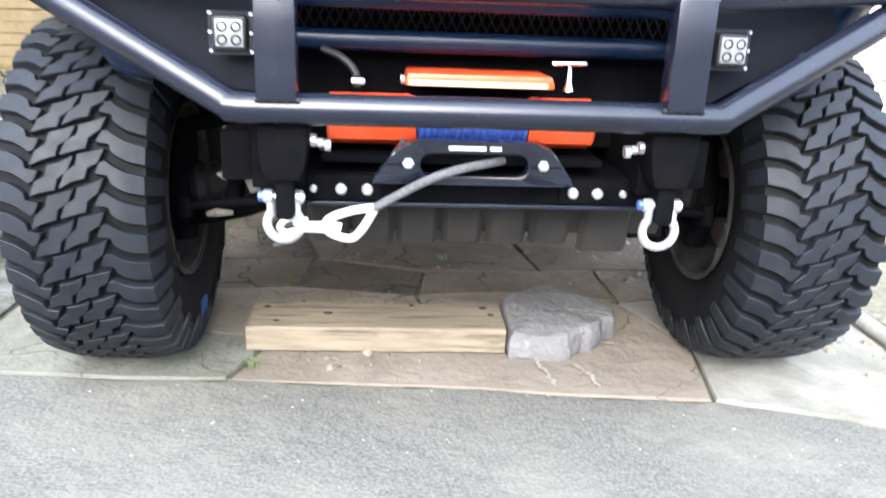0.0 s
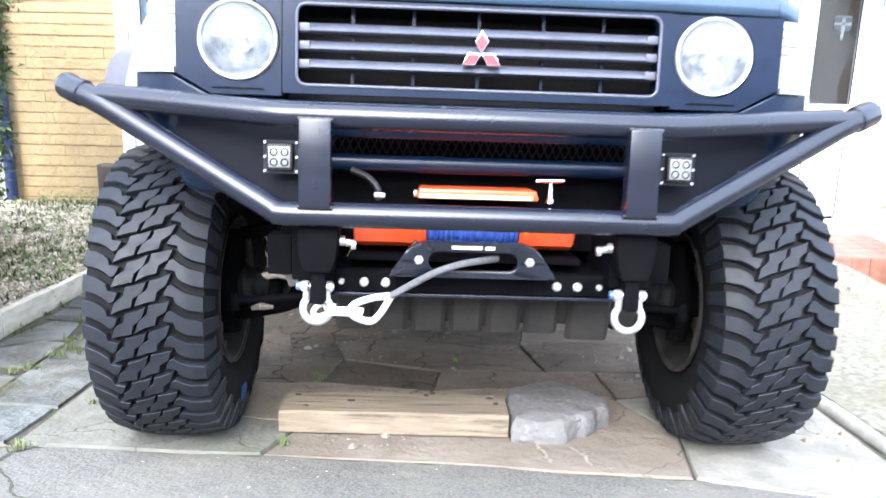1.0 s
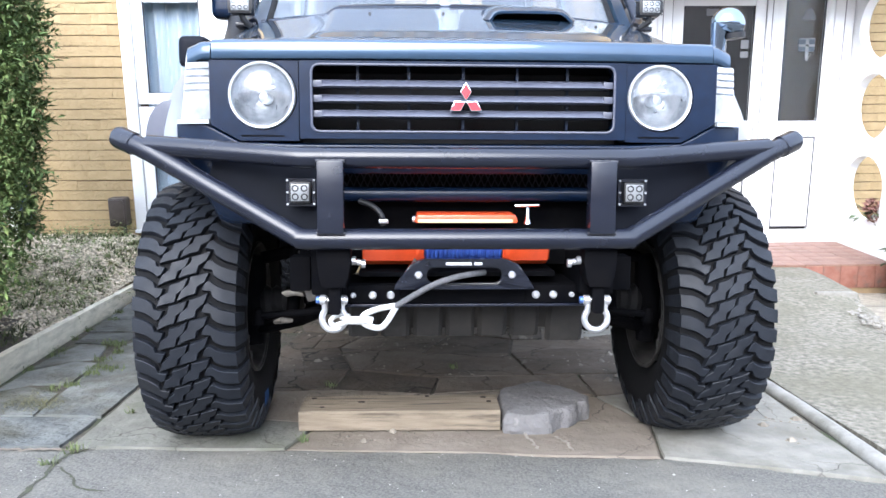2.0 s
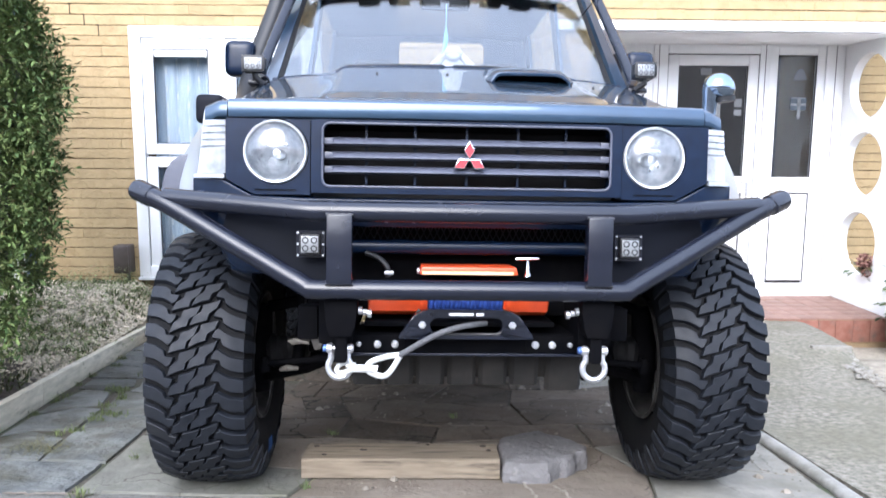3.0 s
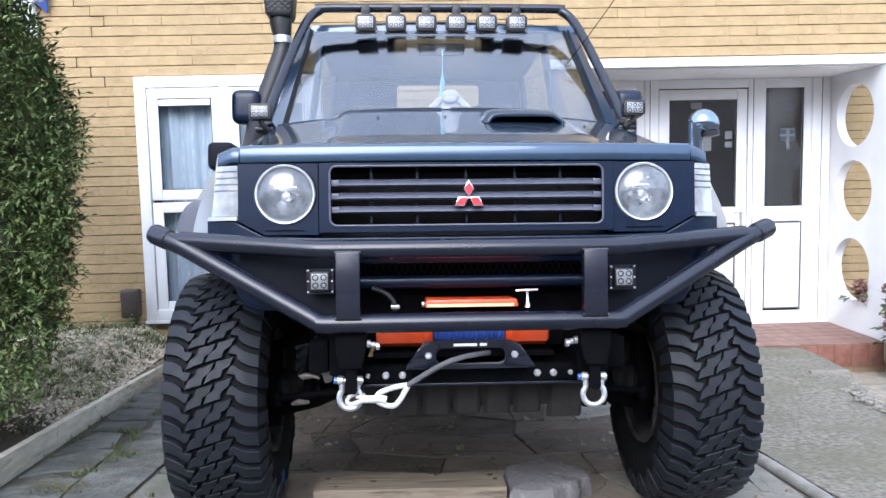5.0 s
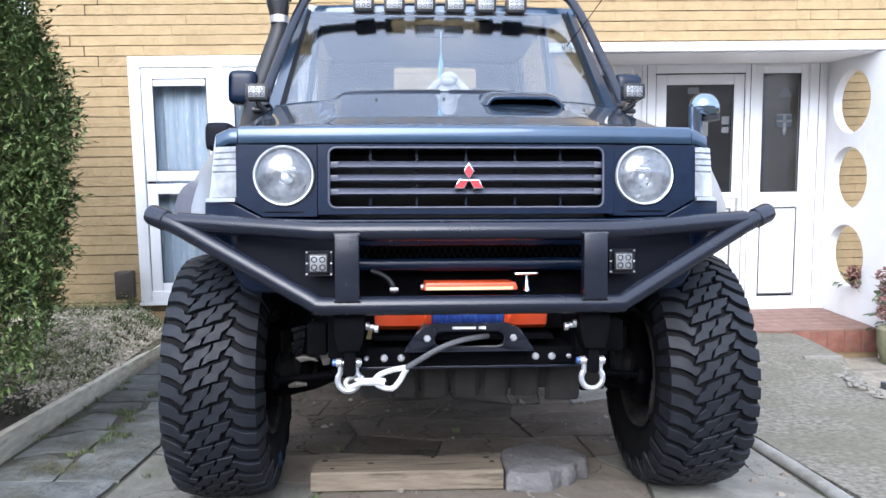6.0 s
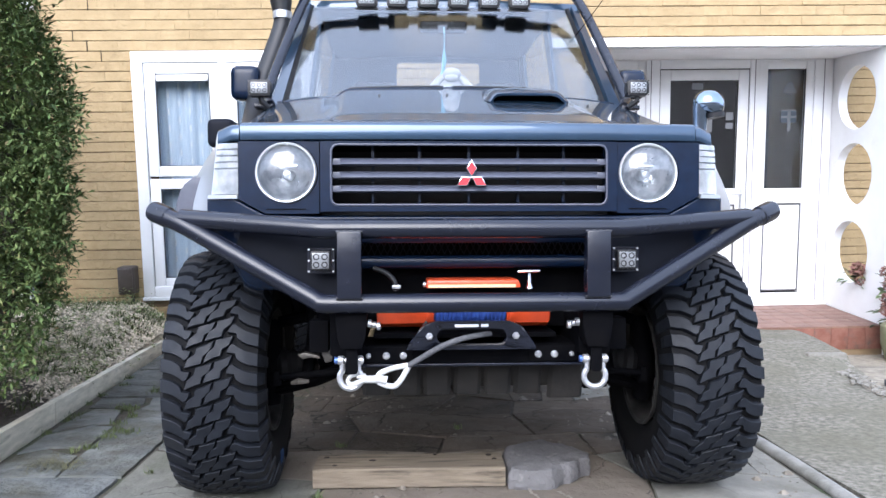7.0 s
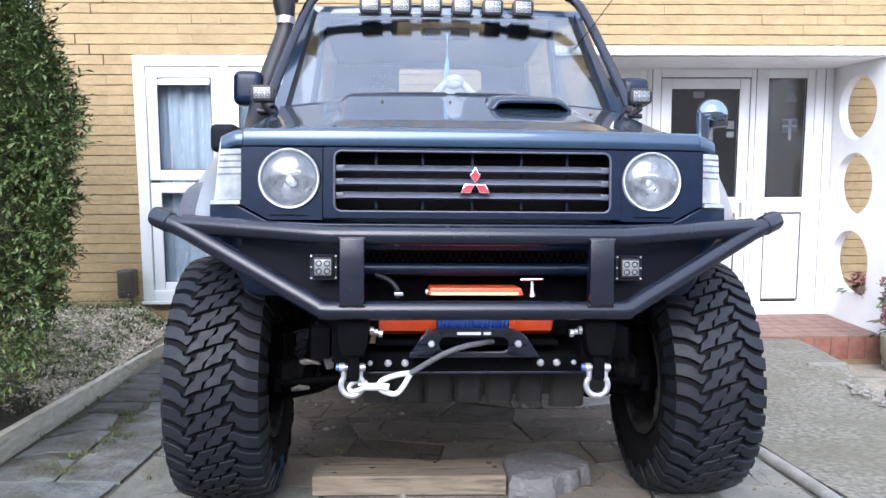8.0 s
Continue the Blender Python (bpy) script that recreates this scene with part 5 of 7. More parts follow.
# drop plates and their tabs
for x in (-0.360, 0.372):
    sh = [(-0.046, 0.702), (0.046, 0.702), (0.046, 0.665), (0.040, 0.62), (0.030, 0.592), (-0.030, 0.592), (-0.040, 0.62), (-0.046, 0.665)]
    part("drop_plate", prism([(x + u, v) for u, v in sh][::-1], "y", 1.375, 1.45, bevel=0.005), M_DARK, BUMPER)
    part("shackle_tab", prism(rounded(x - 0.017, x + 0.017, 0.515, 0.60, 0.01, 4), "y", 1.39, 1.44, bevel=0.003), M_DARK, BUMPER)
    for k in range(3):
        sx = 1 if x < 0 else -1
        part("plate_bolt", cyl((x + sx * (0.047 + 0.013 * k), 1.42, 0.662 - 0.004 * k), (x + sx * (0.058 + 0.013 * k), 1.42, 0.662 - 0.004 * k), 0.012 - 0.003 * (k % 2), 8), M_STEEL, BUMPER)


def shackle(x, label, blue_side):
    z = 0.552
    s = thing("bow_shackle", (x, 1.415, 0.465), label, "shackle", "shackles under the bumper")
    pts = [(x - 0.0245, 1.415, z + 0.008), (x - 0.024, 1.415, 0.537)]
    pts += [(x + 0.0325 * math.sin(radians(a)), 1.415, 0.499 + 0.0325 * math.cos(radians(a))) for a in range(-48, -313, -12)]
    pts += [(x + 0.024, 1.415, 0.537), (x + 0.0245, 1.415, z + 0.008)]
    part("bow", tube(smooth_path(pts, 2), 0.0088, 12), M_STEEL, s, "", 60)
    for sx in (-1, 1):
        part("eye", cyl((x + sx * 0.018, 1.415, z), (x + sx * 0.038, 1.415, z), 0.0135, 18, bevel=0.003), M_STEEL, s)
    M_PIN = material("blue_anodised_pin", (0.09, 0.16, 0.4), 0.35, 0.5)
    part("pin", cyl((x + blue_side * 0.037, 1.415, z), (x + blue_side * 0.048, 1.415, z), 0.0105, 14, bevel=0.002), M_PIN, s, "blue pin end")
    part("pin_shaft", cyl((x - 0.04, 1.415, z), (x + 0.04, 1.415, z), 0.0075, 12), M_STEEL, s)
    return s


shackle(-0.364, "galvanised bow shackle with blue pin, holding the winch hook", -1)
shackle(0.372, "galvanised bow shackle hanging free under the bumper", -1)

# rope from the fairlead to its eye, and the hook in the shackle
LINE = thing("winch_line", (-0.1, 1.42, 0.47), "grey winch rope ending in a pale eye and hook", "winch rope")
path = smooth_path([(0.06, 1.47, 0.622), (0.02, 1.43, 0.622), (-0.03, 1.405, 0.616), (-0.085, 1.395, 0.598), (-0.14, 1.40, 0.567), (-0.192, 1.405, 0.535)], 6)
part("rope", tube(path, 0.0085, 12), M_ROPE, LINE, "", 60)
M_PALE = material("pale_zinc", (0.66, 0.66, 0.64), 0.45, 0.3, (0.52, 0.52, 0.51), 50, bump=0.0006, bump_scale=150)
path = smooth_path([(-0.192, 1.405, 0.537), (-0.235, 1.403, 0.530), (-0.278, 1.402, 0.512), (-0.278, 1.402, 0.488), (-0.238, 1.402, 0.475), (-0.215, 1.403, 0.492), (-0.19, 1.405, 0.534)], 5)
part("eye", tube(path, 0.0072, 10, flat=(1, 1.2)), M_PALE, LINE, "pale thimble eye", 60)
part("hook_shank", tube([(-0.255, 1.402, 0.492), (-0.275, 1.402, 0.497), (-0.325, 1.405, 0.495)], [0.014, 0.0125, 0.0105], 12), M_PALE, LINE)
path = smooth_path([(-0.322, 1.405, 0.495), (-0.345, 1.41, 0.484), (-0.362, 1.42, 0.478), (-0.374, 1.428, 0.486), (-0.366, 1.43, 0.500), (-0.345, 1.425, 0.507), (-0.32, 1.415, 0.507)], 5)
part("hook", tube(path, [0.0095 - 0.004 * i / 30 for i in range(31)], 10), M_PALE, LINE, "open pale steel hook", 60)
part("latch", box(-0.345, -0.30, 1.398, 1.404, 0.500, 0.508, 0.001), M_PALE, LINE)

# ---- under the front ----
M_GUARD = material("dusty_guard", (0.008, 0.0067, 0.0055), 0.9, 0.0, (0.017, 0.0142, 0.0112), 9, bump=0.002, bump_scale=60)
SKID = part("sump_guard", loft([[(-0.36, y, z), (0.46, y, z)] for y, z in ((1.60, 0.515), (1.63, 0.47), (1.66, 0.424), (1.78, 0.42), (2.4, 0.43))], thick=0.004), M_GUARD, CAR, "dirty dark ribbed sump guard")
for x0, x1, low in [(-0.240 + 0.0997 * k, -0.154 + 0.0997 * k, 0.402) for k in range(-1, 5)] + [(0.272, 0.383, 0.386)]:
    # a pressed panel, its foot a little bent, with a notch to the next one
    rows = []
    for y, z in ((1.598, 0.512), (1.612, 0.48), (1.626, 0.445), (1.634, low + 0.012), (1.642, low), (1.66, low + 0.004)):
        rows.append([(x0, y + 0.012, z), (x0 + 0.007, y, z), (x0 + 0.012, y - 0.006, z), (x1 - 0.012, y - 0.006, z), (x1 - 0.007, y, z), (x1, y + 0.012, z)])
    part("guard_rib", loft(rows, thick=0.003), M_GUARD, SKID)
part("guard_side", prism([(0.335, 0.515), (0.475, 0.515), (0.478, 0.41), (0.40, 0.405), (0.36, 0.43)], "y", 1.665, 1.68, bevel=0.004), M_DARK, SKID)
for sgn in (-1, 1):
    part("lower_arm", tube([(sgn * 0.36, 1.86, 0.47), (sgn * 0.52, 1.92, 0.40), (sgn * 0.70, 1.98, 0.345)], [0.03, 0.038, 0.032], 10, flat=(1, 0.7)), M_DARK, CAR)
    part("lower_arm_rear", tube([(sgn * 0.36, 2.25, 0.47), (sgn * 0.70, 2.0, 0.345)], 0.03, 10, flat=(1, 0.7)), M_DARK, CAR)
    part("upper_arm", tube([(sgn * 0.40, 1.95, 0.66), (sgn * 0.66, 1.98, 0.60)], 0.022, 10), M_DARK, CAR)
    part("drive_shaft", tube([(sgn * 0.25, 1.99, 0.48), (sgn * 0.74, 1.98, 0.435)], 0.02, 12), M_DARK, CAR)
    part("shaft_gaiter", tube([(sgn * (0.52 + 0.018 * k), 1.984, 0.455 - 0.0018 * k) for k in range(9)], [0.03 + 0.012 * (k % 2) + 0.003 * k for k in range(9)], 16), M_PLASTIC, CAR)
    part("knuckle", tube([(sgn * 0.69, 1.97, 0.30), (sgn * 0.70, 1.97, 0.43), (sgn * 0.68, 1.98, 0.61)], [0.03, 0.05, 0.03], 12), M_DARK, CAR)
    part("track_rod", tube([(sgn * 0.30, 1.80, 0.46), (sgn * 0.66, 1.82, 0.425)], 0.012, 10), M_DARK, CAR)
    part("track_rod_end", tube([(sgn * 0.65, 1.82, 0.40), (sgn * 0.65, 1.82, 0.45)], [0.02, 0.014], 12), M_DARK, CAR)
    part("damper", tube([(sgn * 0.56, 1.93, 0.38), (sgn * 0.53, 1.94, 0.60), (sgn * 0.53, 1.94, 0.602), (sgn * 0.51, 1.95, 0.86)], [0.022, 0.022, 0.032, 0.032], 14), M_DARK, CAR)
    part("rail_end", box(min(sgn * 0.44, sgn * 0.50), max(sgn * 0.44, sgn * 0.50), 1.52, 1.60, 0.56, 0.66, 0.006), M_DARK, CAR)
part("crossmember", box(-0.42, 0.42, 1.85, 2.0, 0.42, 0.50, 0.02), M_DARK, CAR)
part("axle_casing", tube([(-0.14, 2.0, 0.48), (-0.1, 2.0, 0.48), (0.16, 2.0, 0.48), (0.2, 2.0, 0.48)], [0.06, 0.09, 0.09, 0.06], 16), M_DARK, CAR)
M_ALLOY = material("bare_alloy", (0.2, 0.185, 0.165), 0.55, 0.4, (0.09, 0.08, 0.07), 25, bump=0.001, bump_scale=90)
part("strut_bracket", prism([(-0.465, 0.601), (-0.450, 0.596), (-0.430, 0.562), (-0.436, 0.52), (-0.457, 0.515), (-0.468, 0.545)], "y", 1.59, 1.61, bevel=0.003), M_ALLOY, CAR, "pale bare metal bracket")
part("alloy_lug", prism([(-0.505, 0.500), (-0.552, 0.511), (-0.578, 0.503), (-0.560, 0.487), (-0.53, 0.493), (-0.500, 0.488)], "y", 1.83, 1.86, bevel=0.003), M_ALLOY, CAR, "bare metal end of the arm")
part("arm_clip", tube([(-0.595, 1.80, 0.41), (-0.57, 1.79, 0.418), (-0.535, 1.80, 0.415)], [0.006, 0.011, 0.006], 8), M_ALLOY, CAR)
for k in range(3):
    part("spring_coil", tube([(-0.487 + 0.03 * math.cos(radians(a)), 1.86 + 0.03 * math.sin(radians(a)), 0.60 + 0.022 * k + 0.022 * a / 360) for a in range(0, 361, 30)], 0.0055, 8), M_RIM, CAR)
part("rear_axle", tube([(-0.74, 4.40, 0.435), (0.74, 4.40, 0.435)], 0.045, 14), M_DARK, CAR)
part("underbody", box(-0.55, 0.55, 2.6, 5.0, 0.60, 0.76, 0.01), M_DARK, CAR)

# ---- cabin fittings ----
part("dashboard", box(-0.74, 0.74, 2.68, 3.02, 1.36, 1.535, 0.03, seg=3), M_PLASTIC, CAR)
bm = tube([(-0.37 + 0.185 * math.cos(radians(a)), 3.14 + 0.06 * math.sin(radians(a)), 1.46 + 0.175 * math.sin(radians(a))) for a in range(0, 360, 12)], 0.015, 10, closed=True)
SW = part("steering_wheel", bm, M_PLASTIC, CAR)
part("wheel_boss", box(-0.43, -0.31, 3.1, 3.14, 1.42, 1.49, 0.015), M_PLASTIC, SW)
M_SEAT = material("grey_seat_cloth", (0.1, 0.1, 0.11), 0.9, 0.0, (0.15, 0.15, 0.16), 60)
for x in (-0.37, 0.37):
    seat = part("seat", box(x - 0.24, x + 0.24, 3.3, 3.8, 0.95, 1.12, 0.04, seg=3), M_SEAT, CAR, "grey cloth seat")
    part("backrest", loft([[(x - 0.23, 3.75, 1.08), (x + 0.23, 3.75, 1.08)], [(x - 0.23, 3.92, 1.62), (x + 0.23, 3.92, 1.62)]], thick=0.11), M_SEAT, seat)
    part("headrest", box(x - 0.12, x + 0.12, 3.90, 3.99, 1.66, 1.84, 0.03, seg=3), M_SEAT, seat)
ob = part("rear_window", prism(rounded(-0.24, 0.39, 1.62, 2.195, 0.03, 4), "y", 5.035, 5.04), M_GLASS, CAR)
ob.visible_shadow = False
part("rear_mirror", box(-0.115, 0.115, 2.95, 2.97, 1.905, 1.965, 0.012, seg=3), M_PLASTIC, CAR)
M_PLUSH = material("white_plush", (0.62, 0.6, 0.57), 0.95, 0.0, (0.48, 0.46, 0.43), 60, bump=0.004, bump_scale=120)


def blob(bm, c, r, sx=1, sy=1, sz=1):
    o = bmesh.new()
    bmesh.ops.create_icosphere(o, subdivisions=3, radius=r)
    for v in o.verts:
        k = 1 + 0.06 * noise.noise(v.co * (6 / r * 0.1) + Vector(c) * 9)
        v.co = Vector((v.co.x * sx, v.co.y * sy, v.co.z * sz)) * k + Vector(c)
    return merge(bm, o)


bm = bmesh.new()
blob(bm, (0.023, 2.80, 1.60), 0.072, 1.0, 0.8, 1.0)
blob(bm, (0.027, 2.775, 1.682), 0.046, 1.1, 0.9, 0.85)
blob(bm, (0.024, 2.745, 1.66), 0.026, 1.4, 0.8, 0.8)
for sx in (-1, 1):
    tube([(0.023 + sx * 0.02, 2.785, 1.69), (0.023 + sx * 0.065, 2.775, 1.655), (0.023 + sx * 0.098, 2.762, 1.615), (0.023 + sx * 0.12, 2.75, 1.56), (0.023 + sx * 0.124, 2.745, 1.55)], [0.014, 0.02, 0.022, 0.022, 0.012], 12, bm)
for v in bm.verts:
    v.co = Vector((-0.003, 2.775, 1.612)) + (v.co - Vector((0.023, 2.775, 1.62))) * 0.86
single("soft_toy", bm, M_PLUSH, "white plush toy slumped on the dashboard", "soft toy")
CHARM = thing("hanging_charm", (-0.03, 2.93, 1.62), "pale blue charm hanging from the rear mirror", "car charm")
M_CHARM = material("pale_blue_ribbon", (0.15, 0.45, 0.62), 0.6, 0.0, (0.3, 0.6, 0.72), 30)
part("string", tube([(-0.03, 2.94, 1.93), (-0.03, 2.93, 1.80)], 0.002, 5), M_CHARM, CHARM)
part("tassel", tube([(-0.03, 2.93, 1.82), (-0.03, 2.93, 1.77), (-0.035, 2.93, 1.72), (-0.045, 2.93, 1.66), (-0.05, 2.93, 1.63)], [0.004, 0.016, 0.01, 0.02, 0.012], 8, flat=(1, 0.5)), M_CHARM, CHARM)

# ---- window, door and porch ----
def frame_bars(x0, x1, z0, z1, w, y0, y1, mat, parent, name="frame_bar", bev=0.006):
    """Four bars round an opening."""
    part(name, box(x0, x0 + w, y0, y1, z0, z1, bev), mat, parent)
    part(name, box(x1 - w, x1, y0, y1, z0, z1, bev), mat, parent)
    part(name, box(x0 + w + 0.001, x1 - w - 0.001, y0, y1, z1 - w, z1, bev), mat, parent)
    part(name, box(x0 + w + 0.001, x1 - w - 0.001, y0, y1, z0, z0 + w, bev), mat, parent)


M_SEAL = material("black_glazing_seal", (0.02, 0.02, 0.022), 0.6)


def glazed(parent, x0, x1, z0, z1, y, bead=0.012):
    """A pane with a dark seal round it."""
    part("glazing_seal", ring_plate([(x0, z0), (x1, z0), (x1, z1), (x0, z1)], [(x0 + 0.006, z0 + 0.006), (x1 - 0.006, z0 + 0.006), (x1 - 0.006, z1 - 0.006), (x0 + 0.006, z1 - 0.006)], "y", y - 0.002, y + 0.01), M_SEAL, parent)
    ob = part("pane", box(x0 + 0.004, x1 - 0.004, y + 0.004, y + 0.010, z0 + 0.004, z1 - 0.004), M_PANE, parent)
    ob.visible_shadow = False
    return ob


WINDOW = thing("window_1", (WIN[0], WY, WIN[2]), "tall white plastic window with pale curtains behind", kind="structure", category="", frame_of=PLAIN)
fy = WY - 0.03
frame_bars(WIN[0], WIN[1], WIN[2] + 0.001, WIN[3], 0.0905, fy, WY + 0.05, M_WHITE, WINDOW, "outer_frame")
part("window_sill", box(WIN[0] - 0.01, WIN[1] + 0.01, WY - 0.042, WY + 0.03, WIN[2] - 0.025, WIN[2], 0.005), M_WHITE, WINDOW)
for sx0, sx1 in ((-2.395, -1.775), (-1.735, -1.03)):
    for z0, z1 in ((1.055, 1.98), (0.116, 1.035)):
        # sash
        sash_y = fy + 0.012
        frame_bars(sx0 + 0.004, sx1 - 0.004, z0, z1, 0.085, sash_y, sash_y + 0.05, M_WHITE, WINDOW, "sash_bar")
        glazed(WINDOW, sx0 + 0.09, sx1 - 0.09, z0 + 0.085, z1 - 0.085, sash_y + 0.014)
        if z0 > 1:
            part("trickle_vent", box(sx0 + 0.10, sx1 - 0.10, sash_y - 0.006, sash_y + 0.02, z1 - 0.145, z1 - 0.095, 0.004), M_WHITE, WINDOW)
part("mullion", box(-1.785, -1.726, fy + 0.003, WY + 0.05, WIN[2] + 0.077, WIN[3] - 0.077, 0.004), M_WHITE, WINDOW)
M_CURTAIN = material("pale_net_curtain", (0.6, 0.67, 0.76), 0.9, 0.0, (0.45, 0.53, 0.65), 10, stretch=(6, 1, 0.4), spots=(0.75, 0.78, 0.82), spot_scale=25, spot_range=(0.6, 0.65))
for x0, x1 in ((-2.36, -1.05),):
    rows = []
    for k in range(9):
        z = 0.02 + 1.9 * k / 8
        rows.append([(x0 + (x1 - x0) * i / 90 + 0.006 * math.sin(i * 1.1 + k * 0.2), WY + 0.115 + 0.02 * math.sin(i * 0.55 + 0.25 * math.sin(k * 0.8)) + 0.008 * math.sin(i * 1.4), z) for i in range(91)])
    single("curtain", loft(rows, thick=0.002), M_CURTAIN, "pale blue-white net curtain hanging in folds", "curtain", m=PLAIN, angle=80)
bm = bmesh.new()
for i in range(15):
    for k in range(13):
        x, z = -2.33 + 0.088 * i, 0.12 + 0.138 * k + (0.069 if i % 2 else 0)
        box(x, x + 0.012, WY + 0.082, WY + 0.084, z, z + 0.05, bm=bm)
motif = new("woven_motif", finish(bm, "woven_motif", M_WHITE))
motif.parent = bpy.data.objects["curtain"]
tagged(motif, "small white dashes woven into the net", kind="stuff")

DOOR = thing("door_1", (2.05, DY, FLOOR), "white plastic front door with a glazed upper half and side panel", kind="structure", frame_of=PLAIN)
D0 = DY - 0.05
part("threshold", box(1.26, 3.785, D0 - 0.06, DY + 0.05, FLOOR, FLOOR + 0.03, 0.006), M_WHITE, DOOR)
zt = 2.064
for x0, x1 in ((1.26, 1.32), (2.0, 2.131), (2.990, 3.086), (3.61, 3.785)):
    part("door_frame", box(x0, x1, D0, DY + 0.05, FLOOR + 0.031, zt, 0.008), M_WHITE, DOOR)
for x0, x1, z0 in ((1.321, 1.999, 2.05), (2.132, 2.989, 1.98), (3.087, 3.609, 2.05)):
    part("frame_head", box(x0, x1, D0, DY + 0.05, z0, zt, 0.006), M_WHITE, DOOR)
# door leaf
LY = D0 + 0.012
frame_bars(2.138, 2.984, FLOOR + 0.034, 1.972, 0.098, LY, LY + 0.055, M_WHITE, DOOR, "leaf_bar")
part("leaf_rail", box(2.237, 2.885, LY, LY + 0.055, 0.70, 0.85, 0.006), M_WHITE, DOOR)
part("leaf_panel", box(2.238, 2.884, LY + 0.018, LY + 0.05, FLOOR + 0.156, 0.699, 0.004), M_WHITE, DOOR)
glazed(DOOR, 2.236, 2.886, 0.851, 1.874, LY + 0.012)
part("handle_plate", box(2.918, 2.948, LY - 0.012, LY, 0.66, 0.88, 0.006), M_STEEL, DOOR)
part("door_handle", tube([(2.933, LY - 0.012, 0.80), (2.933, LY - 0.05, 0.80), (2.825, LY - 0.055, 0.80)], 0.009, 10), M_STEEL, DOOR, "steel lever handle")
# dark strip standing in for the shadow gap over the leaf
part("draught_gap", box(2.134, 2.987, D0 + 0.004, D0 + 0.03, 1.9725, 1.9795), M_SEAL, DOOR)
# side panel and its lower board
for (x0, x1) in ((3.088, 3.608), (1.322, 1.998)):
    frame_bars(x0, x1, FLOOR + 0.034, 2.049, 0.075, LY, LY + 0.055, M_WHITE, DOOR, "side_bar")
    part("side_rail", box(x0 + 0.076, x1 - 0.076, LY, LY + 0.055, 0.705, 0.846, 0.006), M_WHITE, DOOR)
    part("side_panel", box(x0 + 0.077, x1 - 0.077, LY + 0.012, LY + 0.05, FLOOR + 0.133, 0.70, 0.004), M_WHITE, DOOR)
    frame_bars(x0 + 0.082, x1 - 0.082, FLOOR + 0.135, 0.698, 0.012, LY + 0.006, LY + 0.013, M_WHITE, DOOR, "panel_bead", 0.003)
    glazed(DOOR, x0 + 0.075, x1 - 0.075, 0.847, 1.974, LY + 0.012)
# dark strips down both leaf edges, in place of the gap's shade
for x0, x1 in ((2.132, 2.1375), (2.9845, 2.9895)):
    part("leaf_gap", box(x0, x1, LY + 0.004, LY + 0.03, FLOOR + 0.034, 1.972), M_SEAL, DOOR)
# grey strips on the posts, shadow lines put in as colour
for x in (2.045, 3.038, 3.70):
    part("frame_seam", box(x - 0.004, x + 0.004, D0 - 0.0015, D0 + 0.001, FLOOR + 0.034, 2.06), material("grey_shadow_line", (0.16, 0.16, 0.165), 0.7), DOOR)
# dark outline round each lower panel, its recess shadow put in as colour
for x0, x1 in ((3.165, 3.531), (2.24, 2.882)):
    zb = FLOOR + (0.133 if x0 > 3 else 0.157)
    zu = 0.699 if x0 > 3 else 0.697
    part("panel_seal", ring_plate([(x0, zb), (x1, zb), (x1, zu), (x0, zu)], [(x0 + 0.013, zb + 0.013), (x1 - 0.013, zb + 0.013), (x1 - 0.013, zu - 0.013), (x0 + 0.013, zu - 0.013)], "y", LY + 0.0035, LY + 0.0085), material("grey_panel_shade", (0.09, 0.09, 0.095), 0.7), DOOR)
# hall surfaces coloured near black: the unlit interior's dimness is in the colour
M_HALL = material("hall_shade", (0.03, 0.029, 0.028), 0.9, 0.0, (0.05, 0.048, 0.045), 3)
single("hall_wall", box(1.2, 3.8, DY + 1.3, DY + 1.35, -0.5, 2.1), M_HALL, "wall at the back of the hall, dimness in its colour", kind="structure", m=PLAIN)
single("hall_ceiling", box(1.2, 3.8, DY + 0.3, DY + 1.35, 2.1, 2.13), M_HALL, "hall ceiling, dimness in its colour", kind="structure", m=PLAIN)
single("hall_floor", box(1.2, 3.8, DY + 0.02, DY + 1.3, FLOOR - 0.05, FLOOR), M_HALL, "hall floor, dimness in its colour", kind="structure", m=PLAIN)
# stickers and small cards on the panes
M_STICK = material("pale_sticker", (0.17, 0.175, 0.18), 0.6)
M_STICKB = material("grey_blue_sticker", (0.05, 0.065, 0.08), 0.6)
gy = LY + 0.0145
tri = [(3.315, 1.75), (3.45, 1.75), (3.412, 1.84), (3.385, 1.857), (3.355, 1.84)]
single("window_sticker", prism(tri[::-1], "y", gy - 0.002, gy), M_STICK, "pale bell-shaped sticker on the side pane", "sticker", m=PLAIN)
st = thing("window_sticker", (3.36, gy, 1.36), "square pale and blue cross-barred sticker on the pane", "sticker", frame_of=PLAIN)
part("sheet", box(3.305, 3.457, gy - 0.002, gy, 1.47, 1.588), M_STICKB, st)
for b_ in ((3.305, 3.457, 1.515, 1.535), (3.37, 3.40, 1.39, 1.588), (3.305, 3.457, 1.58, 1.592)):
    part("bar", box(b_[0], b_[1], gy - 0.004, gy - 0.0025, b_[2], b_[3]), M_STICK, st)
for x0, x1, z0, z1 in ((2.443, 2.55, 1.79, 1.85), (2.53, 2.645, 1.39, 1.53), (2.775, 2.845, 1.50, 1.575), (2.775, 2.845, 1.42, 1.475)):
    single("door_card", box(x0, x1, gy - 0.002, gy, z0, z1), M_STICK if z0 > 1.35 else M_STICKB, "small pale card behind the door glass", "card", m=PLAIN)

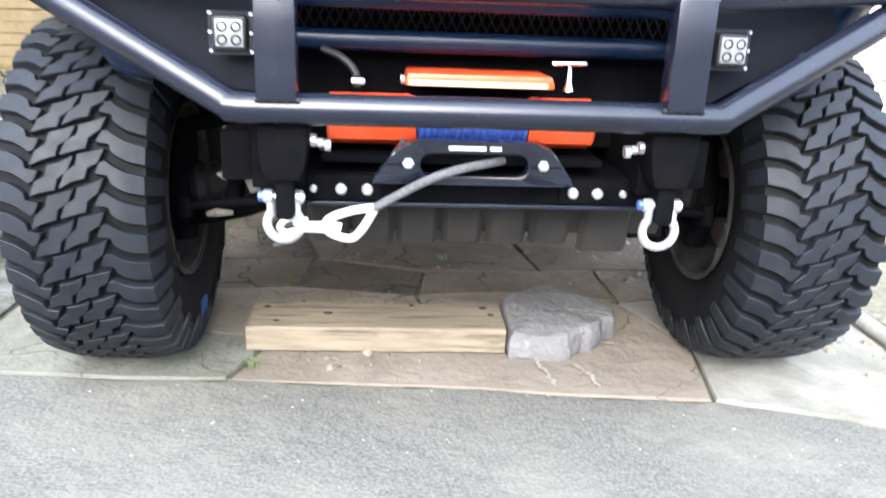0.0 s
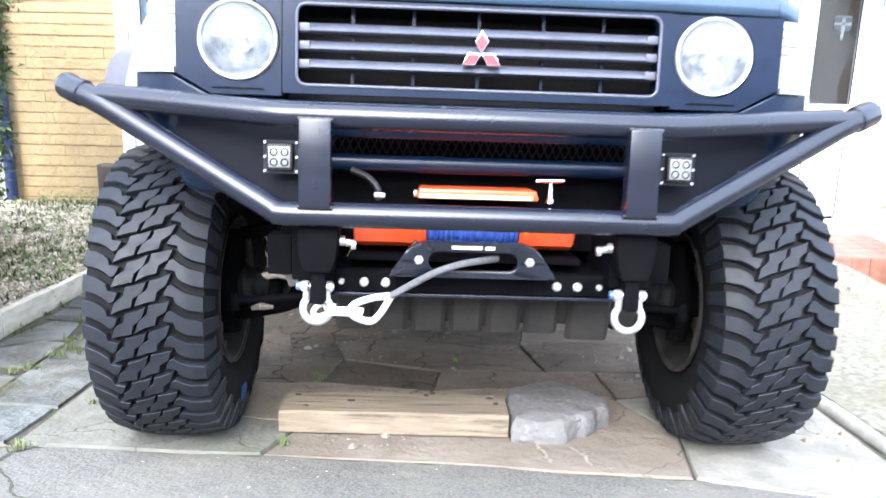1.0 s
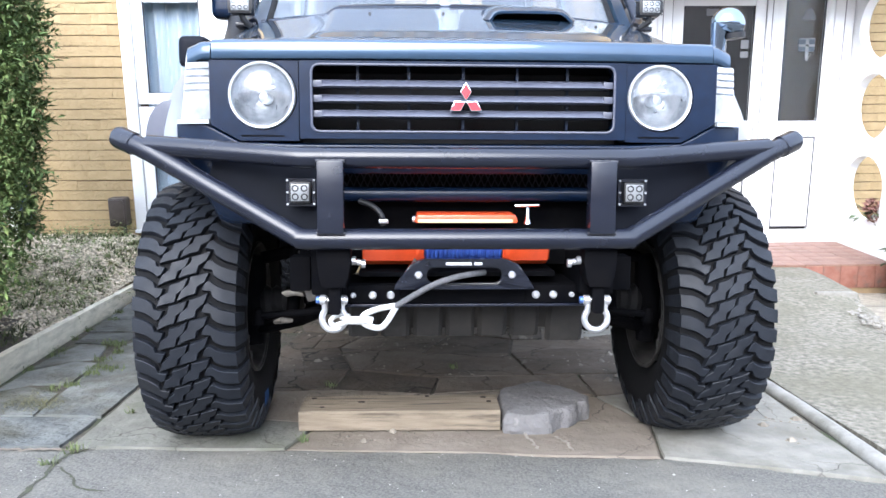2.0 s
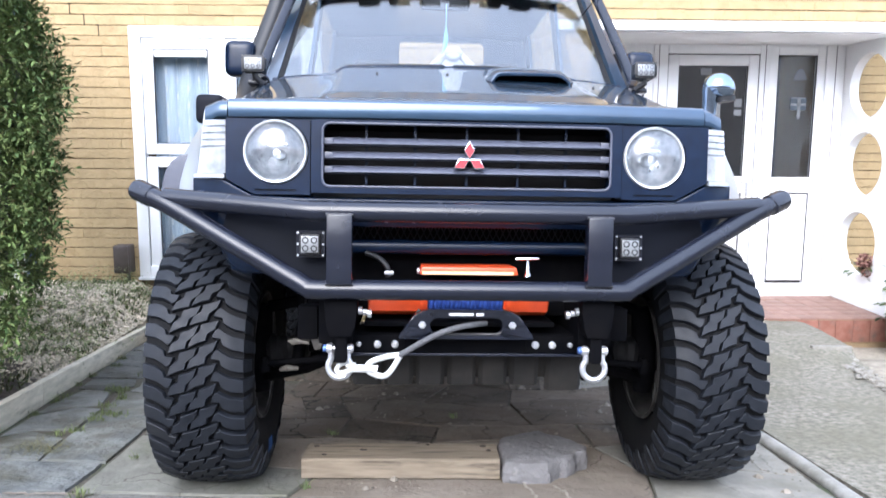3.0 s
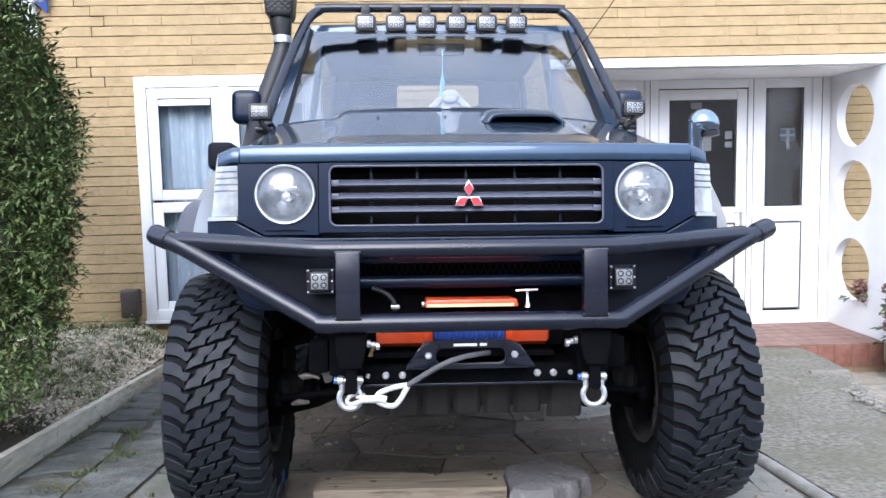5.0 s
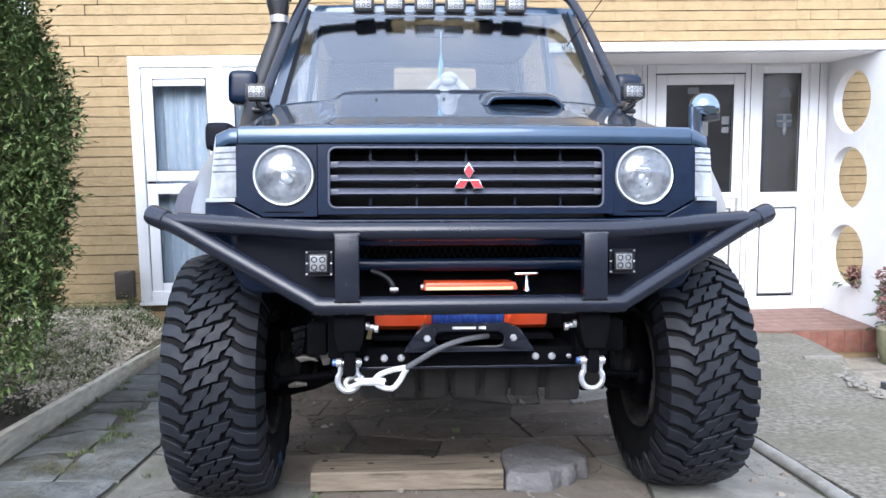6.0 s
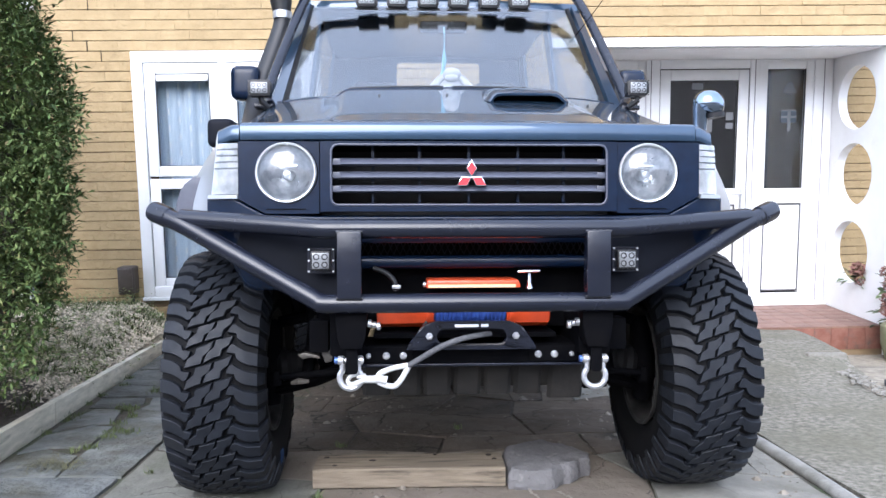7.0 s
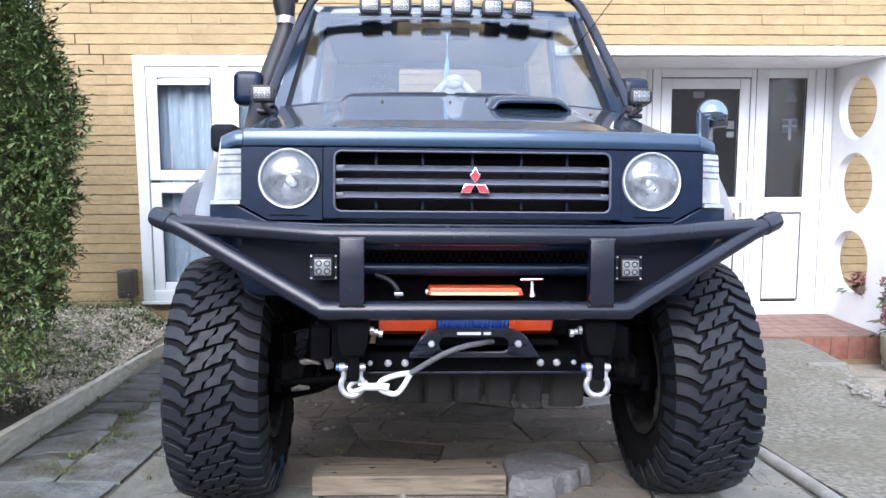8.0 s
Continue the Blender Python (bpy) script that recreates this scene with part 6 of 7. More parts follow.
# step tiles
STEP = thing("step_tiles", (2.5, 5.6, FLOOR), "red quarry tiles on the porch step", kind="structure", frame_of=PLAIN)
me = finish(box(-0.073, 0.073, -0.073, 0.073, -0.012, 0, 0.003), "tile", M_TILE)
for i in range(17):
    for j in range(7):
        t = new("tile", me)
        t.parent = STEP
        t.location = (1.25 + 0.075 + 0.149 * i - 2.5, 5.63 + 0.149 * j - 5.6, 0.0005 * ((i * 7 + j * 3) % 4))
M_RISER = material("worn_red_riser_tile", (0.17, 0.062, 0.04), 0.75, 0.0, (0.22, 0.1, 0.07), 14, spots=(0.1, 0.07, 0.055), spot_scale=6, spot_range=(0.55, 0.75), vary=0.15, bump=0.004, bump_scale=60)
me = finish(box(-0.073, 0.073, -0.01, 0.0, -0.20, -0.014, 0.003), "riser_tile", M_RISER)
for i in range(17):
    t = new("riser_tile", me)
    t.parent = STEP
    t.location = (1.25 + 0.075 + 0.149 * i - 2.5, 5.56 - 5.6, 0)

# meter box with its pipe
METER = thing("meter_box", (-2.63, 5.7, -0.1), "dark brown plastic meter box on the house wall", "meter box", frame_of=PLAIN)
M_BROWN = material("dark_brown_plastic", (0.05, 0.038, 0.03), 0.5, 0.0, (0.07, 0.055, 0.045), 12)
part("case", box(-2.667, -2.533, 5.62, 5.75, 0.082, 0.315, 0.018, seg=3), M_BROWN, METER)
part("lid", box(-2.659, -2.541, 5.612, 5.622, 0.105, 0.298, 0.004), M_BROWN, METER)
part("pipe", cyl((-2.575, 5.70, -0.2), (-2.575, 5.70, 0.07), 0.014, 10), M_BROWN, METER)
# downpipe and hanging blue sign at the corner of the wall
single("downpipe", box(-3.40, -3.24, 5.66, 5.745, 2.40, 4.2, 0.02, seg=3), M_WHITE, "white plastic box section on the wall", "downpipe", m=PLAIN)
PEN = thing("pennant", (-3.12, 5.70, 2.60), "blue pennant with a red and white ring", "pennant", frame_of=PLAIN)
part("cloth", prism([(-3.27, 2.72), (-3.137, 2.588), (-3.125, 2.95), (-3.29, 2.95)], "y", 5.70, 5.706), material("blue_cloth", (0.02, 0.045, 0.2), 0.8), PEN)
part("ring", ring_plate(oval(-3.195, 2.765, 0.085, 0.085, 24), oval(-3.195, 2.765, 0.062, 0.062, 24), "y", 5.696, 5.699), M_STICK, PEN)
part("disc", prism(oval(-3.195, 2.765, 0.042, 0.042, 24), "y", 5.694, 5.6985), M_RED, PEN)

# ---- plants by the porch ----
def leaf_shape(bm, at, length, width, rx, rz, fold=0.2):
    """A pointed leaf of six corners, folded on its rib."""
    m = Matrix.Translation(at) @ Euler((rx, 0, rz)).to_matrix().to_4x4()
    p = [(0, 0, 0), (-width, length * 0.45, fold * width), (0, length * 0.5, 0), (width, length * 0.45, fold * width), (0, length, -0.1 * length)]
    v = [bm.verts.new(m @ Vector(q)) for q in p]
    for f in ((0, 2, 1), (0, 3, 2), (1, 2, 4), (2, 3, 4)):
        bm.faces.new([v[i] for i in f])


M_PLANT = material("hydrangea_leaf", (0.05, 0.09, 0.03), 0.55, 0.0, (0.1, 0.14, 0.05), 20, island=True, vary=0.3)
M_PETAL = material("dusty_pink_petal", (0.2, 0.075, 0.075), 0.75, 0.0, (0.25, 0.15, 0.11), 30, island=True, vary=0.3)
rp = random.Random(11)
for c, n_, r_ in (((3.745, 5.93, 0.08), 3, 0.08), ((3.87, 5.36, -0.03), 15, 0.25)):
    shrub = thing("hydrangea", (c[0], c[1], -0.50), "hydrangea with faded pink flower heads beside the porch wall", "shrub", "hydrangeas", frame_of=PLAIN)
    bm = bmesh.new()
    for _ in range(150 if n_ > 4 else 18):
        a = rp.uniform(0, 6.28)
        leaf_shape(bm, Vector(c) + Vector((rp.uniform(-r_, r_), rp.uniform(-0.06, 0.06), rp.uniform(-r_ * 1.1, r_ * 0.95))), rp.uniform(0.08, 0.12), 0.035, rp.uniform(-0.6, 0.6), a)
    part("leaves", bm, M_PLANT, shrub, "", 80)
    for q in range(n_):
        hc = Vector(c) + Vector((rp.uniform(-r_ * 0.9, r_ * 0.6), rp.uniform(-0.08, 0.0), rp.uniform(-r_ * 0.7, r_)))
        bm = bmesh.new()
        for _ in range(130):
            d = Vector((rp.gauss(0, 1), rp.gauss(0, 1), rp.gauss(0, 1))).normalized()
            leaf_shape(bm, hc + d * 0.05, 0.026, 0.013, rp.uniform(-1, 1), rp.uniform(0, 6.28), 0.3)
        part("flower_head", bm, M_PETAL, shrub, "faded pink flower head", 80)
    part("stem", tube([(c[0] + (0.35 if n_ == 3 else 0.1), c[1], -0.50), (c[0] + (0.3 if n_ == 3 else 0.06), c[1], c[2]), (c[0] + 0.1, c[1], c[2] + 0.03), c], 0.006, 6), M_SOIL, shrub)
pot = thing("plant_pot", (3.72, 5.25, -0.50), "mossy green round pot beside the step", "plant pot", frame_of=PLAIN)
M_POT = material("mossy_pot", (0.12, 0.13, 0.07), 0.8, 0.0, (0.2, 0.19, 0.12), 12, bump=0.004, bump_scale=40)
part("pot", tube([(3.72, 5.25, -0.50), (3.72, 5.25, -0.37), (3.72, 5.25, -0.22), (3.72, 5.25, -0.2)], [0.08, 0.12, 0.125, 0.11], 20), M_POT, pot)

# ---- paving, timber and loose stone ----
PAVING = thing("paving", (0, 3, -0.02), "worn stone paving under the vehicle, with mossy joints", kind="structure")
M_SLABW = material("brown_paving_stone", (0.077, 0.062, 0.047), 0.9, 0.0, (0.115, 0.096, 0.076), 5, spots=(0.045, 0.04, 0.034), spot_scale=3.0, spot_range=(0.5, 0.72), bump=0.006, bump_scale=50, swell=0.03, vary=0.25, cracks=(3.2, 0.008, (0.016, 0.014, 0.011)), spec=0.2)
M_DUST = material("dusty_mortar_strip", (0.14, 0.118, 0.095), 0.94, 0.0, (0.21, 0.182, 0.15), 6, spots=(0.1, 0.085, 0.066), spot_scale=3.0, spot_range=(0.5, 0.75), bump=0.005, bump_scale=70, swell=0.02, vary=0.06, cracks=(2.2, 0.004, (0.05, 0.042, 0.033)), spec=0.2)
M_SLABP = material("pale_concrete_slab", (0.15, 0.145, 0.126), 0.92, 0.0, (0.212, 0.204, 0.178), 9, spots=(0.115, 0.108, 0.085), spot_scale=3.5, spot_range=(0.5, 0.72), bump=0.005, bump_scale=70, swell=0.018, vary=0.06, cracks=(1.6, 0.004, (0.05, 0.045, 0.036)), spec=0.2)


def slab(poly, mat, r, top=0.0, gap=0.006, name="paving_slab"):
    """One flagstone: its outline roughened, its edge rounded off, a slight tilt of its own."""
    cu, cv = sum(p[0] for p in poly) / len(poly), sum(p[1] for p in poly) / len(poly)
    pts = []
    for a, b in zip(poly, poly[1:] + poly[:1]):
        d = math.hypot(b[0] - a[0], b[1] - a[1])
        k = max(1, int(d / 0.07))
        for i in range(k):
            t = i / k
            u, v = a[0] + (b[0] - a[0]) * t, a[1] + (b[1] - a[1]) * t
            w = math.hypot(u - cu, v - cv)
            g = gap + r.uniform(-0.002, 0.006)
            pts.append((u + (cu - u) / w * g, v + (cv - v) / w * g))
    bm = bmesh.new()
    tx, ty, tz = r.uniform(-0.006, 0.006), r.uniform(-0.006, 0.006), r.uniform(-0.004, 0.003) + top
    top_z = lambda u, v: tz + tx * (u - cu) + ty * (v - cv)
    inner = [bm.verts.new((u + (cu - u) * 0.012, v + (cv - v) * 0.012, top_z(u, v))) for u, v in pts]
    rim = [bm.verts.new((u, v, top_z(u, v) - 0.007)) for u, v in pts]
    low = [bm.verts.new((u, v, -0.04)) for u, v in pts]
    bm.faces.new(inner)
    for p, q in ((inner, rim), (rim, low)):
        for i in range(len(pts)):
            j = (i + 1) % len(pts)
            bm.faces.new((p[i], q[i], q[j], p[j]))
    return part(name, bm, mat, PAVING, "", 40)


M_BED = material("gritty_joint_filling", (0.035, 0.031, 0.022), 0.95, 0.0, (0.07, 0.06, 0.045), 25, spots=(0.03, 0.042, 0.015), spot_scale=2.5, spot_range=(0.5, 0.65), bump=0.008, bump_scale=80)
rows = [[(-2.0 + 3.3 * i / 40, 1.2 + 4.5 * j / 50, -0.008 + 0.0035 * noise.noise((i * 0.9, j * 0.9, 2)) - (0.012 if j < 5 else 0)) for i in range(41)] for j in range(51)]
part("joint_bed", loft(rows), M_BED, PAVING, "gritty filling of the joints", 60)
rs = random.Random(21)
fine_gap = {1: 0.002}
xs = [-1.95, -1.62, -1.22, -0.78, -0.52, -0.03, 0.30, 0.66, 0.98, 1.285]
ys = [1.755, 1.985, 2.36, 2.62, 3.02, 3.36, 3.8, 4.3, 4.9, 5.65]
node = {}
for i, x in enumerate(xs):
    for j, y in enumerate(ys):
        jit = 0.0 if i in (0, len(xs) - 1) else (0.05 if i < 3 or j < 2 else 0.1)
        yj = 0.0 if j == 0 else (0.05 if j < 2 else 0.085)
        px = board_x(y) + 0.01 if i == 0 else x + rs.uniform(-jit, jit)
        if i == 1:
            px = board_x(y) + 0.38 + rs.uniform(-0.04, 0.04)
        py = y + rs.uniform(-yj, yj)
        if j == 0:
            py = pave_y(px) + 0.006
        if i == len(xs) - 1:
            px = 1.275 + 0.035 * step(1.7, 4, y)
        if j == 5 and i < 4:
            py = 3.47
        node[i, j] = (px, py)
skip = set()
for j in range(len(ys) - 1):
    for i in range(len(xs) - 1):
        if (i, j) in skip or (j == 0 and i > 1) or (i < 3 and j < 5):
            continue
        a, b, c, d = node[i, j], node[i + 1, j], node[i + 1, j + 1], node[i, j + 1]
        # now and then two neighbours are one long stone
        if i + 2 < len(xs) and i not in (0, 1) and (i + 1, j) not in skip and rs.random() < 0.3:
            skip.add((i + 1, j))
            b, c = node[i + 2, j], node[i + 2, j + 1]
            poly = [a, node[i + 1, j], b, c, node[i + 1, j + 1], d]
        else:
            poly = [a, b, c, d]
        cx = sum(p[0] for p in poly) / len(poly)
        mat = M_SLAB if cx < -1.15 else (M_SLABP if (j == 0 and cx < -0.5) or cx > 0.95 or (j == 1 and cx > 0.5) else (M_DUST if j == 0 or (j == 1 and cx > -0.6) else M_SLABW))
        if len(poly) == 4 and cx < -1.15 and rs.random() < 0.6:
            # a broken corner lies beside its stone
            t0, t1 = rs.uniform(0.35, 0.75), rs.uniform(0.3, 0.7)
            if rs.random() < 0.5:
                a, b, c, d = b, c, d, a
            m0 = (a[0] + (b[0] - a[0]) * t0, a[1] + (b[1] - a[1]) * t0)
            m1 = (b[0] + (c[0] - b[0]) * t1, b[1] + (c[1] - b[1]) * t1)
            slab([a, m0, m1, c, d], mat, rs, gap=0.009)
            slab([m0, b, m1], mat, rs, gap=0.008)
        elif len(poly) == 4 and rs.random() < 0.35 and 0 < j and cx > -1.0:
            # a stone cracked across
            t0, t1 = rs.uniform(0.3, 0.7), rs.uniform(0.3, 0.7)
            m0 = (a[0] + (b[0] - a[0]) * t0, a[1] + (b[1] - a[1]) * t0)
            m1 = (d[0] + (c[0] - d[0]) * t1, d[1] + (c[1] - d[1]) * t1)
            slab([a, m0, m1, d], mat, rs, gap=0.002)
            slab([m0, b, c, m1], mat, rs, gap=0.002)
        else:
            slab(poly, mat, rs, gap=fine_gap.get(j, 0.005) if cx > -1.15 else 0.011)
# the long worn strip of mortar and concrete along the pavement
def strip(i0, i1, mat):
    near, far_ = [node[i, 0] for i in range(i0, i1 + 1)], [node[i, 1] for i in range(i0, i1 + 1)]
    slab(near + far_[::-1], mat, rs, gap=0.0015)


M_SLABG = material("greenish_concrete_slab", (0.112, 0.11, 0.093), 0.92, 0.0, (0.158, 0.154, 0.132), 8, spots=(0.085, 0.09, 0.062), spot_scale=3.5, spot_range=(0.5, 0.7), bump=0.006, bump_scale=60, swell=0.02, cracks=(1.8, 0.004, (0.045, 0.042, 0.032)), spec=0.2)
strip(2, 4, M_SLABG)
strip(4, 7, M_DUST)
strip(7, 9, M_SLABP)
# broken flagstones between the garden board and the wheel
FLAGS = (((-1.54, 2.08), (-1.575, 2.33), (-1.582, 2.50), (-1.60, 2.71), (-1.488, 2.705), (-1.34, 2.695), (-1.298, 2.55), (-1.293, 2.06)),
         ((-1.85, 2.07), (-1.52, 2.065), (-1.295, 2.045), (-1.305, 1.765), (-1.84, 1.76)),
         ((-1.285, 2.045), (-1.285, 2.42), (-0.90, 2.26), (-0.90, 1.74), (-1.28, 1.755)),
         ((-1.85, 2.36), (-1.76, 2.46), (-1.585, 2.36), (-1.55, 2.08), (-1.85, 2.085)))
FLAGS_FAR = (((-1.87, 2.68), (-1.73, 2.84), (-1.617, 2.82), (-1.592, 2.47), (-1.76, 2.48), (-1.86, 2.39)),
             ((-1.885, 2.94), (-1.85, 3.19), (-1.71, 3.16), (-1.65, 2.90), (-1.735, 2.86), (-1.88, 2.72)),
             ((-1.93, 3.45), (-1.69, 3.46), (-1.64, 3.29), (-1.71, 3.19), (-1.91, 3.22)),
             ((-1.605, 2.735), (-1.642, 3.04), (-1.636, 3.17), (-1.46, 3.08), (-1.2, 3.0), (-0.92, 2.95), (-0.92, 2.722), (-1.337, 2.703), (-1.488, 2.712)),
             ((-1.333, 2.694), (-1.292, 2.55), (-1.286, 2.445), (-0.90, 2.275), (-0.92, 2.714)),
             ((-1.632, 3.18), (-1.608, 3.275), (-1.65, 3.45), (-0.92, 3.45), (-0.92, 2.958), (-1.2, 3.008), (-1.46, 3.087)))
for flag in FLAGS + FLAGS_FAR:
    slab(list(flag), M_SLABG if flag[0][0] > -1.29 and flag[0][1] < 2.1 else M_SLAB, rs, gap=0.001)


def ribbon(name, line, width, mat, parent, z, label):
    """A narrow uneven strip along a line on the ground: a crack or a smear."""
    bm = bmesh.new()
    pts = smooth_path([(x, y, z) for x, y in line], 8)
    left, right = [], []
    for i, p in enumerate(pts):
        d = (pts[min(i + 1, len(pts) - 1)] - pts[max(i - 1, 0)]).normalized()
        side = Vector((-d.y, d.x, 0))
        w = width * (0.55 + 0.9 * rs.random()) * (0.3 if i in (0, len(pts) - 1) else 1)
        j = side * rs.gauss(0, width * 0.6)
        left.append(tuple(p + j + side * w))
        right.append(tuple(p + j - side * w))
    loft([left, right], bm)
    ob = new(name, finish(bm, name, mat))
    ob.parent = parent
    if parent == PAVING:
        ob.location = [-v for v in ORIGIN[PAVING.name]]
    return tagged(ob, label)


M_GRIME = material("dirt_in_crack", (0.03, 0.028, 0.022), 0.95, 0.0, (0.05, 0.055, 0.03), 20)
ribbon("crack", [(-1.2, 1.75), (-1.255, 1.67), (-1.248, 1.55), (-1.24, 1.38), (-1.27, 1.15), (-1.24, 0.9)], 0.007, M_GRIME, PAVEMENT, -0.0005, "dark mossy crack in the tarmac")
ribbon("crack", [(-1.235, 1.60), (-1.16, 1.52), (-1.11, 1.445), (-1.02, 1.415)], 0.004, M_GRIME, PAVEMENT, -0.0005, "dark mossy crack in the tarmac")
M_SMEAR = material("pale_mortar_smear", (0.28, 0.255, 0.215), 0.95, 0.0, (0.2, 0.178, 0.146), 30)
ribbon("mortar_smear", [(0.235, 1.855), (0.25, 1.78), (0.262, 1.70)], 0.006, M_SMEAR, PAVING, 0.0055, "pale smear of old mortar")
ribbon("mortar_smear", [(0.335, 1.825), (0.365, 1.76), (0.372, 1.695)], 0.006, M_SMEAR, PAVING, 0.0055, "pale smear of old mortar")
ribbon("mortar_smear", [(-1.50, 1.738), (-1.36, 1.742), (-1.21, 1.728)], 0.008, M_DUST, PAVEMENT, 0.001, "pale crumbled mortar along the joint")

# timber plank with a split and saw marks
bm = bmesh.new()
nx, = (48,)
rows = []
sec = [(1.893, 0.002), (1.889, 0.006), (1.886, 0.068), (1.890, 0.074), (1.95, 0.0755), (2.0, 0.0745), (2.065, 0.0755), (2.072, 0.07), (2.074, 0.004)]
for i in range(nx + 1):
    x = -0.545 + 0.70 * i / nx
    rows.append([(x, y + 0.0018 * noise.noise((x * 6, y * 8, z * 9)), z + 0.0018 * noise.noise((x * 5, y * 30, 2)) + (0.004 * (x + 0.2) if z > 0.05 else 0)) for y, z in sec])
loft(rows, bm)
for e in (rows[0], rows[-1]):
    bm.faces.new([bm.verts.new(p) for p in e])
bmesh.ops.remove_doubles(bm, verts=bm.verts, dist=1e-5)
M_TIMBER = material("pale_sawn_timber_block", (0.155, 0.126, 0.09), 0.88, 0.0, (0.235, 0.194, 0.144), 5, stretch=(1.2, 14, 14), spots=(0.07, 0.058, 0.044), spot_scale=3.0, spot_range=(0.54, 0.7), bump=0.004, bump_scale=30, spec=0.2)
TIMBER = single("timber_block", bm, M_TIMBER, "pale sawn timber block lying on the paving", "timber", angle=30)

M_KNOT = material("dark_knot", (0.03, 0.022, 0.015), 0.9)
for x, y, r in ((0.105, 2.035, 0.0075), (0.122, 1.985, 0.006), (-0.335, 1.985, 0.009), (-0.47, 1.93, 0.006), (-0.51, 2.03, 0.007), (-0.1, 2.05, 0.005)):
    kn = new("knot_hole", finish(prism(oval(x, y, r * 1.5, r, 12), "z", 0.07, 0.0775 + 0.004 * (x + 0.2)), "knot_hole", M_KNOT))
    kn.parent = TIMBER

# rough grey stone
out = [(0.163, 1.868), (0.20, 1.858), (0.25, 1.853), (0.32, 1.856), (0.336, 1.872), (0.372, 1.912), (0.40, 1.92), (0.432, 1.95), (0.445, 1.985), (0.488, 2.01), (0.50, 2.07), (0.47, 2.14), (0.428, 2.2), (0.345, 2.275), (0.27, 2.235), (0.185, 2.17), (0.165, 2.1), (0.163, 1.98)]
fine = []
for a, b in zip(out, out[1:] + out[:1]):
    for k in range(5):
        fine.append((a[0] + (b[0] - a[0]) * k / 5, a[1] + (b[1] - a[1]) * k / 5))
bm = bmesh.new()
cu, cv = 0.31, 2.03
lay = []
for z, s in ((0.0, 1.0), (0.012, 1.01), (0.024, 1.012), (0.036, 1.008), (0.048, 1.0), (0.06, 0.985), (0.069, 0.955), (0.074, 0.9), (0.076, 0.75), (0.077, 0.5), (0.078, 0.25)):
    # crumbled sides, a worn flat top
    row = []
    for u, v in fine:
        rough = (0.008 * noise.noise((u * 34, v * 34, z * 50)) + 0.007 * noise.noise((u * 80, v * 80, z * 95))) * (1 if z < 0.075 else 0.3)
        lift = (0.005 * noise.noise((u * 16 * s, v * 16 * s, 5)) + 0.003 * noise.noise((u * 70 * s, v * 70 * s, 8))) if z > 0.03 else 0
        row.append(bm.verts.new((cu + (u - cu) * s + rough * (u - cu) / 0.18, cv + (v - cv) * s + rough * (v - cv) / 0.18, z + lift)))
    lay.append(row)
for p, q in zip(lay, lay[1:]):
    for i in range(len(fine)):
        j = (i + 1) % len(fine)
        bm.faces.new((p[i], p[j], q[j], q[i]))
bm.faces.new(lay[-1])
M_STONE = material("rough_grey_stone", (0.168, 0.162, 0.162), 0.92, 0.0, (0.12, 0.115, 0.113), 6, spots=(0.22, 0.212, 0.2), spot_scale=22, spot_range=(0.58, 0.75), bump=0.012, bump_scale=45, swell=0.03, spec=0.2)
single("stone_slab", bm, M_STONE, "broken grey stone slab lying beside the timber", "stone", angle=28)

# ---- hedge ----
rh = random.Random(5)
HEDGE = thing("hedge", (-2.7, 3.6, 0.03), "dense dark green evergreen hedge", "hedge")


def hedge_edge(z, y):
    """How far the hedge reaches to the drive at a height."""
    return -2.165 - 0.60 * (y - 2.8) + 0.27 * math.sin(math.pi * min(max((z + 0.1) / 2.6, 0), 1)) - 0.16 * max(0, z - 1.6) - 0.9 * max(0, 0.42 - z) + 0.09 * noise.noise((y * 2.2, z * 2.2, 4)) + 0.05 * noise.noise((y * 6, z * 6, 9))


DEPTH = 0.68


def hedge_back(z, y):
    return hedge_edge(z, y) - DEPTH + 0.06 * noise.noise((y * 2.5, z * 2.5, 14))


core = bmesh.new()
zs = [0.03 + 2.5 * k / 26 for k in range(27)]
rows = []
for j in range(31):
    y = 2.28 + 2.3 * j / 30
    k = 0.05 + 0.12 * (j in (0, 30))
    right = [(hedge_edge(z, y) - 0.11 - k, y, z) for z in zs]
    left = [(hedge_back(z, y) + 0.11 + k, y, z) for z in zs]
    rows.append(right + left[::-1])
loft(rows, core)
for r in (rows[0], rows[-1]):
    half = len(r) // 2
    loft([[r[i], r[-1 - i]] for i in range(half)], core)
bmesh.ops.remove_doubles(core, verts=core.verts, dist=1e-4)
# solid filling, coloured dark to give the shade between the leaves
M_CORE_GREEN = material("hedge_shade", (0.012, 0.018, 0.008), 0.9, 0.0, (0.025, 0.02, 0.012), 18, bump=0.03, bump_scale=25)
part("inner_twig_mass", core, M_CORE_GREEN, HEDGE, "dark filling inside the hedge, shade in its colour", 60)
verts, faces = [], []


def leaf_into(at, d, length, width, up):
    side = d.cross(up)
    if side.length < 1e-4:
        return
    side.normalize()
    nrm = side.cross(d)
    k = len(verts)
    for q in (at, at + d * length * 0.45 - side * width + nrm * 0.2 * width, at + d * length * 0.5, at + d * length * 0.45 + side * width + nrm * 0.2 * width, at + d * length - nrm * 0.12 * length):
        verts.append(tuple(q))
    faces.extend(((k, k + 2, k + 1), (k, k + 3, k + 2), (k + 1, k + 2, k + 4), (k + 2, k + 3, k + 4)))


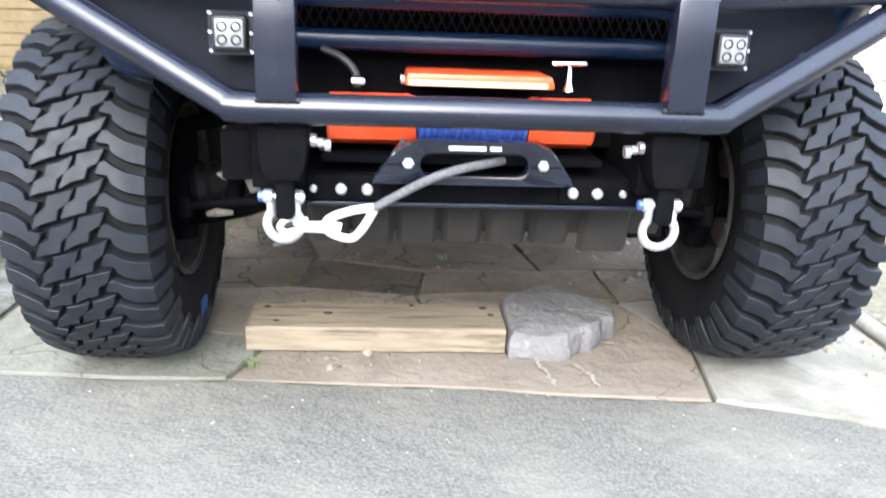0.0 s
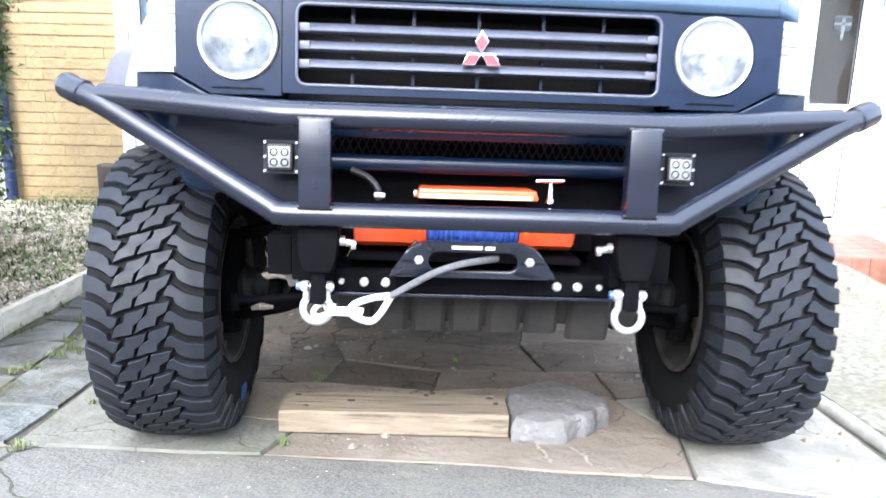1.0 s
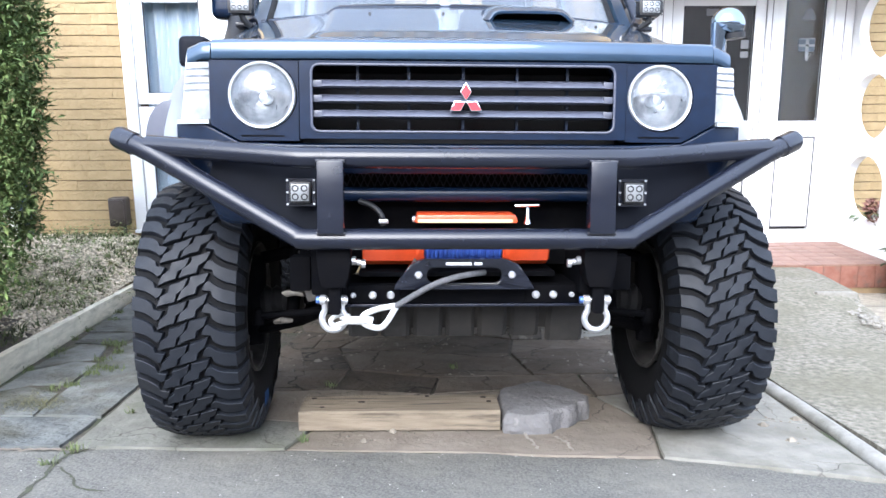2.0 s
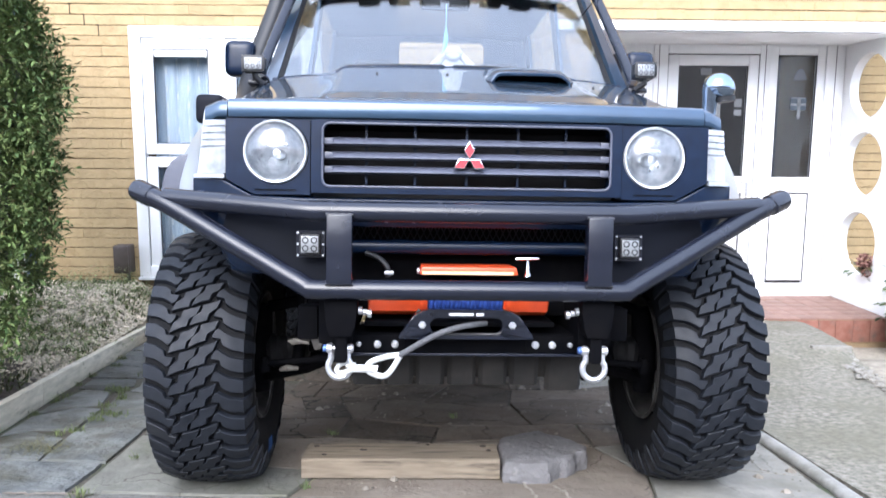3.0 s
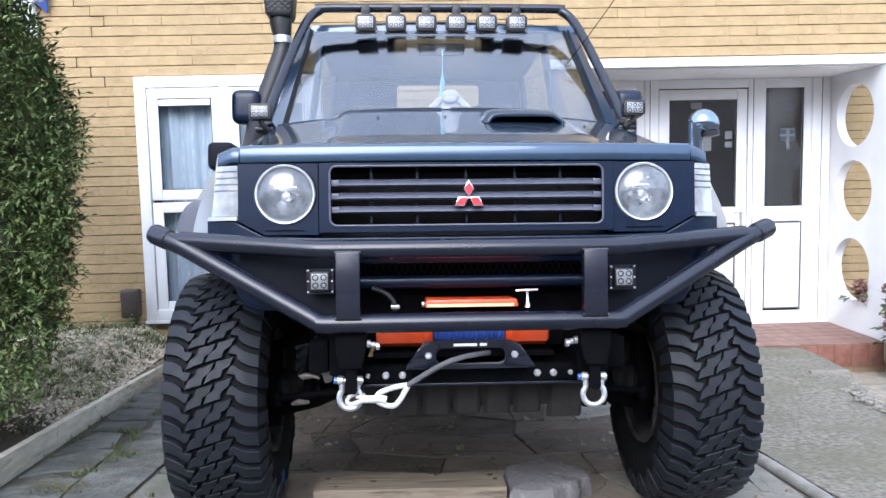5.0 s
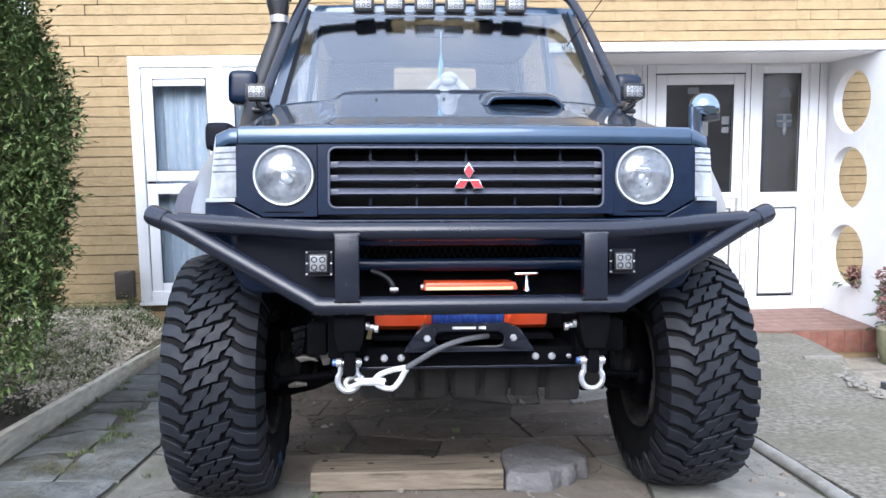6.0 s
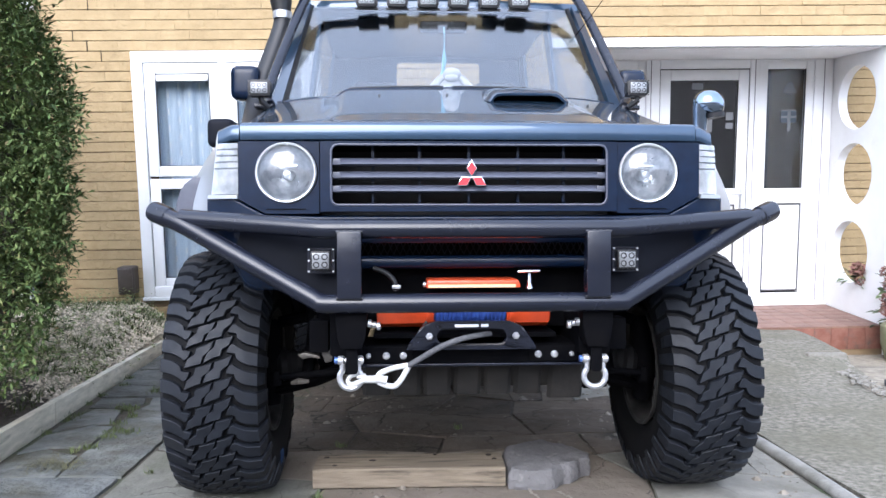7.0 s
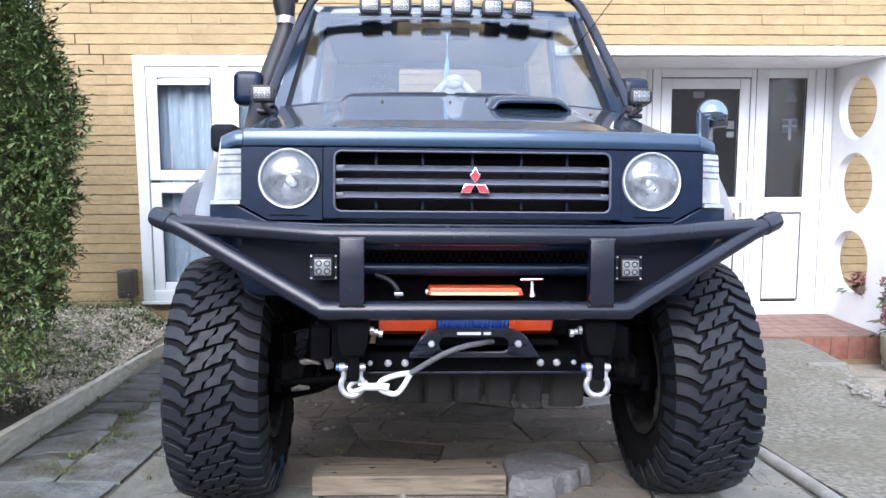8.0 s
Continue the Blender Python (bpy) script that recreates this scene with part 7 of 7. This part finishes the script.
base_h = Vector(ORIGIN["hedge"])
for _ in range(27000):
    # a sprig: a few leaves along a short twig
    face = rh.random()
    if face < 0.53:
        y, z = rh.uniform(2.25, 4.6), rh.uniform(0.02, 2.56)
        x = hedge_edge(z, y) - abs(rh.gauss(0, 0.07)) + 0.01
        outd = Vector((1.0, -0.35 + rh.gauss(0, 0.5), 0.25 + rh.gauss(0, 0.55))).normalized()
    elif face < 0.83:
        z = rh.uniform(0.02, 2.56)
        x = hedge_edge(z, 2.25) + 0.02 - DEPTH * rh.random() ** 1.2
        y = 2.25 - abs(rh.gauss(0, 0.07))
        outd = Vector((0.2 + rh.gauss(0, 0.5), -1.0, 0.25 + rh.gauss(0, 0.5))).normalized()
    elif face < 0.92:
        y = rh.uniform(2.25, 4.6)
        z = 2.5 + rh.gauss(0.02, 0.04)
        x = hedge_edge(2.5, y) - rh.uniform(0, DEPTH)
        outd = Vector((rh.gauss(0, 0.5), rh.gauss(0, 0.5), 1.0)).normalized()
    else:
        y, z = rh.uniform(2.25, 4.6), rh.uniform(0.02, 2.56)
        x = hedge_back(z, y) + abs(rh.gauss(0, 0.06))
        outd = Vector((-1.0, rh.gauss(0, 0.5), 0.25 + rh.gauss(0, 0.5))).normalized()
    # leaves thinned and set back low down, so the dark core reads as shade
    low = max(0.0, 1.0 - z)
    gap = noise.noise((x * 5.5, y * 5.5, z * 5.5)) + 0.6 * noise.noise((x * 12, y * 12, z * 12))
    if rh.random() < 0.66 * min(1.0, low) or (gap < -0.12 + 0.38 * min(1.0, low) and rh.random() < 0.82):
        continue
    if face < 0.53:
        x -= 0.1 * low * rh.random()
    elif face < 0.83:
        y += 0.1 * low * rh.random()
    p = Vector((x, y, z)) - base_h
    n_leaf = rh.randint(5, 8)
    span = rh.uniform(0.04, 0.12)
    for q in range(n_leaf):
        d = (outd + Vector((rh.gauss(0, 0.6), rh.gauss(0, 0.6), rh.gauss(0, 0.5)))).normalized()
        leaf_into(p + outd * span * q / n_leaf, d, rh.uniform(0.02, 0.046), rh.uniform(0.0038, 0.007), Vector((rh.gauss(0, 0.4), rh.gauss(0, 0.4), 1)))
me = bpy.data.meshes.new("leaves")
me.from_pydata(verts, [], faces)
me.materials.append(M_LEAF)
ob = new("leaves", me)
ob.parent = HEDGE
tagged(ob, "small pointed green leaves", kind="stuff")

# ---- gravel, weeds and moss ----
def scatter_mesh(name, mat, label, build):
    v_, f_ = [], []
    build(v_, f_)
    m_ = bpy.data.meshes.new(name)
    m_.from_pydata(v_, [], f_)
    m_.materials.append(mat)
    o_ = new(name, m_)
    o_.matrix_world = DRIVE
    return tagged(o_, label, kind="stuff")


def pebbles(v_, f_):
    r = random.Random(8)
    for _ in range(17000):
        y = r.uniform(2.6, 5.72)
        x = board_x(y) - 0.05 - r.random() ** 1.3 * 1.3
        if y < 3.0 + 1.2 * r.random() + 0.3 * noise.noise((x * 2, y * 2, 0)):
            continue
        s = r.uniform(0.007, 0.02)
        k = len(v_)
        z = bed_z(x, y) + 0.005 + r.uniform(-0.004, 0.012)
        for q in ((1, 0, 0), (0.3, 0.9, 0.1), (-0.8, 0.5, 0), (-0.7, -0.6, 0.05), (0.4, -0.9, 0), (0, 0, 0.7)):
            v_.append((x + s * q[0] * r.uniform(0.7, 1.2), y + s * q[1] * r.uniform(0.7, 1.2), z + s * q[2]))
        f_.extend(((k, k + 1, k + 5), (k + 1, k + 2, k + 5), (k + 2, k + 3, k + 5), (k + 3, k + 4, k + 5), (k + 4, k, k + 5)))


M_PEBBLE = material("garden_pebbles", (0.37, 0.315, 0.225), 0.85, 0.0, (0.58, 0.5, 0.38), 20, island=True, vary=0.45)
scatter_mesh("garden_gravel", M_PEBBLE, "pale loose gravel in the garden bed", pebbles)


def blades(places, n, h0, h1, seed, spread=0.05, lean=1.0, wide=1.0):
    def build(v_, f_):
        r = random.Random(seed)
        for (x, y, z, rad) in places:
            for _ in range(int(n * rad / spread)):
                px, py = x + r.gauss(0, rad * 0.5), y + r.gauss(0, rad * 0.5)
                pz = bed_z(px, py) if z is None else z
                h, a, w = r.uniform(h0, h1), r.uniform(0, 6.28), r.uniform(0.0015, 0.004) * wide
                b = r.uniform(0.3, 1.1) * h * lean
                k = len(v_)
                c, s = math.cos(a), math.sin(a)
                v_.extend(((px - w * s, py + w * c, pz), (px + w * s, py - w * c, pz), (px + 0.35 * b * c - w * s, py + 0.35 * b * s + w * c, pz + 0.6 * h), (px + 0.35 * b * c + w * s, py + 0.35 * b * s - w * c, pz + 0.6 * h), (px + b * c, py + b * s, pz + h * 0.9)))
                f_.extend(((k, k + 1, k + 3, k + 2), (k + 2, k + 3, k + 4)))
    return build


rw = random.Random(17)
M_GRASS = material("weed_grass", (0.055, 0.08, 0.026), 0.75, 0.0, (0.12, 0.14, 0.05), 6, island=True, vary=0.4)
M_STRAW = material("dry_straw", (0.11, 0.098, 0.05), 0.8, 0.0, (0.07, 0.075, 0.032), 9, island=True, vary=0.35)
bed = [(board_x(y) - 0.08 - rw.uniform(0, 0.9), y, None, rw.uniform(0.03, 0.09)) for y in [rw.uniform(3.6, 5.6) for _ in range(26)]]
bed += [(board_x(y) - rw.uniform(0.05, 0.3), y, None, rw.uniform(0.03, 0.1)) for y in [rw.uniform(2.6, 5.5) for _ in range(18)]]
bed += [(x, 5.66 - 0.3 * rw.random(), None, 0.14) for x in (-3.3, -3.2, -3.1, -3.0, -2.9, -2.8, -2.7, -2.6, -2.45, -2.3, -2.15)]
scatter_mesh("garden_weeds", M_GRASS, "green weeds and grass growing through the gravel", blades(bed, 20, 0.02, 0.075, 3, 0.05, 1.4))


def sprouts(places):
    """Low leafy weeds: a few short stems, each set with small broad leaves."""
    def build(v_, f_):
        r = random.Random(12)
        for x, y, rad, n, h in places:
            for _ in range(n):
                px, py = x + r.gauss(0, rad), y + r.gauss(0, rad)
                top = Vector((r.gauss(0, 0.3), r.gauss(0, 0.3), 1.0)) * h * r.uniform(0.4, 1.0)
                foot = Vector((px, py, bed_z(px, py)))
                for q in range(7):
                    at = foot + top * (0.1 + 0.9 * q / 6)
                    a, ln = r.uniform(0, 6.28), r.uniform(0.012, 0.03)
                    d = Vector((math.cos(a), math.sin(a), r.uniform(-0.2, 0.7))).normalized()
                    side = d.cross(Vector((0, 0, 1))).normalized() * ln * r.uniform(0.2, 0.34)
                    k = len(v_)
                    v_.extend((tuple(at), tuple(at + d * ln * 0.5 + side), tuple(at + d * ln), tuple(at + d * ln * 0.5 - side)))
                    f_.append((k, k + 1, k + 2, k + 3))
    return build


M_WEED = material("leafy_weed", (0.13, 0.165, 0.06), 0.75, 0.0, (0.26, 0.29, 0.12), 8, island=True, vary=0.4)
leafy = [(-3.0 + 0.16 * k, 5.6 - 0.12 * rw.random(), 0.06, 26, 0.16 if k < 4 else 0.09) for k in range(6)]
leafy += [(-2.5, 5.5, 0.08, 30, 0.1), (-2.35, 5.35, 0.08, 26, 0.08), (-2.55, 5.15, 0.1, 26, 0.06), (-2.3, 4.9, 0.07, 18, 0.06), (-2.7, 4.9, 0.1, 20, 0.05), (-2.2, 4.3, 0.05, 14, 0.06), (-2.12, 3.9, 0.05, 16, 0.07), (-2.08, 3.55, 0.05, 12, 0.07)]
leafy += [(board_x(y) - 0.1 - rw.uniform(0, 0.75), y, rw.uniform(0.05, 0.12), 16, rw.uniform(0.03, 0.06)) for y in [rw.uniform(3.6, 5.55) for _ in range(56)]]
scatter_mesh("leafy_weeds", M_WEED, "low leafy weeds at the foot of the wall", sprouts(leafy))
moss = [(board_x(y) + 0.03 + rw.uniform(0, 0.05), y, -0.004, rw.uniform(0.02, 0.045)) for y in (2.7, 2.95, 3.05, 3.3, 3.5, 3.8, 4.0)] + [(-1.57, 2.62, 0, 0.05), (-1.56, 2.72, 0, 0.06), (-1.50, 2.68, 0, 0.04), (-1.62, 2.40, 0, 0.025), (-1.575, 2.44, 0, 0.03)] + [(-1.62, 2.86, 0.0, 0.04), (-1.60, 3.0, 0.0, 0.03), (-1.67, 3.16, 0, 0.06), (-1.70, 3.18, 0, 0.05), (-1.68, 3.6, 0, 0.05), (-1.24, 1.72, -0.002, 0.03), (-1.27, 1.62, -0.002, 0.02), (-0.50, 2.42, 0.0, 0.025), (-0.52, 1.80, 0, 0.02), (-1.2, 2.1, 0, 0.015), (0.02, 2.7, 0, 0.02)]
scatter_mesh("joint_weeds", M_GRASS, "small weeds growing in the paving joints", blades(moss, 75, 0.006, 0.034, 4, wide=0.6))
scatter_mesh("dry_grass", M_STRAW, "dry grass tuft lying on the paving", blades([(-1.60, 2.20, 0.0, 0.09), (-1.66, 2.24, 0, 0.08), (-1.55, 2.19, 0, 0.06)], 50, 0.005, 0.02, 6, 0.04, 4.0, 0.4))


def bits(v_, f_):
    r = random.Random(31)
    for _ in range(420):
        x, y = r.uniform(-1.8, 2.2), r.uniform(0.3, 1.75)
        s = r.uniform(0.0012, 0.0035) if r.random() < 0.985 else 0.007
        k = len(v_)
        for q in ((1, 0, 0), (0.1, 0.9, 0), (-0.9, 0.2, 0), (0, -0.8, 0), (0, 0, 0.6)):
            v_.append((x + s * q[0], y + s * q[1] * r.uniform(0.6, 1), -0.002 + s * q[2]))
        f_.extend(((k, k + 1, k + 4), (k + 1, k + 2, k + 4), (k + 2, k + 3, k + 4), (k + 3, k, k + 4)))


scatter_mesh("grit", material("pale_grit", (0.34, 0.33, 0.3), 0.8, island=True, vary=0.4), "pale grit lying on the tarmac", bits)

def crumbs(v_, f_):
    """Broken bits of stone and dirt on the paving, thickest along the joints near the middle."""
    r = random.Random(77)
    for _ in range(1500):
        x, y = r.uniform(-1.0, 1.25), 1.75 + 2.2 * r.random() ** 1.3
        if noise.noise((x * 3, y * 3, 6)) < 0.05:
            continue
        s = r.uniform(0.003, 0.009) if r.random() < 0.9 else r.uniform(0.012, 0.024)
        k = len(v_)
        for q in ((1, 0, 0), (0.3, 0.9, 0), (-0.8, 0.5, 0), (-0.7, -0.6, 0), (0.4, -0.9, 0), (0.3, 0.1, 0.6), (-0.3, -0.1, 0.55)):
            v_.append((x + s * q[0] * r.uniform(0.7, 1.2), y + s * q[1] * r.uniform(0.7, 1.2), 0.001 + s * q[2]))
        f_.extend(((k, k + 1, k + 5), (k + 1, k + 2, k + 6, k + 5), (k + 2, k + 3, k + 6), (k + 3, k + 4, k + 6), (k + 4, k + 5, k + 6), (k + 4, k, k + 5)))


scatter_mesh("crumbled_stone", material("stone_crumbs", (0.1, 0.085, 0.066), 0.95, 0.0, (0.17, 0.15, 0.12), 20, island=True, vary=0.4), "crumbled stone and dirt on the paving", crumbs)

# ---- bricks of the house, last ----
COURSE, LENGTH = 0.0818, 0.2358
rb = random.Random(2)
shapes = []
for s in range(6):
    o = box(-LENGTH / 2 - 0.0012, LENGTH / 2 + 0.0012, 0, 0.03, -COURSE / 2 + 0.0034, COURSE / 2 - 0.0034, 0.0016, seg=1)
    for v in o.verts:
        v.co.z += 0.0032 * noise.noise((v.co.x * 12, s * 7.0, v.co.z * 30))
        v.co.y += 0.0016 * noise.noise((v.co.x * 9, v.co.z * 20, s * 3.0))
    shapes.append(finish(o, "brick", M_BRICK))


def lay_bricks(wall_ob, x0, x1, z0, z1, y, holes=(), limit=300, pick=lambda x, z: True):
    """Bricks in running bond, cut where they meet an opening: the near ones as parts, the rest joined."""
    count = 0
    v_, f_ = [], []
    j = 0
    z = z0
    while z + COURSE <= z1:
        x = x0 + (LENGTH / 2 if j % 2 else 0)
        cz = z + COURSE / 2
        while x < x1:
            a, b = x - LENGTH / 2, x + LENGTH / 2
            for hx0, hx1, hz0, hz1 in holes:
                if hz0 < cz < hz1 and b > hx0 and a < hx1:
                    if a < hx0:
                        b = min(b, hx0)
                    elif b > hx1:
                        a = max(a, hx1)
                    else:
                        a = b
            k_ = (b - a) / LENGTH
            if k_ > 0.08:
                cx = (a + b) / 2
                sh = shapes[rb.randrange(6)]
                dy = rb.uniform(-0.001, 0.001) if rb.random() < 0.8 else rb.uniform(-0.004, 0.004)
                k_ *= 0.978 if rb.random() < 0.16 else (0.989 if rb.random() < 0.4 else 1.0)
                tip = rb.uniform(-0.004, 0.004)
                dz = 0.0035 * noise.noise((cx * 1.3, cz * 12.0, 3.3))
                if count < limit and pick(cx, cz):
                    o = new("brick", sh)
                    o.parent = wall_ob
                    o.location = (cx, y + dy, cz + dz)
                    o.rotation_euler = (0, tip, 0)
                    o.scale = (k_, 1, 1)
                    count += 1
                else:
                    k = len(v_)
                    for q in sh.vertices:
                        v_.append((q.co.x * k_ + cx, q.co.y + y + dy, q.co.z + cz + dz - tip * q.co.x))
                    for p in sh.polygons:
                        f_.append([k + i for i in p.vertices])
            x += LENGTH
        z += COURSE
        j += 1
    if f_:
        m_ = bpy.data.meshes.new("brickwork")
        m_.from_pydata(v_, [], f_)
        m_.materials.append(M_BRICK_JOINED)
        o_ = new("brickwork", m_)
        o_.parent = wall_ob
        tagged(o_, kind="stuff")


M_BRICK_JOINED = material("yellow_painted_brick_far", (0.325, 0.235, 0.118), 0.85, 0.0, (0.40, 0.295, 0.155), 7, mix=(0.3, 0.7), spots=(0.275, 0.2, 0.1), spot_scale=16, spot_range=(0.58, 0.78), bump=0.01, bump_scale=40, swell=0.025, vary=0.035, island=True)
OPENINGS = ((WIN[0] - 0.004, WIN[1] + 0.004, WIN[2] - 0.05, WIN[3] - 0.03), (PORCH[0] - 0.3, 20, -2, 2.125))
lay_bricks(WALL_N, -4.6, 4.0, -0.5366, 3.4, WY, OPENINGS, 300, lambda x, z: (x < -2.4 and -3.6 < x and 0 < z < 2.9) or (-2.4 < x < 0 and 2.0 < z < 2.65) or (x > 0.9 and 2.1 < z < 2.6))
lay_bricks(WALL_P, 3.95, 6.4, -0.4, 3.4, DY + 0.105, limit=200, pick=lambda x, z: x < 5.0 and z < 2.2)

# stepped cracks along the joints by the hedge
M_CRACK = material("open_joint", (0.055, 0.04, 0.025), 0.95)
bm = bmesh.new()
for line in (((-2.995, 2.735), (-2.947, 2.735), (-2.944, 2.653), (-2.817, 2.653), (-2.817, 2.572), (-2.71, 2.572), (-2.708, 2.49), (-2.813, 2.49), (-2.815, 2.408)),
             ((-2.965, 2.245), (-2.952, 2.245), (-2.95, 2.163)), ((-2.86, 2.163), (-2.842, 2.163), (-2.838, 2.082)), ((-2.75, 2.082), (-2.732, 2.082), (-2.73, 2.0))):
    for (xa, za), (xb, zb) in zip(line, line[1:]):
        w = rb.uniform(0.001, 0.002)
        box(min(xa, xb) - w, max(xa, xb) + w, WY - 0.006, WY + 0.01, min(za, zb) - w, max(za, zb) + w, bm=bm)
o_ = new("joint_crack", finish(bm, "joint_crack", M_CRACK))
o_.parent = WALL_N
